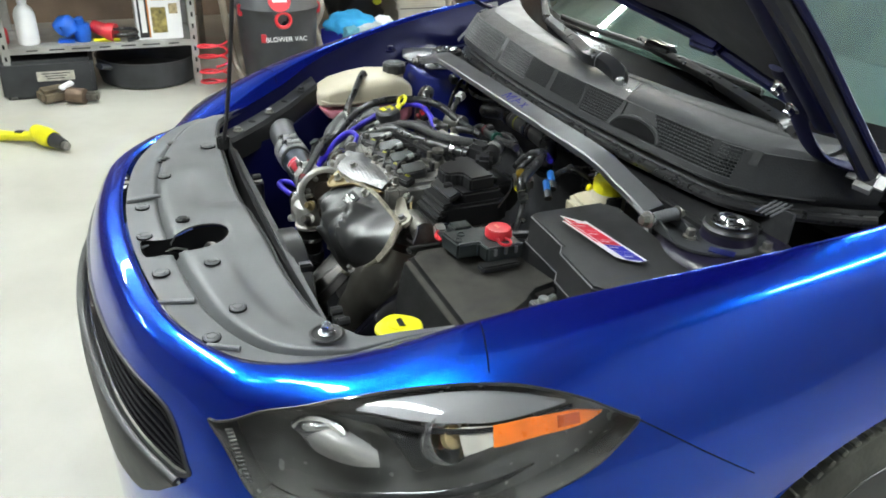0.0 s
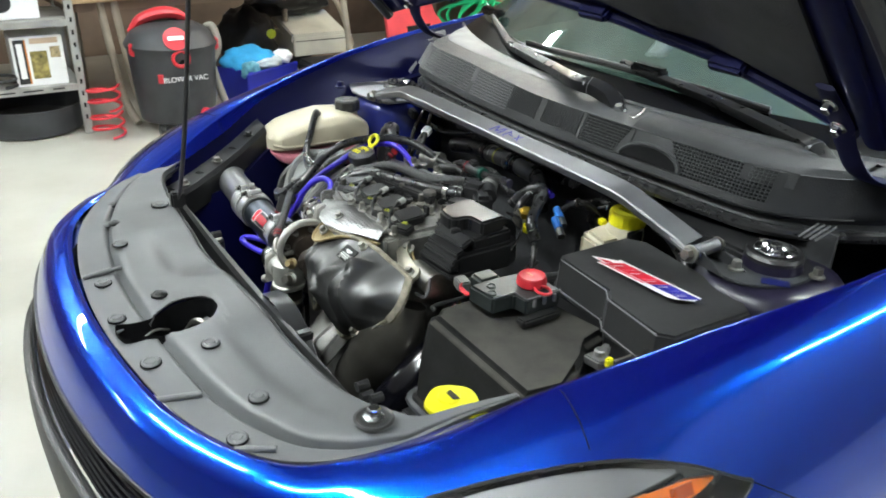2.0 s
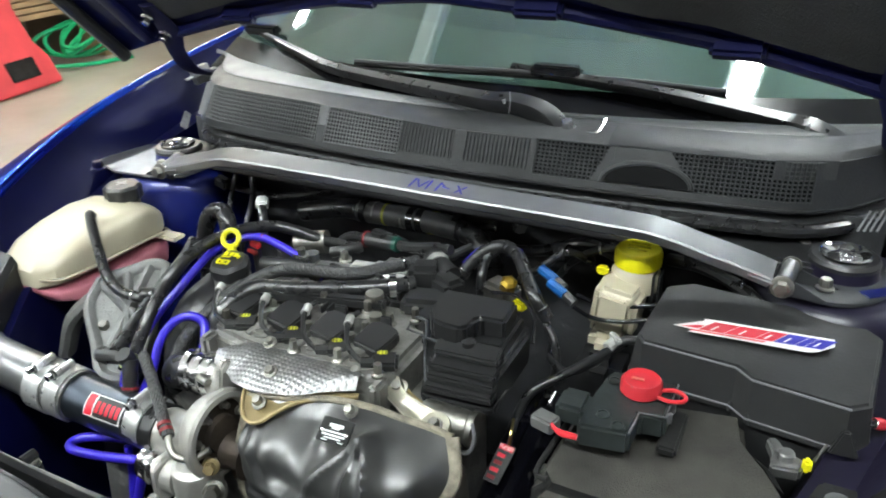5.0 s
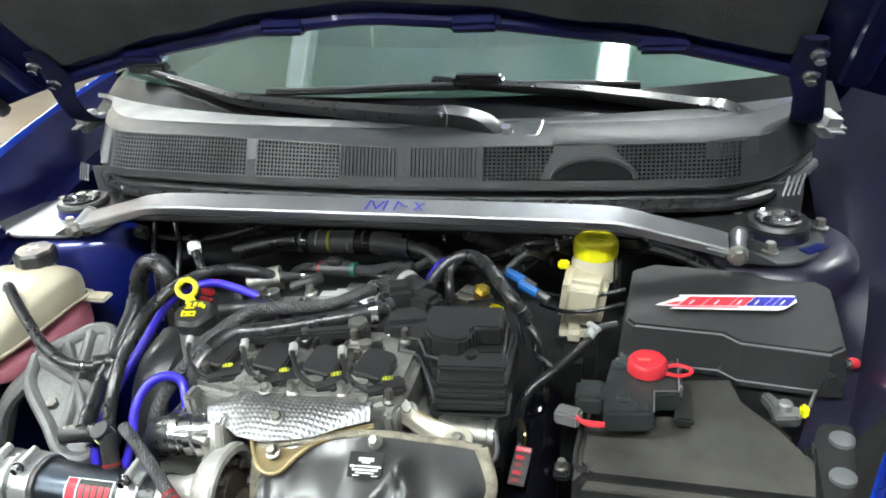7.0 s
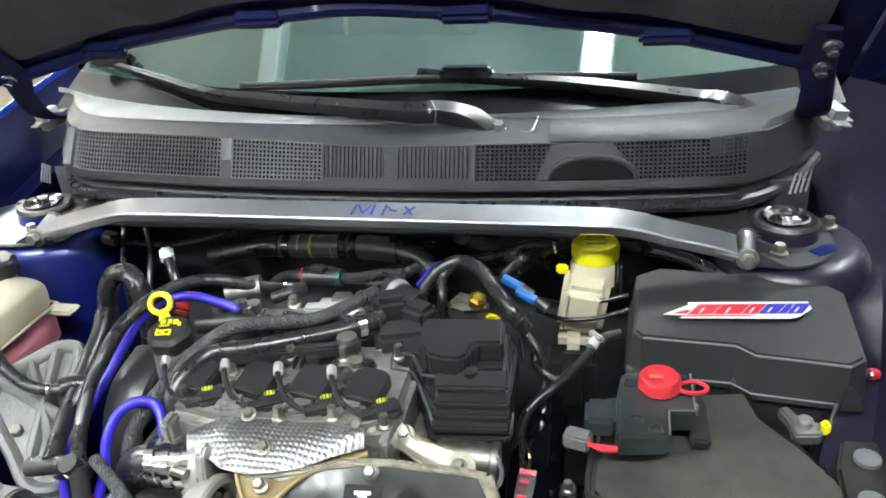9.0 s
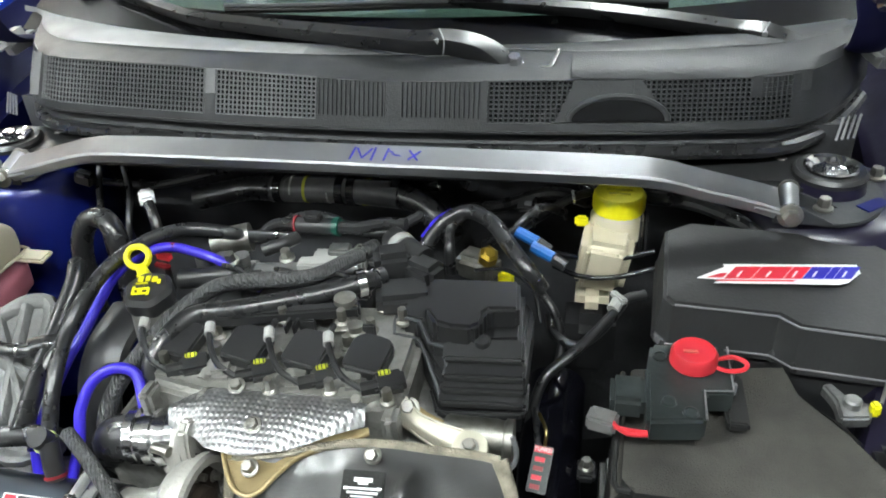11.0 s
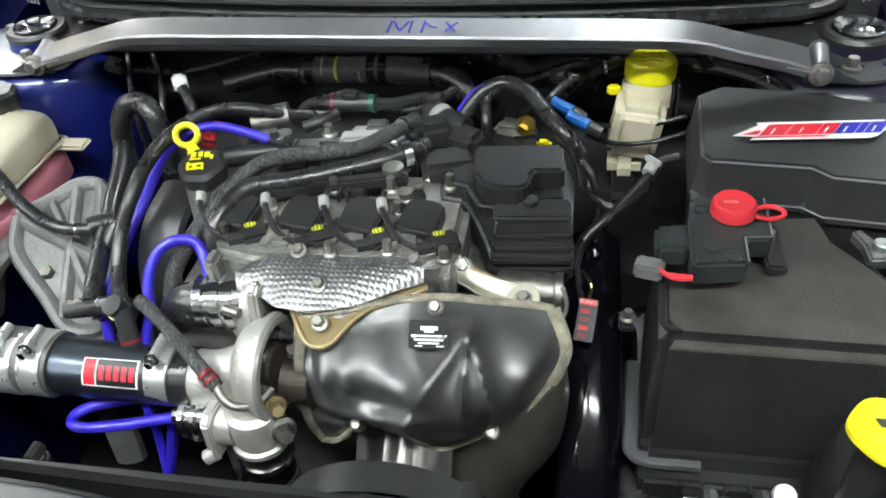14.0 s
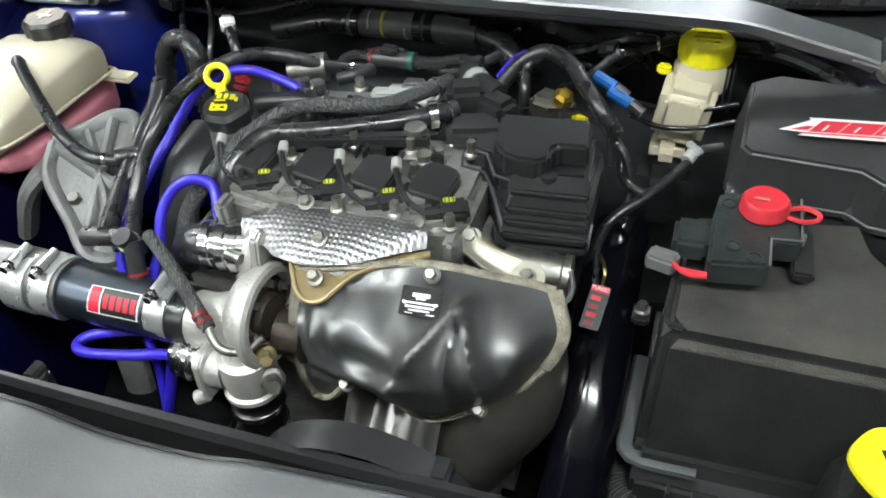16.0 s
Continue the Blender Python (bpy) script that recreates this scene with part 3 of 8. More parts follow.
def wheel(y, side):
    w = new("wheel")
    w.parent = car
    prof = [(.206, -.10), (.250, -.110), (.300, -.098), (.316, -.075), (.318, 0), (.316, .075), (.300, .098), (.250, .110), (.206, .10)]
    ty = part("tyre", lathe(prof, 64, (0, 0, 0), (1, 0, 0)), TYRE, w, "dusty black tyre")
    for sx in (-1, 1):
        bm = bmesh.new()
        for k in range(72):
            a = 2 * math.pi * k / 72
            box((sx * .083, .3165 * math.cos(a), .3165 * math.sin(a)), (.035, .0135, .012), .002, turn(math.degrees(a) - 90 + 12 * sx, 0, 0), bm, 1)
        tagged(part("tread", bm, TYRE, ty), "worn tread blocks", kind="stuff")
    part("rim", lathe([(.206, -.10), (.210, -.09), (.19, -.07), (.18, .06), (.196, .085), (.212, .092), (.206, .102)], 48, (0, 0, 0), (1, 0, 0)), RIM, w, "dark grey alloy rim")
    for k in range(10):
        a = 2 * math.pi * k / 10 + 0.1
        part("spoke", tube([(.06, .04 * math.cos(a), .04 * math.sin(a)), (.085, .12 * math.cos(a), .12 * math.sin(a)), (.078, .198 * math.cos(a), .198 * math.sin(a))], [.016, .012, .012], 8, 4), RIM, w)
    part("hub", lathe([(.05, .0), (.05, .07), (.03, .085), (.001, .086)], 20, (0, 0, 0), (1, 0, 0)), BLACK_GLOSS, w)
    w.matrix_basis = pose(.785 * side, y + .045, WHEEL_Z, 0, 0, 0 if side > 0 else 180)


for y in (WHEEL_Y, WHEEL_Y + 2.70):
    for side in (1, -1):
        wheel(y, side)

# ---- hood, windscreen, cowl, cabin ----
HD = Vector((0, -.695, .72))
HN = Vector((0, .72, .695))


def hood_at(x, w, lift=0.0):
    """A point of the raised hood: x across, w metres from its rear edge, lift towards the outside."""
    yb = float(np.interp(abs(x), [0, .2, .4, .6, .8], [.075, .105, .155, .175, .174]))
    zb = float(np.interp(abs(x), [0, .2, .4, .6, .8], [1.225, 1.205, 1.168, 1.12, 1.06]))
    k = 1 - 0.20 * max(0, w - .35) ** 1.5
    lim = 1.12 - 0.30 * (abs(x) / .8) ** 2.2
    w = w * lim / 1.12
    return Vector((x * k, yb, zb)) + HD * w + HN * lift


XS = list(np.linspace(-.8, .8, 41))
WS = list(np.linspace(0, 1.12, 29))
bm = bmesh.new()
strip(bm, [[hood_at(x, w, 0.012 + 0.040 * (1 - (x / .8) ** 4)) for x in XS] for w in WS])
strip(bm, [[hood_at(x, 1.12, 0.012 + 0.040 * (1 - (x / .8) ** 4)) if k else hood_at(x, 1.12, 0.0) for k in (0, 1)] for x in XS])
hood = part("hood", bm, PAINT, car, "raised blue hood with black underside lining")
bm = bmesh.new()
strip(bm, [[hood_at(x, w, 0.0 if (w < .05 or abs(x) > .66) else 0.008) for x in XS] for w in WS])
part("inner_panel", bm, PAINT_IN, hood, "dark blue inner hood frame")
# side hems use the darker bay paint to colour in their shade
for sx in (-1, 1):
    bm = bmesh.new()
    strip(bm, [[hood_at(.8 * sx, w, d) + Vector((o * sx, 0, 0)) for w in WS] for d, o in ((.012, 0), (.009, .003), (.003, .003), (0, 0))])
    part("hem", bm, PAINT_IN, hood, "folded hood hem with shade put into its dark colour")
bm = bmesh.new()
LW = list(np.linspace(.055, 1.0, 22))
strip(bm, [[hood_at(x, w, -0.004 + 0.01 * (abs(x) > .6) - 0.008 * math.exp(-((abs(x) - .3) / .05) ** 2)) for x in np.linspace(-.63, .63, 33)] for w in LW])
LINING = mat("hood_lining", (0.045, 0.046, 0.046), 0.85, 0, 0.2, 10, 0.4, 300)
part("lining", solid(bm, 0.006), LINING, hood, "dark grey felt hood lining")
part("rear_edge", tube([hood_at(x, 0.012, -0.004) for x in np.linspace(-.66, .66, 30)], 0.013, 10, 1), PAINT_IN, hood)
for x in (-.44, -.14, .16, .43):
    part("clip_tab", box(hood_at(x, 0.02, -0.012), (.075, .03, .022), .006, turn(46, 0, 0)), PAINT_IN, hood)
HINGE = mat("blue_hinge_paint", (0.003, 0.0035, 0.036), 0.6, 0.1, 0.2, 5, spec=0.3)
for s in (-1, 1):
    part("side_seal", tube([hood_at(.785 * s, w, -0.012) for w in np.linspace(0.0, 1.0, 16)], 0.014, 10, 1), BLACK, hood, "black rubber side seal")
    part("side_rib", tube([hood_at(.70 * s, w, -0.006) for w in np.linspace(0.03, 1.0, 14)], 0.022, 10, 1, flat=0.5), PAINT_IN, hood)
    # hinge arm
    bm = bmesh.new()
    a = [Vector((.672 * s, .36, .97)), Vector((.668 * s, .30, 1.0)), Vector((.655 * s, .215, 1.03)), Vector((.645 * s, .17, 1.08)), hood_at(.635 * s, .03, -.008), hood_at(.63 * s, .12, -.008)]
    part("hinge", tube(a, [.020, .024, .024, .022, .026, .018], 10, 6, flat=0.28), HINGE, car, "dark blue hood hinge arm")
    for w in (.03, .095):
        part("hinge_bolt", bolt(hood_at(.64 * s, w, -.016), -HN, .009, .012), CHROME, hood)
# prop rod
rod = thing("prop_rod", "thin black hood prop rod", "rod")
part("rod", tube([(-.334, -.612, .785), (-.318, -.600, .83), (-.275, -.575, 1.05), (-.215, -.535, 1.5), (-.165, -.505, 1.86)], 0.0048, 8, 6), BLACK, rod)
part("pivot_clip", box((-.334, -.606, .795), (.022, .03, .035), .004), BLACK, rod)

# windscreen
def screen_at(x, s):
    """The windscreen: x across at its foot, s from 0 (foot) to 1 (roof)."""
    y0, z0 = .195 + .34 * x * x, 1.004
    return Vector((x * (1 - .17 * s), y0 + s * (.84 - .06 * x * x), z0 + s * .475 - .03 * s * s))


WSX = list(np.linspace(-.74, .74, 31))
bm = bmesh.new()
strip(bm, [[screen_at(x, s) for x in WSX] for s in np.linspace(0, 1, 15)])
SCREEN = bpy.data.materials.new("tinted_windscreen")
SCREEN.use_nodes = True
sb = SCREEN.node_tree.nodes["Principled BSDF"]
sb.inputs["Base Color"].default_value = (0.34, 0.53, 0.45, 1)
sb.inputs["Roughness"].default_value = 0.015
sb.inputs["Transmission Weight"].default_value = 0.92
sb.inputs["IOR"].default_value = 1.5
sb.inputs["Coat Weight"].default_value = 1.0
sb.inputs["Coat IOR"].default_value = 2.1
ws = part("windscreen", solid(bm, 0.005), SCREEN, car, "green-tinted windscreen")
ws.visible_shadow = False
bm = bmesh.new()
strip(bm, [[screen_at(x, s) + Vector((0, 0, .002)) for x in WSX] for s in (-.02, .03, .09)])
part("frit_band", bm, mat("black_glass_print", (0.005, 0.005, 0.006), 0.2, 0, 0.1, 5, spec=0.25), ws, "black band along the foot of the screen")
# cabin: dash, floor box, roof, pillars, doors and tail
DASH = mat("grey_green_dash", (0.026, 0.033, 0.029), 0.7, 0, 0.2, 4, 0.2, 200)
bm = bmesh.new()
strip(bm, [[(x, y + .33 * x * x, z) for x in np.linspace(-.7, .7, 15)] for y, z in ((.24, .96), (.45, 1.0), (.75, 1.02), (.92, 1.0), (.98, .90), (1.0, .5))])
part("dashboard", solid(bm, .01), DASH, car, "grey-green dashboard")
part("interior", box((0, 2.0, .45), (1.5, 2.0, .3), .05), DARK, car)
for s in (-1, 1):
    st = part("seat", box((.36 * s, 1.65, .62), (.5, .5, .2), .06), DASH, car)
    part("seat_back", box((.36 * s, 1.92, .95), (.48, .16, .62), .06, turn(-14, 0, 0)), DASH, st)
bm = bmesh.new()
strip(bm, [[(x * k, y, z - .05 * (x / .62) ** 2) for x in np.linspace(-.62, .62, 17)] for y, z, k in ((1.02, 1.445, 1), (1.3, 1.475, 1.0), (1.9, 1.47, .98), (2.5, 1.38, .93), (3.05, 1.12, .98), (3.3, 1.05, 1.05), (3.72, .98, 1.08), (3.78, .7, 1.1), (3.76, .35, 1.1))])
part("roof_and_tail", solid(bm, .012), PAINT, car)
for s in (-1, 1):
    bm = bmesh.new()
    strip(bm, [[(s * .918, y, .24) for y in YS] for YS in [list(np.linspace(.64, 3.72, 40))]] + [[(s * k, y, z) for y in np.linspace(.64, 3.72, 40)] for k, z in ((.925, .5), (.918, .72), (.905, .89), (.875, 1.01), (.80, 1.04))])
    for fc in [q for q in bm.faces if (q.calc_center_median().y - WHEEL_Y - 2.7) ** 2 + (q.calc_center_median().z - WHEEL_Z) ** 2 < (WHEEL_R + .05) ** 2]:
        bm.faces.remove(fc)
    part("side_panel", bm, PAINT, car)
    bm = bmesh.new()
    strip(bm, [[(s * .80, y, 1.04) for y in np.linspace(.66, 3.2, 20)], [(s * np.interp(y, [.66, 1.05, 2.5, 3.2], [.78, .62, .58, .74]), y, np.interp(y, [.66, 1.05, 1.9, 2.5, 3.2], [1.08, 1.40, 1.42, 1.33, 1.08])) for y in np.linspace(.66, 3.2, 20)]])
    part("side_window", bm, BLACK_GLOSS, car, "dark side windows")
    part("pillar", tube([(s * .775, .60, 1.03), (s * .735, .80, 1.19), (s * .645, 1.05, 1.42), (s * .625, 1.3, 1.46), (s * .60, 2.0, 1.455), (s * .62, 2.6, 1.33), (s * .76, 3.2, 1.06)], [.04, .035, .03, .025], 8, 4, flat=.8), PAINT, car)
    mir = part("mirror", lathe([(.02, -.05), (.075, -.045), (.09, 0), (.08, .04), (.04, .06), (.001, .065)], 20, (s * .98, .86, 1.10), (0, -1, 0.1)), PAINT, car, "blue door mirror")
    part("mirror_stalk", tube([(s * .86, .86, 1.04), (s * .95, .87, 1.06)], .02, 8, 3), BLACK, mir)

# cowl panel
def cowl_at(x, k):
    bend = max(0, abs(x) - .52) / .14
    yc, zc = .068 + .20 * x * x + .105 * min(bend, 1.3) ** 2, -.03 * x * x
    row = [(.050, .900), (.022, .909), (.002, .924), (.004, .936), (.014, .944), (.004, .951), (-.010, .960), (-.006, .971), (.016, 1.014)]
    i = min(int(k), len(row) - 2)
    f = min(k, 8) - i
    y, z = [a * (1 - f) + b * f for a, b in zip(row[i], row[i + 1])]
    p = Vector((x, yc + y, z + zc))
    if k > 7:
        p.z += min(k - 7, 1) * float(np.interp(x, [-.7, -.3, 0, .3, .66], [.012, .013, .005, .007, .009]))
        p.y += min(k - 7, 1) * float(np.interp(x, [-.7, -.3, 0], [.02, .012, .0]))
    if k > 8:
        w = (k - 8) / 4
        lip = Vector((x, .212 + .34 * x * x, 1.020))
        p = p.lerp(lip, w) + Vector((0, 0, .007 * math.sin(math.pi * w)))
    return p


cowl = thing("cowl_panel", "worn black plastic cowl panel with vent grilles", "cowl panel")
VENTS = [(-.672, -.590), (-.556, -.253), (-.232, -.078), (.163, .280), (.360, .556)]
xs = sorted(set(list(np.linspace(-.70, .70, 57)) + [x for v in VENTS for x in v]))
bm = bmesh.new()
rowsK = [0, 1, 2, 3, 4, 5, 6, 7, 8, 9, 10, 11, 12]
cv = [[bm.verts.new(cowl_at(x, k)) for x in xs] for k in rowsK]
for a in range(len(rowsK) - 1):
    for b in range(len(xs) - 1):
        xm = (xs[b] + xs[b + 1]) / 2
        if a == 7 and any(p < xm < q for p, q in VENTS):
            continue
        bm.faces.new((cv[a][b], cv[a][b + 1], cv[a + 1][b + 1], cv[a + 1][b]))
part("panel", bm, COWL, cowl, smooth=50)
# near-black sheet that paints the shade behind the vent mesh
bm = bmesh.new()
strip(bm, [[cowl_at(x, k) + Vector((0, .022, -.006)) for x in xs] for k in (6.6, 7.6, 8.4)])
part("vent_shade_sheet", bm, DARK, cowl)
part("seal", tube([cowl_at(x, 2.4) + Vector((0, -.004, -.004)) for x in np.linspace(-.70, .70, 44)], .011, 10, 1), RUBBER, cowl, "black rubber bulb seal")
part("channel_lip", tube([cowl_at(x, 5.4) + Vector((0, -.003, .002)) for x in np.linspace(-.69, .65, 40)], .004, 6, 1), COWL, cowl)
for p, q in VENTS:
    bm = bmesh.new()
    n = max(3, int((q - p) / .0066))
    for i in range(n + 1):
        x = p + (q - p) * i / n
        tube([cowl_at(x, 7.0), cowl_at(x, 8.0)], .0015, 4, 1, bm)
    for j in range(10):
        k = 7.0 + j / 9
        tube([cowl_at(x, k) for x in np.linspace(p, q, 8)], .0014, 4, 1, bm)
    # grilles on the far half get the paler plastic
    part("vent_grille", bm, COWL if p > 0 else COWL_PALE, cowl, "open mesh vent grille")
part("short_bar", tube([cowl_at(-.2425, 7.45), cowl_at(-.2425, 8.0)], .010, 6, 1, flat=.2), COWL_PALE, cowl, "pale short bar")
part("tall_bar", tube([cowl_at(-.573, 7.0), cowl_at(-.573, 8.0)], .014, 6, 1, flat=.15), COWL_PALE, cowl, "pale tall bar")
for p, q in ((-.073, .022), (.046, .150)):
    bm = bmesh.new()
    strip(bm, [[cowl_at(x, k) + Vector((0, -.001, .001)) for x in np.linspace(p, q, 6)] for k in (7.05, 7.5, 7.97)])
    rib_plate = part("ribbed_panel", solid(bm, .001), COWL, cowl)
    for i in range(int((q - p) / .0065) + 1):
        x = p + i * .0065
        part("rib", tube([cowl_at(x, 7.08) + Vector((0, -.002, .002)), cowl_at(x, 7.95) + Vector((0, -.002, .002))], .0013, 4, 1), COWL, rib_plate)
# half round boss, its recess shade painted by a dark sheet, and raised corner housing
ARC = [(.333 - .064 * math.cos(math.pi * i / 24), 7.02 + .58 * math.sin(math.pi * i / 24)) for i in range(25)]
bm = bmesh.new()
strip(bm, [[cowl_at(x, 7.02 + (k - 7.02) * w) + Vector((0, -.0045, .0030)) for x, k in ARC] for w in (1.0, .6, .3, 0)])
part("half_round_shade", bm, DARK, cowl, "dark half round sheet painting the shade of a recess")
part("recess_rim", tube([cowl_at(x, k) + Vector((0, -.003, .002)) for x, k in ARC], .0045, 8, 1), COWL, cowl)
for pts in (((.352, 7.0), (.352, 8.0), (.36, 8.0), (.402, 7.0)), ((.502, 7.52), (.502, 8.0), (.582, 8.0), (.582, 7.52)), ((.155, 7.0), (.155, 8.0), (.162, 8.0), (.162, 7.0)), ((.252, 7.0), (.276, 8.0), (.282, 8.0), (.282, 7.0))):
    bm = bmesh.new()
    bm.faces.new([bm.verts.new(cowl_at(x, k) + Vector((0, -.0022, .0022))) for x, k in pts])
    part("vent_edge", solid(bm, .001), COWL, cowl, smooth=0)
bm = bmesh.new()
strip(bm, [[cowl_at(x, k) + Vector((0, 0, h + .002 * math.sin(x * 9))) for x in np.linspace(.27, .64, 20)] for k, h in ((8.05, .001), (8.4, .010), (9.6, .012), (10.2, .002))])
part("wiper_shroud", bm, COWL, cowl)
# reflection at the glass foot, painted as strips that darken towards +x
EDGE_X = [-.75, -.3, 0, .2, .3, .66]
for lo, hi, m, lab in ((-.75, -.12, EDGE_GLARE, "upper edge with a pale screen reflection in its colour"), (-.12, .10, COWL_PALE, "upper edge with a dimmer grey reflection in its colour"), (.10, .66, COWL, "dull black upper edge")):
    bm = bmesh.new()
    strip(bm, [[cowl_at(x, 8 + 4 * (w + (1 - w) * float(np.interp(x, EDGE_X, [.30, .42, .6, .8, .6, .55])))) + Vector((0, 0, h)) for x in np.linspace(lo, hi, 22)] for w, h in ((0, .001), (.1, .004), (.5, .006), (.9, .005), (1.0, .003))])
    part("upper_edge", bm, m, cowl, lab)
for s in (-1, 1):
    part("end_cap", box((.700 * s, .285, 1.000), (.06, .07, .035), .016, turn(14, 10 * s, 28 * s), seg=4), PALE, cowl, "pale rounded corner end cap")
    for k in range(4):
        part("end_rib", tube([Vector((s * (.622 + .008 * k), .140 + .003 * k, .926)), Vector((s * (.634 + .008 * k), .168 + .004 * k, .948))], .0018, 6, 1), SATIN, cowl, "worn moulded end rib")


# wipers
WIPER = mat("satin_wiper_black", (0.009, 0.009, 0.010), 0.30, 0, 0.2, 14, 0.03, 260, spec=0.4)


def wiper(name_pts, blade, label):
    w = thing("wiper", label, "wiper", "windscreen wipers")
    path = crom(name_pts, 6)
    rows = []
    for i, q in enumerate(path):
        f = i / (len(path) - 1)
        d = (path[min(i + 1, len(path) - 1)] - path[max(i - 1, 0)]).normalized()
        side = d.cross(Vector((0, -.35, .94))).normalized()
        up = side.cross(d).normalized()
        hw = float(np.interp(f, [0, .12, .3, .42, 1], [.015, .019, .018, .015, .008]))
        hh = float(np.interp(f, [0, .2, 1], [.010, .012, .005]))
        rows.append([q + side * a * hw + up * b * hh for a, b in ((-1, -1), (1, -1), (1, .25), (.72, .9), (0, 1), (-.72, .9), (-1, .25))])
    bm = bmesh.new()
    strip(bm, rows, True, True)
    arm = part("arm", bm, WIPER, w, "satin black wiper arm", smooth=38)
    k = path
    i = int(len(k) * .30)
    part("hinge_pin", tube([k[i] + Vector((-.004, -.019, .004)), k[i] + Vector((.004, .019, .004))], .004, 8, 1), SATIN, arm)
    bm = bmesh.new()
    strip(bm, [[k[i].lerp(k[i + 1], w_) + (q - k[i]) * 1.05 for q in rows[i]] for w_ in (0, .25)], True, True)
    part("hinge_band", bm, SATIN, arm)
    part("pivot_nut", bolt(Vector(name_pts[0]) + Vector((0, 0, .008)), (0, -.3, 1), .010, .014), CHROME, w, "steel pivot nut")
    bl = part("blade", tube(blade, .006, 8, 5), BLACK, w)
    part("spine", tube([Vector(q) + Vector((0, -.003, .007)) for q in blade], .0035, 6, 5), SATIN, bl)
    m = Vector(blade[len(blade) // 2])
    part("coupling", box(m + Vector((0, 0, .012)), (.09, .03, .022), .006), BLACK_GLOSS, w)


wiper([(.191, .143, 1.012), (.151, .162, 1.036), (.101, .160, 1.050), (.048, .150, 1.053), (-.096, .205, 1.046), (-.233, .244, 1.045), (-.346, .272, 1.049), (-.46, .328, 1.058), (-.55, .372, 1.066)], [(-.33, .272, 1.040), (-.486, .344, 1.058), (-.62, .415, 1.066), (-.73, .475, 1.074)], "black windscreen wiper on the passenger half")
wiper([(.604, .238, .996), (.578, .256, 1.012), (.535, .272, 1.028), (.495, .286, 1.030), (.395, .284, 1.045), (.279, .283, 1.059), (.119, .283, 1.070), (.034, .294, 1.076)], [(-.292, .286, 1.055), (-.153, .276, 1.060), (.002, .280, 1.064), (.119, .288, 1.064), (.258, .300, 1.062), (.400, .323, 1.053)], "black windscreen wiper on the driver half")
t = thing("drain_hook", "small bent steel hook on the cowl", "hook")
part("wire", tube([(.225, .135, 1.022), (.240, .135, 1.024), (.247, .143, 1.034), (.250, .15, 1.044)], .003, 8, 4), CHROME, t)

# ---- engine bay ----
# inner fender walls and gutters, the bay floor and the firewall
for s in (0, 1):
    f = (lambda u: u) if s == 0 else (lambda u: 20 - u)
    sg = 1 if s == 0 else -1
    rows = [[], [], [], [], [], []]
    for u in np.linspace(0.2, 6.4, 32):
        p = skin(f(u), 0)
        ix = max(.52, abs(p.x) - .105)
        rows[0].append(p)
        rows[1].append(p + Vector((-.012 * sg, 0, -.035)))
        rows[2].append(Vector((sg * (abs(p.x) - .055), p.y, p.z - .10)))
        rows[3].append(Vector((sg * ix, p.y, p.z - (.085 if s else .12) - .03 * max(0, p.y))))
        rows[4].append(Vector((sg * (ix - .012), p.y, p.z - .14)))
        rows[5].append(Vector((sg * (ix - .03), p.y, .29)))
    bm = bmesh.new()
    strip(bm, rows)
    # the near wing is near-black, the far wing dark blue
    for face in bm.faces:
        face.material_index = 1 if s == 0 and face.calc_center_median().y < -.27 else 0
    part("inner_wing", bm, [WING_DARK if s == 0 else PAINT_IN, BLACK_SOFT], car, "near-black inner wing panel" if s == 0 else "dark blue inner wing panel")
    if s:
        bm = bmesh.new()
        strip(bm, [[skin(f(u), 0) + Vector((dx, 0, dz)) for u in np.linspace(3.3, 6.0, 20)] for dx, dz in ((.008, -.034), (.018, -.030), (.070, -.036), (.080, -.046), (.084, -.10))])
        fl = part("wing_flange", solid(bm, .003), BLACK, car, "black inner wing flange with fixing bolts")
        for u in (3.6, 4.3, 5.0, 5.6):
            part("flange_bolt", bolt(skin(f(u), 0) + Vector((.05, 0, -.032)), (0, 0, 1), .009, .008), STEEL if u > 4 else BLACK, fl)
            part("flange_hole", lathe([(.011, 0), (.001, .0006)], 18, skin(f(u + .35), 0) + Vector((.045, 0, -.0318))), DARK, fl)
        part("wing_bolt", bolt((-.66, -.06, .90), (0, 0, 1), .010, .012), PAINT_IN, car)
slab("trim_bay_floor", (-.66, -.62, .28), (.66, .30, .30), DARK, "dark under tray below the engine", "under tray")
bm = bmesh.new()
strip(bm, [[(x, .16 + .10 * x * x + .012 * math.sin(x * 17), z) for x in np.linspace(-.66, .66, 40)] for z in (.30, .55, .75, .86, .93)])
part("firewall", solid(bm, .006), FIREWALL, car, "black insulated firewall")
part("firewall_shelf", box((0, .12, .885), (1.25, .10, .02), .006), BLACK, car)
bm = bmesh.new()
strip(bm, [[(x, -.57 - .02 * (1 - (x / .6) ** 2), z) for x in np.linspace(-.56, .56, 20)] for z in (.28, .5, .745)])
part("front_bulkhead", solid(bm, .01), DARK, car)
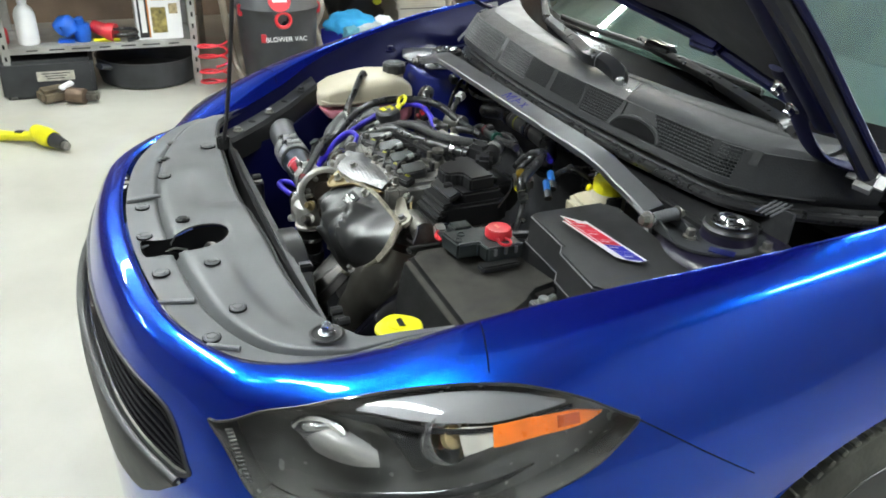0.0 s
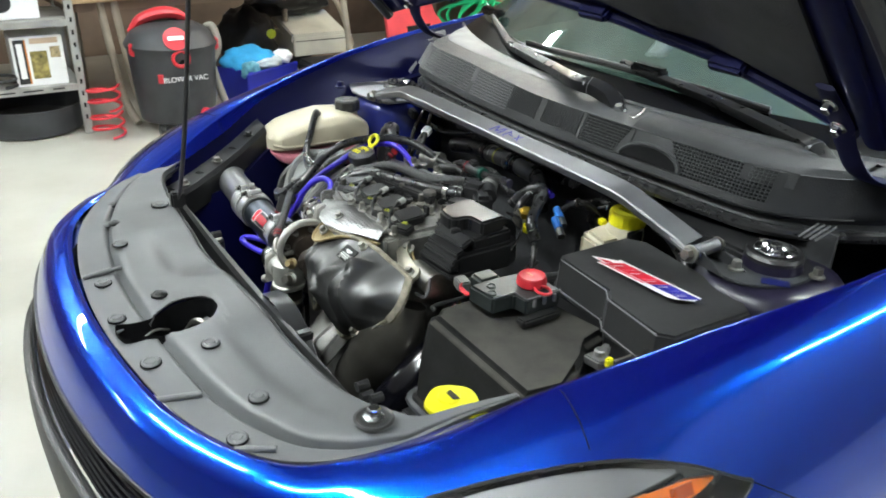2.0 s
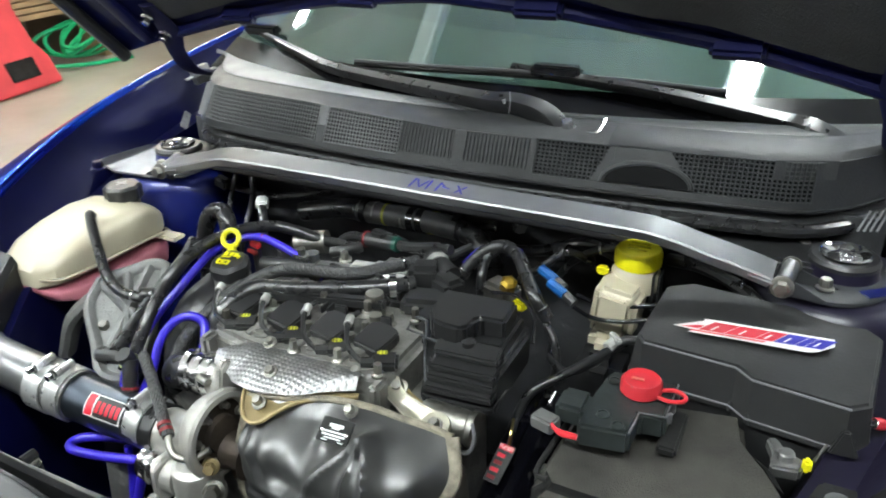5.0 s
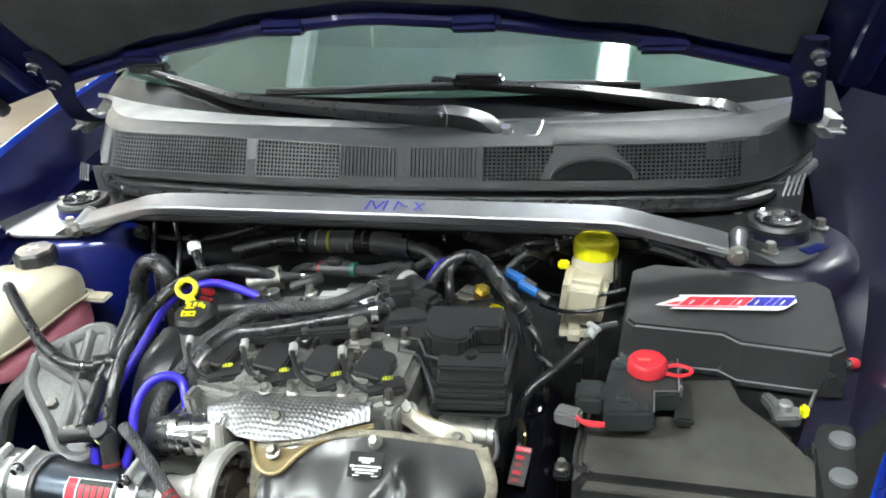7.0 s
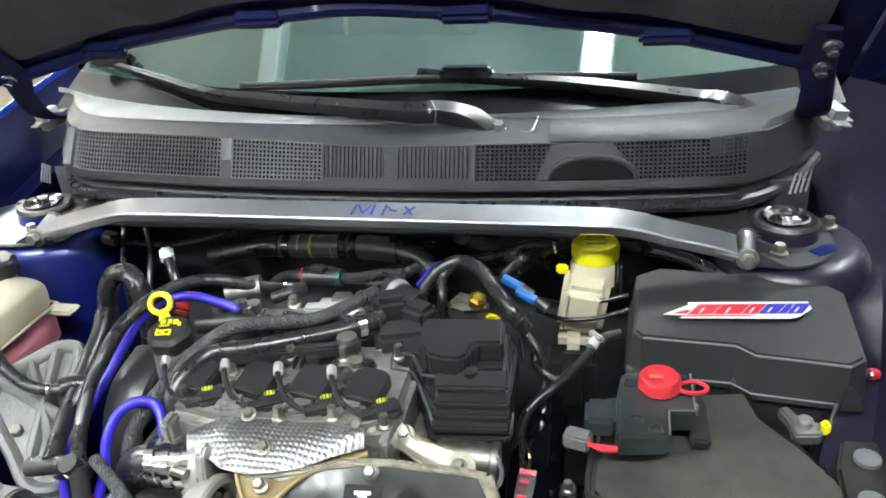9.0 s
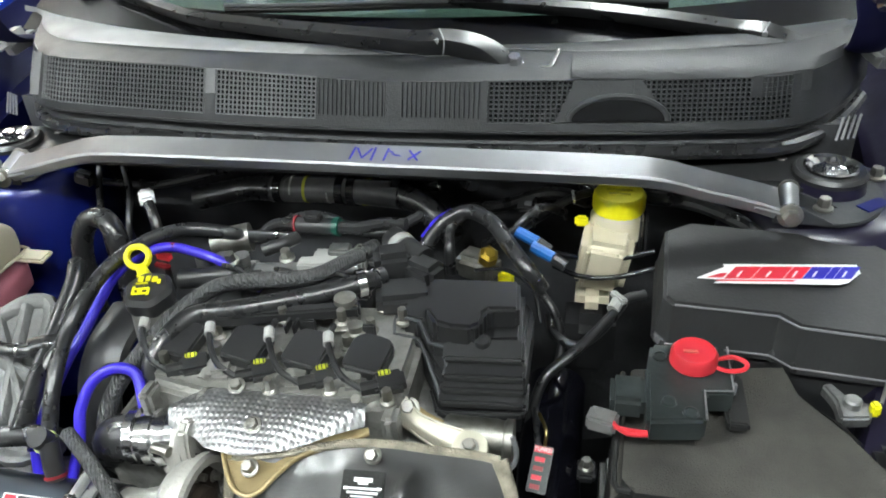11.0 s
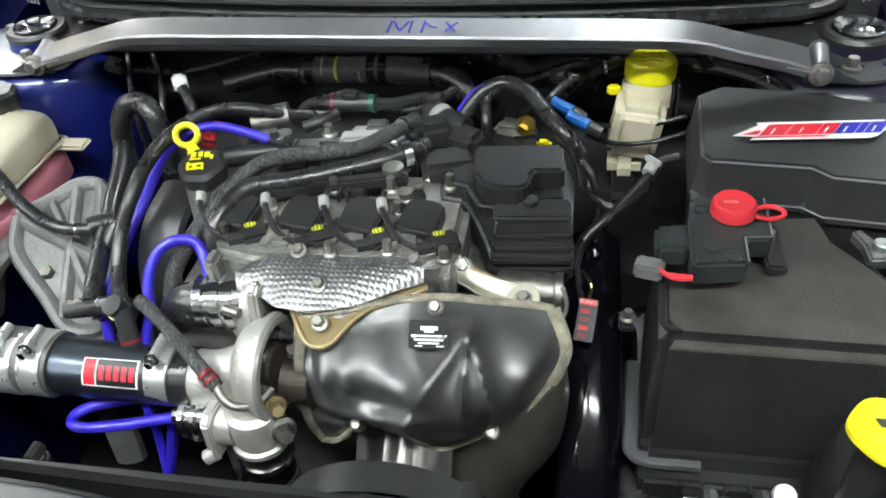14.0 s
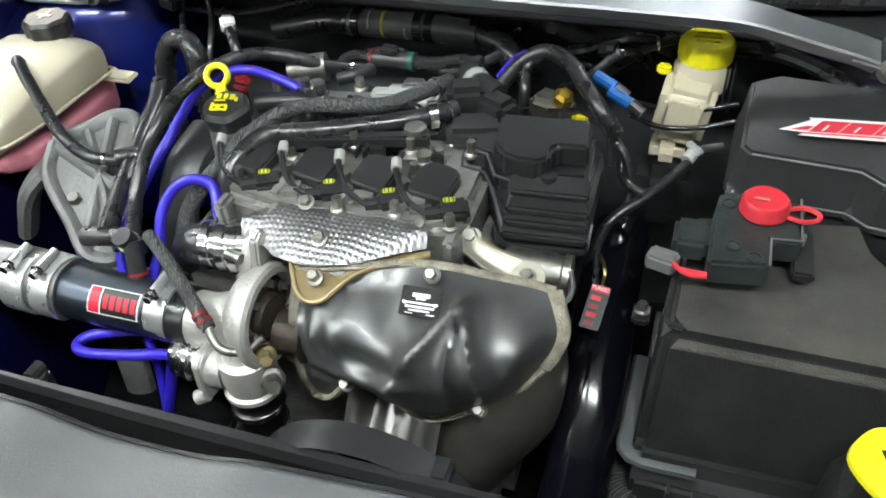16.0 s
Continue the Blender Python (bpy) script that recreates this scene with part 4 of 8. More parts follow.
# cross pipe behind the engine
PIPE = mat("grey_black_pipe", (0.10, 0.10, 0.103), 0.34, 0, 0.3, 20, 0.05, 200, color2=(0.03, 0.03, 0.031))
SATIN_MARK = mat("grey_print", (0.10, 0.10, 0.10), 0.6)
TABS_PALE = mat("yellow_paper", (0.55, 0.55, 0.05), 0.6, 0, 0.15, 60)
for k, (pts, r) in enumerate((([(-.172, .085, .842), (-.06, .085, .846), (.028, .08, .844)], .020), ([(.028, .08, .844), (.075, .06, .838), (.120, .02, .815)], .017), ([(-.30, .08, .82), (-.22, .09, .837), (-.172, .085, .842)], .018))):
    t = thing("coolant_pipe", "ribbed black coolant pipe across the firewall", "pipe", "coolant pipes")
    part("pipe", tube(pts, r, 18, 10, ribs=.05 if k else 0), RUBBER if k else PIPE, t)
    if k == 0:
        for x, h in ((-.118, .011), (-.028, .030)):
            part("yellow_band", tube([(x, .0855, .8445), (x + h * .4, .0853, .8446)], .0206, 24, 1), TABS_PALE, t, "yellow paper band")
        for x in (-.165, -.068, -.050, .018):
            part("collar", tube([(x, .0855, .8445), (x + .012, .0850, .8447)], .0228, 18, 1), BLACK_GLOSS, t)
        for k2, x in enumerate((-.150, -.140, -.090, -.082, -.005)):
            part("white_mark", tube([(x, .0855, .8445), (x + .003, .0855, .8445)], .0203, 24, 1), PALE if k2 % 2 else SATIN_MARK, t, "worn pale print")

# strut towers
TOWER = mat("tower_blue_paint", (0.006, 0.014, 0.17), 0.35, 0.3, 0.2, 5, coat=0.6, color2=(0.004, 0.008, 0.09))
for sx in (-1, 1):
    t = thing("strut_tower", "blue strut tower with black top mount and steel nut", "strut tower", "strut towers")
    c = Vector((.612 * sx, .10, .875))
    # near dome in the near-black bay paint, far dome in blue
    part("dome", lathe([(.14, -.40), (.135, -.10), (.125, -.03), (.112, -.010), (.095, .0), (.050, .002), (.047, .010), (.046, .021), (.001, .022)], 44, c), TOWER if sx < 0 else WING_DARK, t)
    part("top_mount", lathe([(.046, .019), (.047, .026), (.043, .031), (.034, .031), (.030, .026), (.001, .025)], 40, c), BLACK, t, "black rubber top mount")
    part("cup", lathe([(.029, .027), (.034, .034), (.032, .036), (.026, .032), (.021, .024), (.001, .023)], 36, c), CHROME, t, "bright steel cup")
    part("nut", bolt(c + Vector((0, 0, .022)), (0, 0, 1), .011, .015), CHROME, t)
    ring = [(sx * (.078 * math.cos(a) * (1.25 if math.cos(a) < 0 else 1.0) - .012), .082 * math.sin(a) * (1.22 if math.sin(a) < 0 else .95) - .006) for a in [2 * math.pi * k / 26 for k in range(26)]]
    if sx < 0:
        ring = [(-.148, -.085), (-.060, -.118), (.030, -.112), (.088, -.085), (.098, -.020), (.070, .050), (.010, .085), (-.070, .075), (-.120, .030)]
    part("plate", prism(ring, .005, Matrix.Translation(c + Vector((0, 0, .001))), .0015), GREY_BLACK if sx > 0 else ALU, t, "strut brace foot plate")
    if sx > 0:
        part("slot", box(c + Vector((.045 * sx, -.052, .0068)), (.042, .020, .0016), .0007, turn(0, 0, 38 * sx)), TOWER, t, "blue paint showing through a slot")
    for a in (20, 140, 255):
        part("stud", bolt(c + Vector((sx * .070 * math.cos(radians(a)), .070 * math.sin(radians(a)), .006)), (0, 0, 1), .0085, .012), STEEL, t)
# strut bar
bar = thing("strut_bar", "polished aluminium strut tower brace", "strut bar")
pts = [(-.528, .0, .905), (-.50, -.002, .914), (-.445, -.006, .930), (-.39, -.012, .946), (-.33, -.016, .952), (-.15, -.018, .953), (.10, -.018, .952), (.32, -.018, .951), (.385, -.015, .946), (.44, -.008, .930), (.50, -.002, .914), (.528, .0, .905)]
SECTION = [(-.021, -.006), (-.019, -.009), (.019, -.009), (.021, -.006), (.021, .006), (.0185, .0085), (-.0185, .0085), (-.021, .006)]
bm = bmesh.new()
path = crom(pts, 4)
rows = []
for k, q in enumerate(path):
    d = (path[min(k + 1, len(path) - 1)] - path[max(k - 1, 0)]).normalized()
    up = Vector((0, -.25, 1))
    side = up.cross(d).normalized()
    up = d.cross(side).normalized()
    rows.append([q + side * a + up * b for a, b in SECTION])
strip(bm, rows, True, True)
part("beam", bm, ALU, bar, smooth=30)
for sx in (-1, 1):
    a, b = Vector((.543 * sx, -.016, .899)), Vector((.549 * sx, .034, .906))
    br = part("bushing", tube([a, b], .0112, 22, 1), ALU, bar, "machined aluminium end bushing")
    part("bushing_washer", tube([a - Vector((0, .004, 0)), a], .0150, 22, 1), CHROME, br)
    part("bushing_bolt", bolt(a - Vector((0, .003, 0)), (0, -1, .12), .0105, .012), STEEL, br)
    part("bushing_nut", bolt(b, (0, 1, -.1), .009, .010), STEEL, br)
    for k, (y, w) in enumerate(((-.008, 1.0), (.036, 1.25))):
        m = Matrix(((sx, 0, 0, .545 * sx), (0, 0, 1, y), (0, 1, 0, .880), (0, 0, 0, 1)))
        part("gusset", prism([(-.018, 0), (.055 * w, 0), (.050 * w, .004), (.010, .024), (-.010, .026), (-.018, .012)], .0035, m, .0008), GREY_BLACK, bar, "black folded steel gusset")
    part("beam_lip", tube([(.500 * sx, -.022, .909), (.534 * sx, -.021, .901)], .0022, 8, 1), ALU, bar)
for x0, y0, rz, w in ((-.042, .0, -8, .024), (-.034, .002, 28, .020), (-.025, .001, -30, .022), (-.017, .0, -4, .025), (-.002, .0, -6, .024), (.006, .005, 70, .014), (.010, -.001, 100, .012), (.030, .0, 38, .022), (.031, .0, -42, .022)):
    part("marker_bar", box((x0 * 1.12 + .046, -.021 + y0, .9612), (.0026, w, .0008), 0, turn(14, 0, rz)), BLUE_PRINT, bar, "blue marker strokes")

# coolant reservoir
res = thing("coolant_reservoir", "cream plastic coolant tank with pink coolant", "reservoir")
prof = [(-.300, .035, .775, .812), (-.285, .062, .755, .832), (-.255, .074, .742, .846), (-.20, .080, .732, .858), (-.14, .082, .725, .866), (-.09, .078, .722, .862), (-.055, .070, .722, .846), (-.035, .052, .730, .83)]


def tank(prof, x0, zlo=None, zhi=None, grow=0.0):
    bm = bmesh.new()
    rows = []
    for y, hw, a, b in prof:
        a2 = a if zlo is None else max(a, zlo)
        b2 = b if zhi is None else min(b, zhi)
        zc, hz = (a2 + b2) / 2, (b2 - a2) / 2 + grow
        row = []
        for k in range(28):
            an = 2 * math.pi * k / 28
            c, s_ = math.cos(an), math.sin(an)
            e = .55
            row.append((x0 + (hw + grow) * math.copysign(abs(c) ** e, c), y, zc + hz * math.copysign(abs(s_) ** e, s_)))
        rows.append(row)
    strip(bm, rows, True, True)
    return bm


PINK = mat("pink_coolant_through_plastic", (0.50, 0.17, 0.22), 0.4, 0, 0.1, 8)
part("tank", tank(prof, -.595, zlo=.782), NATURAL, res)
part("coolant", tank([(y, h * .995, a, min(b, .7815)) for y, h, a, b in prof], -.595, zhi=.7815), PINK, res, "pink coolant behind the tank wall")
part("seam", tube([(-.595 + (h + .003) * sx, y, (a + b) / 2 + .008) for sx in (1,) for y, h, a, b in prof] + [(-.595 - (h + .003), y, (a + b) / 2 + .008) for y, h, a, b in reversed(prof)], .0025, 6, 3), NATURAL, res)
cap = part("cap", lathe([(.030, .0), (.033, .004), (.033, .024), (.029, .029), (.010, .030), (.001, .030)], 48, (-.588, -.075, .858), lobes=8, depth=.05), BLACK, res, "black screw cap")
part("cap_mark", box((-.588, -.075, .8885), (.024, .008, .001), 0), SATIN, cap)
part("cap_mark", box((-.588, -.075, .8886), (.006, .026, .001), 0), SATIN, cap)
part("neck", lathe([(.028, -.03), (.026, .005)], 24, (-.588, -.075, .858)), NATURAL, res)
part("spout", tube([(-.575, -.172, .845), (-.567, -.170, .862)], .008, 10, 1), NATURAL, res)
part("ear", box((-.505, -.06, .79), (.05, .03, .008), .003), NATURAL, res)
part("ear", box((-.655, -.29, .80), (.03, .03, .008), .003), NATURAL, res)

# hoses
BRAID = mat("braided_sleeve", (0.05, 0.05, 0.052), 0.55, 0, 0.5, 260, 0.9, 420, color2=(0.008, 0.008, 0.009))

bn = BRAID.node_tree
mesh_h = bn.nodes.new("ShaderNodeMath")
mesh_h.operation = "MAXIMUM"
at_ = bn.nodes.new("ShaderNodeTexCoord")
for k, ang in enumerate((35, -35)):
    rot = bn.nodes.new("ShaderNodeMapping")
    rot.inputs["Rotation"].default_value = (radians(ang), radians(ang), radians(ang + 15))
    wv = bn.nodes.new("ShaderNodeTexWave")
    wv.inputs["Scale"].default_value = 95
    bn.links.new(at_.outputs["Object"], rot.inputs["Vector"])
    bn.links.new(rot.outputs["Vector"], wv.inputs["Vector"])
    bn.links.new(wv.outputs["Fac"], mesh_h.inputs[k])
bb = bn.nodes.new("ShaderNodeBump")
bb.inputs["Strength"].default_value = 0.9
bb.inputs["Distance"].default_value = 0.0014
bn.links.new(mesh_h.outputs[0], bb.inputs["Height"])
bn.links.new(bb.outputs[0], bn.nodes["Principled BSDF"].inputs["Normal"])


def hose(nm, pts, r, m, label):
    t = thing(nm, label, "hose" if "hose" in nm or "pipe" in nm else "cable", "engine hoses" if "hose" in nm else "")
    r = r * (.82 if r > .006 else 1)
    part("body", tube(pts, r, 14, 8), m or BRAID, t)
    if nm in ("braided_hose", "heater_hose", "radiator_hose", "breather_hose", "overflow_hose", "vacuum_pipe"):
        p = crom(pts, 8)
        for i in (3, -5):
            part("clamp", tube([p[i], p[i + (1 if i > 0 else -1)] * .5 + p[i] * .5], r * 1.14, 16, 1), CHROME, t, "steel hose clamp")
    if nm == "oil_feed_hose":
        for w in (0, .007):
            part("red_collar", tube([(-.134 + w, -.460 - .6 * w, .7665 - .55 * w), (-.1305 + w, -.4625 - .6 * w, .7645 - .55 * w)], .0092, 14, 1), DARK_RED, t, "dark red collar")


hose("overflow_hose", [(-.567, -.170, .860), (-.555, -.180, .872), (-.530, -.200, .858), (-.490, -.228, .835), (-.445, -.258, .818), (-.395, -.276, .806), (-.345, -.270, .80)], .0105, RUBBER, "black rubber overflow hose from the coolant tank")
hose("radiator_hose", [(-.425, -.060, .70), (-.420, -.058, .80), (-.400, -.056, .850), (-.372, -.056, .862), (-.346, -.072, .850), (-.335, -.085, .80), (-.33, -.10, .74)], .0185, RUBBER, "thick bent black radiator hose")
hose("breather_hose", [(-.10, -.03, .83), (-.150, -.062, .850), (-.185, -.078, .866), (-.222, -.094, .876), (-.248, -.128, .882), (-.266, -.182, .884), (-.270, -.239, .880), (-.276, -.281, .860), (-.285, -.308, .830), (-.282, -.343, .800), (-.262, -.388, .778), (-.25, -.41, .75)], .0112, RUBBER, "long black breather hose over the timing side")
hose("short_hose", [(-.310, -.270, .815), (-.322, -.292, .800), (-.322, -.344, .770), (-.30, -.375, .75)], .0100, RUBBER, "short black hose beside the intake pipe")
hose("blue_vacuum_hose", [(-.10, -.150, .83), (-.153, -.132, .852), (-.192, -.126, .862), (-.225, -.130, .871), (-.252, -.149, .872), (-.270, -.184, .866), (-.276, -.221, .851), (-.282, -.258, .831), (-.293, -.286, .810), (-.303, -.322, .780), (-.310, -.360, .745), (-.30, -.39, .70)], .0078, BLUE_HOSE, "bright blue silicone vacuum hose")
hose("blue_vacuum_hose", [(-.24, -.40, .74), (-.236, -.376, .770), (-.238, -.354, .800), (-.229, -.331, .822), (-.207, -.318, .831), (-.186, -.315, .822), (-.170, -.338, .800), (-.165, -.35, .785)], .0078, BLUE_HOSE, "looped blue silicone vacuum hose")
hose("blue_vacuum_hose", [(-.165, -.462, .685), (-.200, -.461, .682), (-.251, -.474, .680), (-.298, -.482, .679), (-.317, -.476, .679), (-.312, -.459, .680), (-.273, -.441, .681), (-.212, -.428, .684), (-.178, -.426, .69)], .0080, BLUE_HOSE, "blue silicone hose loop below the intake")
hose("blue_vacuum_hose", [(-.205, -.447, .672), (-.218, -.456, .62), (-.237, -.462, .56), (-.250, -.47, .50)], .0085, BLUE_HOSE, "blue silicone hose running down the bay")
hose("blue_vacuum_hose", [(-.238, -.444, .68), (-.236, -.450, .63), (-.238, -.462, .565)], .0065, BLUE_HOSE, "blue silicone hose running down the bay")
hose("braided_hose", [(-.215, -.365, .745), (-.222, -.344, .772), (-.214, -.319, .802), (-.190, -.288, .832), (-.167, -.241, .852), (-.125, -.198, .867), (-.053, -.179, .868), (-.017, -.167, .868), (.012, -.131, .867), (.036, -.082, .860)], .0122, None, "black hose in braided sleeve")
hose("heater_hose", [(-.155, -.308, .775), (-.163, -.309, .800), (-.172, -.302, .825), (-.165, -.278, .843), (-.144, -.243, .853), (-.100, -.232, .857), (-.049, -.210, .857), (.002, -.184, .857), (.044, -.157, .857), (.062, -.140, .856)], .0145, RUBBER, "smooth black heater hose over the valve cover")
hose("vacuum_pipe", [(.085, -.03, .82), (.099, -.018, .842), (.120, -.007, .862), (.148, -.003, .872), (.181, -.029, .872), (.208, -.067, .862), (.233, -.097, .850), (.252, -.100, .822)], .0125, RUBBER, "arched black brake vacuum pipe")
hose("vacuum_pipe", [(.126, -.048, .80), (.124, -.040, .832), (.121, -.014, .852), (.136, -.004, .866)], .009, RUBBER, "short black vacuum pipe")
hose("blue_vacuum_hose", [(.085, -.02, .835), (.105, .0, .855), (.135, .012, .864), (.17, .005, .862)], .0075, BLUE_HOSE, "blue silicone hose behind the cam cover")
hose("wiring_harness", [(.380, -.065, .80), (.356, -.076, .798), (.344, -.092, .790), (.303, -.153, .778), (.265, -.188, .758), (.252, -.21, .725), (.245, -.24, .68)], .0078, RUBBER, "taped black wiring harness")
hose("wiring_harness", [(.36, -.06, .79), (.327, -.121, .780), (.298, -.143, .772), (.270, -.128, .776), (.262, -.10, .78)], .0070, RUBBER, "taped black wiring harness")
hose("wiring_harness", [(.252, -.10, .815), (.268, -.115, .80), (.279, -.13, .77), (.275, -.16, .73)], .0055, RUBBER, "thin black wiring harness")
hose("coolant_hose", [(-.372, -.130, .835), (-.358, -.165, .826), (-.343, -.225, .815), (-.336, -.255, .808), (-.324, -.318, .790), (-.312, -.372, .772)], .0145, RUBBER, "grey rubber coolant hose beside the engine mount")
hose("coolant_hose", [(-.352, -.276, .808), (-.340, -.268, .808), (-.322, -.262, .806)], .0165, RUBBER, "moulded rubber hose tee")
hose("brake_line", [(.26, .02, .80), (.30, -.01, .812), (.345, -.02, .822), (.39, -.01, .83)], .0035, BLACK_GLOSS, "thin black brake line")
hose("brake_line", [(.26, .0, .79), (.30, -.035, .80), (.345, -.045, .81), (.39, -.035, .82)], .0035, BLACK_GLOSS, "thin black brake line")
hose("brake_line", [(.10, .10, .885), (.18, .11, .888), (.25, .10, .886), (.31, .07, .870)], .003, BLACK_GLOSS, "thin black line along the firewall")
hose("oil_feed_hose", [(-.232, -.390, .800), (-.205, -.408, .794), (-.169, -.433, .780), (-.130, -.462, .764), (-.118, -.470, .758)], .0098, None, "black braided oil feed hose")
hose("oil_feed_line", [(-.122, -.467, .762), (-.110, -.478, .748), (-.095, -.482, .742), (-.075, -.476, .742), (-.060, -.460, .750)], .0048, STEEL, "bent steel oil feed line")
hose("ground_cable", [(.255, -.215, .73), (.262, -.26, .72), (.268, -.29, .735)], .004, RUBBER, "thin black cable to the charge tube")
hose("firewall_cable", [(-.46, .09, .87), (-.455, .06, .83), (-.45, .04, .78), (-.44, .02, .70)], .005, RUBBER, "black cable hanging at the firewall")
hose("firewall_cable", [(-.42, .09, .88), (-.40, .06, .84), (-.39, .02, .80), (-.39, -.02, .72)], .005, RUBBER, "black cable hanging at the firewall")

# dark wiring and small fittings across the firewall
WIRE = [[(-.62, .05, .80), (-.50, .08, .84), (-.38, .10, .83), (-.25, .11, .86)], [(-.30, .12, .80), (-.18, .13, .84), (-.05, .13, .82), (.08, .12, .84)], [(.10, .12, .80), (.18, .09, .83), (.25, .08, .86), (.31, .09, .84)],
        [(.20, .10, .78), (.24, .05, .84), (.29, .06, .87), (.36, .10, .86)], [(-.20, .04, .78), (-.10, .05, .82), (.0, .04, .80), (.08, .05, .84)], [(.38, .08, .86), (.44, .05, .87), (.50, .02, .86), (.53, -.0, .84)],
        [(.16, .03, .80), (.20, .0, .84), (.24, .02, .87), (.27, .06, .84)]]
for k, pts in enumerate(WIRE):
    t = thing("wiring_harness", "black taped wiring along the firewall", "cable", "firewall wiring")
    part("loom", tube(pts, .006 + .002 * (k % 3), 10, 6), RUBBER, t)
    p = crom(pts, 6)
    for q in p[4::7]:
        part("tie", lathe([(.010, -.002), (.0105, 0), (.010, .002)], 10, q, (1, .2, .1)), CHROME if k % 2 else BLACK, t, "cable tie")
for k, (x, y, z) in enumerate(((-.47, .06, .86), (-.28, .09, .875), (-.02, .11, .875), (.13, .10, .86), (.22, .06, .85), (.30, .09, .875), (.42, .06, .88), (.08, .05, .83))):
    t = thing("electrical_connector", "small dark connector on the firewall wiring", "connector", "firewall connectors")
    part("shell", box((x, y, z), (.030, .020, .022), .004, turn(10 * k, 15, 40 * k)), BLACK, t)
    part("latch", box((x, y - .009, z + .008), (.012, .004, .006), .001, turn(10 * k, 15, 40 * k)), SATIN, t)

# ---- engine and turbo ----
eng = thing("engine", "grey cast engine with black coils and worn cam cover", "engine")
part("block", box((-.02, -.26, .57), (.42, .22, .40), .02), CAST_DULL, eng)
bm = prism([(-.175, -.325), (-.165, -.215), (-.05, -.165), (.08, -.155), (.125, -.20), (.125, -.31), (.09, -.335), (-.10, -.34)], .075, Matrix.Translation((0, 0, .752)), .012, seg=3)
part("valve_cover", bm, CAST_DULL, eng, "cast aluminium valve cover")
for x in (-.16, -.095, -.02, .05, .115):
    part("cover_rib", box((x, -.335, .80), (.016, .03, .05), .005), CAST_DULL, eng)
for x, y in ((-.115, -.245), (-.02, -.325), (.045, -.318), (.028, -.200), (.066, -.172), (.062, -.212), (-.155, -.30), (.11, -.325), (.043, -.245)):
    part("cover_bolt", bolt((x, y, .826), (0, 0, 1), .006, .014), STEEL, eng)
part("head_boss", lathe([(.017, 0), (.017, .012), (.013, .016)], 18, (.028, -.198, .826)), STEEL, eng)
# coils
TABS = mat("yellow_green_tab", (0.56, 0.58, 0.03), 0.5, 0, 0.2, 200)
COIL = [(-.024, -.021), (-.020, -.025), (.018, -.025), (.023, -.020), (.024, .016), (.019, .024), (.008, .027), (-.014, .027), (-.024, .018)]
for k, x in enumerate((-.138, -.056, .016, .086)):
    m = Matrix.Translation((x - .010, -.270, .830)) @ pose(0, 0, 0, 10, 4, -9)
    co = part("ignition_coil", prism(COIL, .018, m, .004, seg=3), BLACK, eng, "black ignition coil")
    part("plug", box((x + .020, -.300, .831), (.034, .026, .016), .004, turn(14, 0, 24)), BLACK, co)
    part("plug_boot", tube([(x + .010, -.306, .830), (x - .008, -.312, .828)], .0085, 10, 1), BLACK_SOFT, co)
    part("yellow_tab", box((x + .014, -.2955, .8405), (.013, .007, .003), .001, turn(14, 0, 24)), TABS, co, "yellow locking tab")
    for q in (-1, 0, 1):
        part("tab_rib", box((x + .014 + .004 * q, -.2955 + .0018 * q, .8422), (.0012, .008, .0008), 0, turn(14, 0, 24)), BLACK, co)
    part("lead", tube([(x - .008, -.312, .829), (x - .032, -.304, .838), (x - .048, -.284, .848), (x - .058, -.262, .852), (x - .060, -.236, .850)], .0038, 8, 5), RUBBER, co)
    part("white_plug", tube([(x - .055, -.270, .851), (x - .060, -.255, .853)], .0062, 10, 1), PALE, co, "pale plug sleeve")
    part("coil_bolt", bolt((x - .042, -.283, .832), (0, 0, 1), .0070, .012), STEEL, co)
    part("bolt_collar", lathe([(.0115, -.006), (.0115, .001), (.008, .002)], 18, (x - .042, -.283, .832)), CAST, co)
for x, y, w, h in ((-.085, -.305, .030, .018), (.002, -.302, .034, .016), (.066, -.300, .028, .018), (-.10, -.215, .05, .014), (.0, -.200, .045, .012)):
    part("cover_boss", box((x, y, .828), (w, .026, h), .006, turn(0, 0, 10)), CAST_DULL, eng)
for x in (-.098, -.020, .052):
    part("cast_ridge", tube([(x - .006, -.318, .828), (x + .002, -.285, .833), (x + .006, -.245, .833), (x + .004, -.215, .829)], [.006, .008, .007, .004], 8, 4, flat=.6), CAST_DULL, eng)
    part("wire_clip", box((x + .010, -.226, .838), (.020, .006, .020), .002, turn(0, 0, 8)), BLACK, eng)
    part("clip_foot", box((x + .010, -.236, .832), (.026, .014, .006), .002, turn(0, 0, 8)), BLACK, eng)
part("bolt_tower", lathe([(.016, -.02), (.015, .004), (.011, .006), (.011, .014), (.014, .016), (.013, .024), (.006, .026)], 20, (.029, -.197, .838)), STEEL, eng, "stacked bolt and spacer")
part("bolt_tower", lathe([(.012, -.012), (.012, .0), (.009, .002), (.009, .010), (.004, .012)], 18, (.049, -.228, .838)), STEEL, eng)
part("earth_strap", tube([(.049, -.228, .842), (.034, -.232, .843), (.020, -.230, .840)], .0045, 8, 3, flat=.4), STEEL, eng, "flat earth strap")
for x in (-.12, -.04, .03, .1):
    part("stud_nut", bolt((x, -.222 + .15 * (x > 0) * x, .838), (0, 0, 1), .006, .016), STEEL, eng)
part("cable_duct", box((-.055, -.224, .848), (.21, .016, .016), .003, turn(0, 0, 14)), BLACK, eng, "black wiring duct")
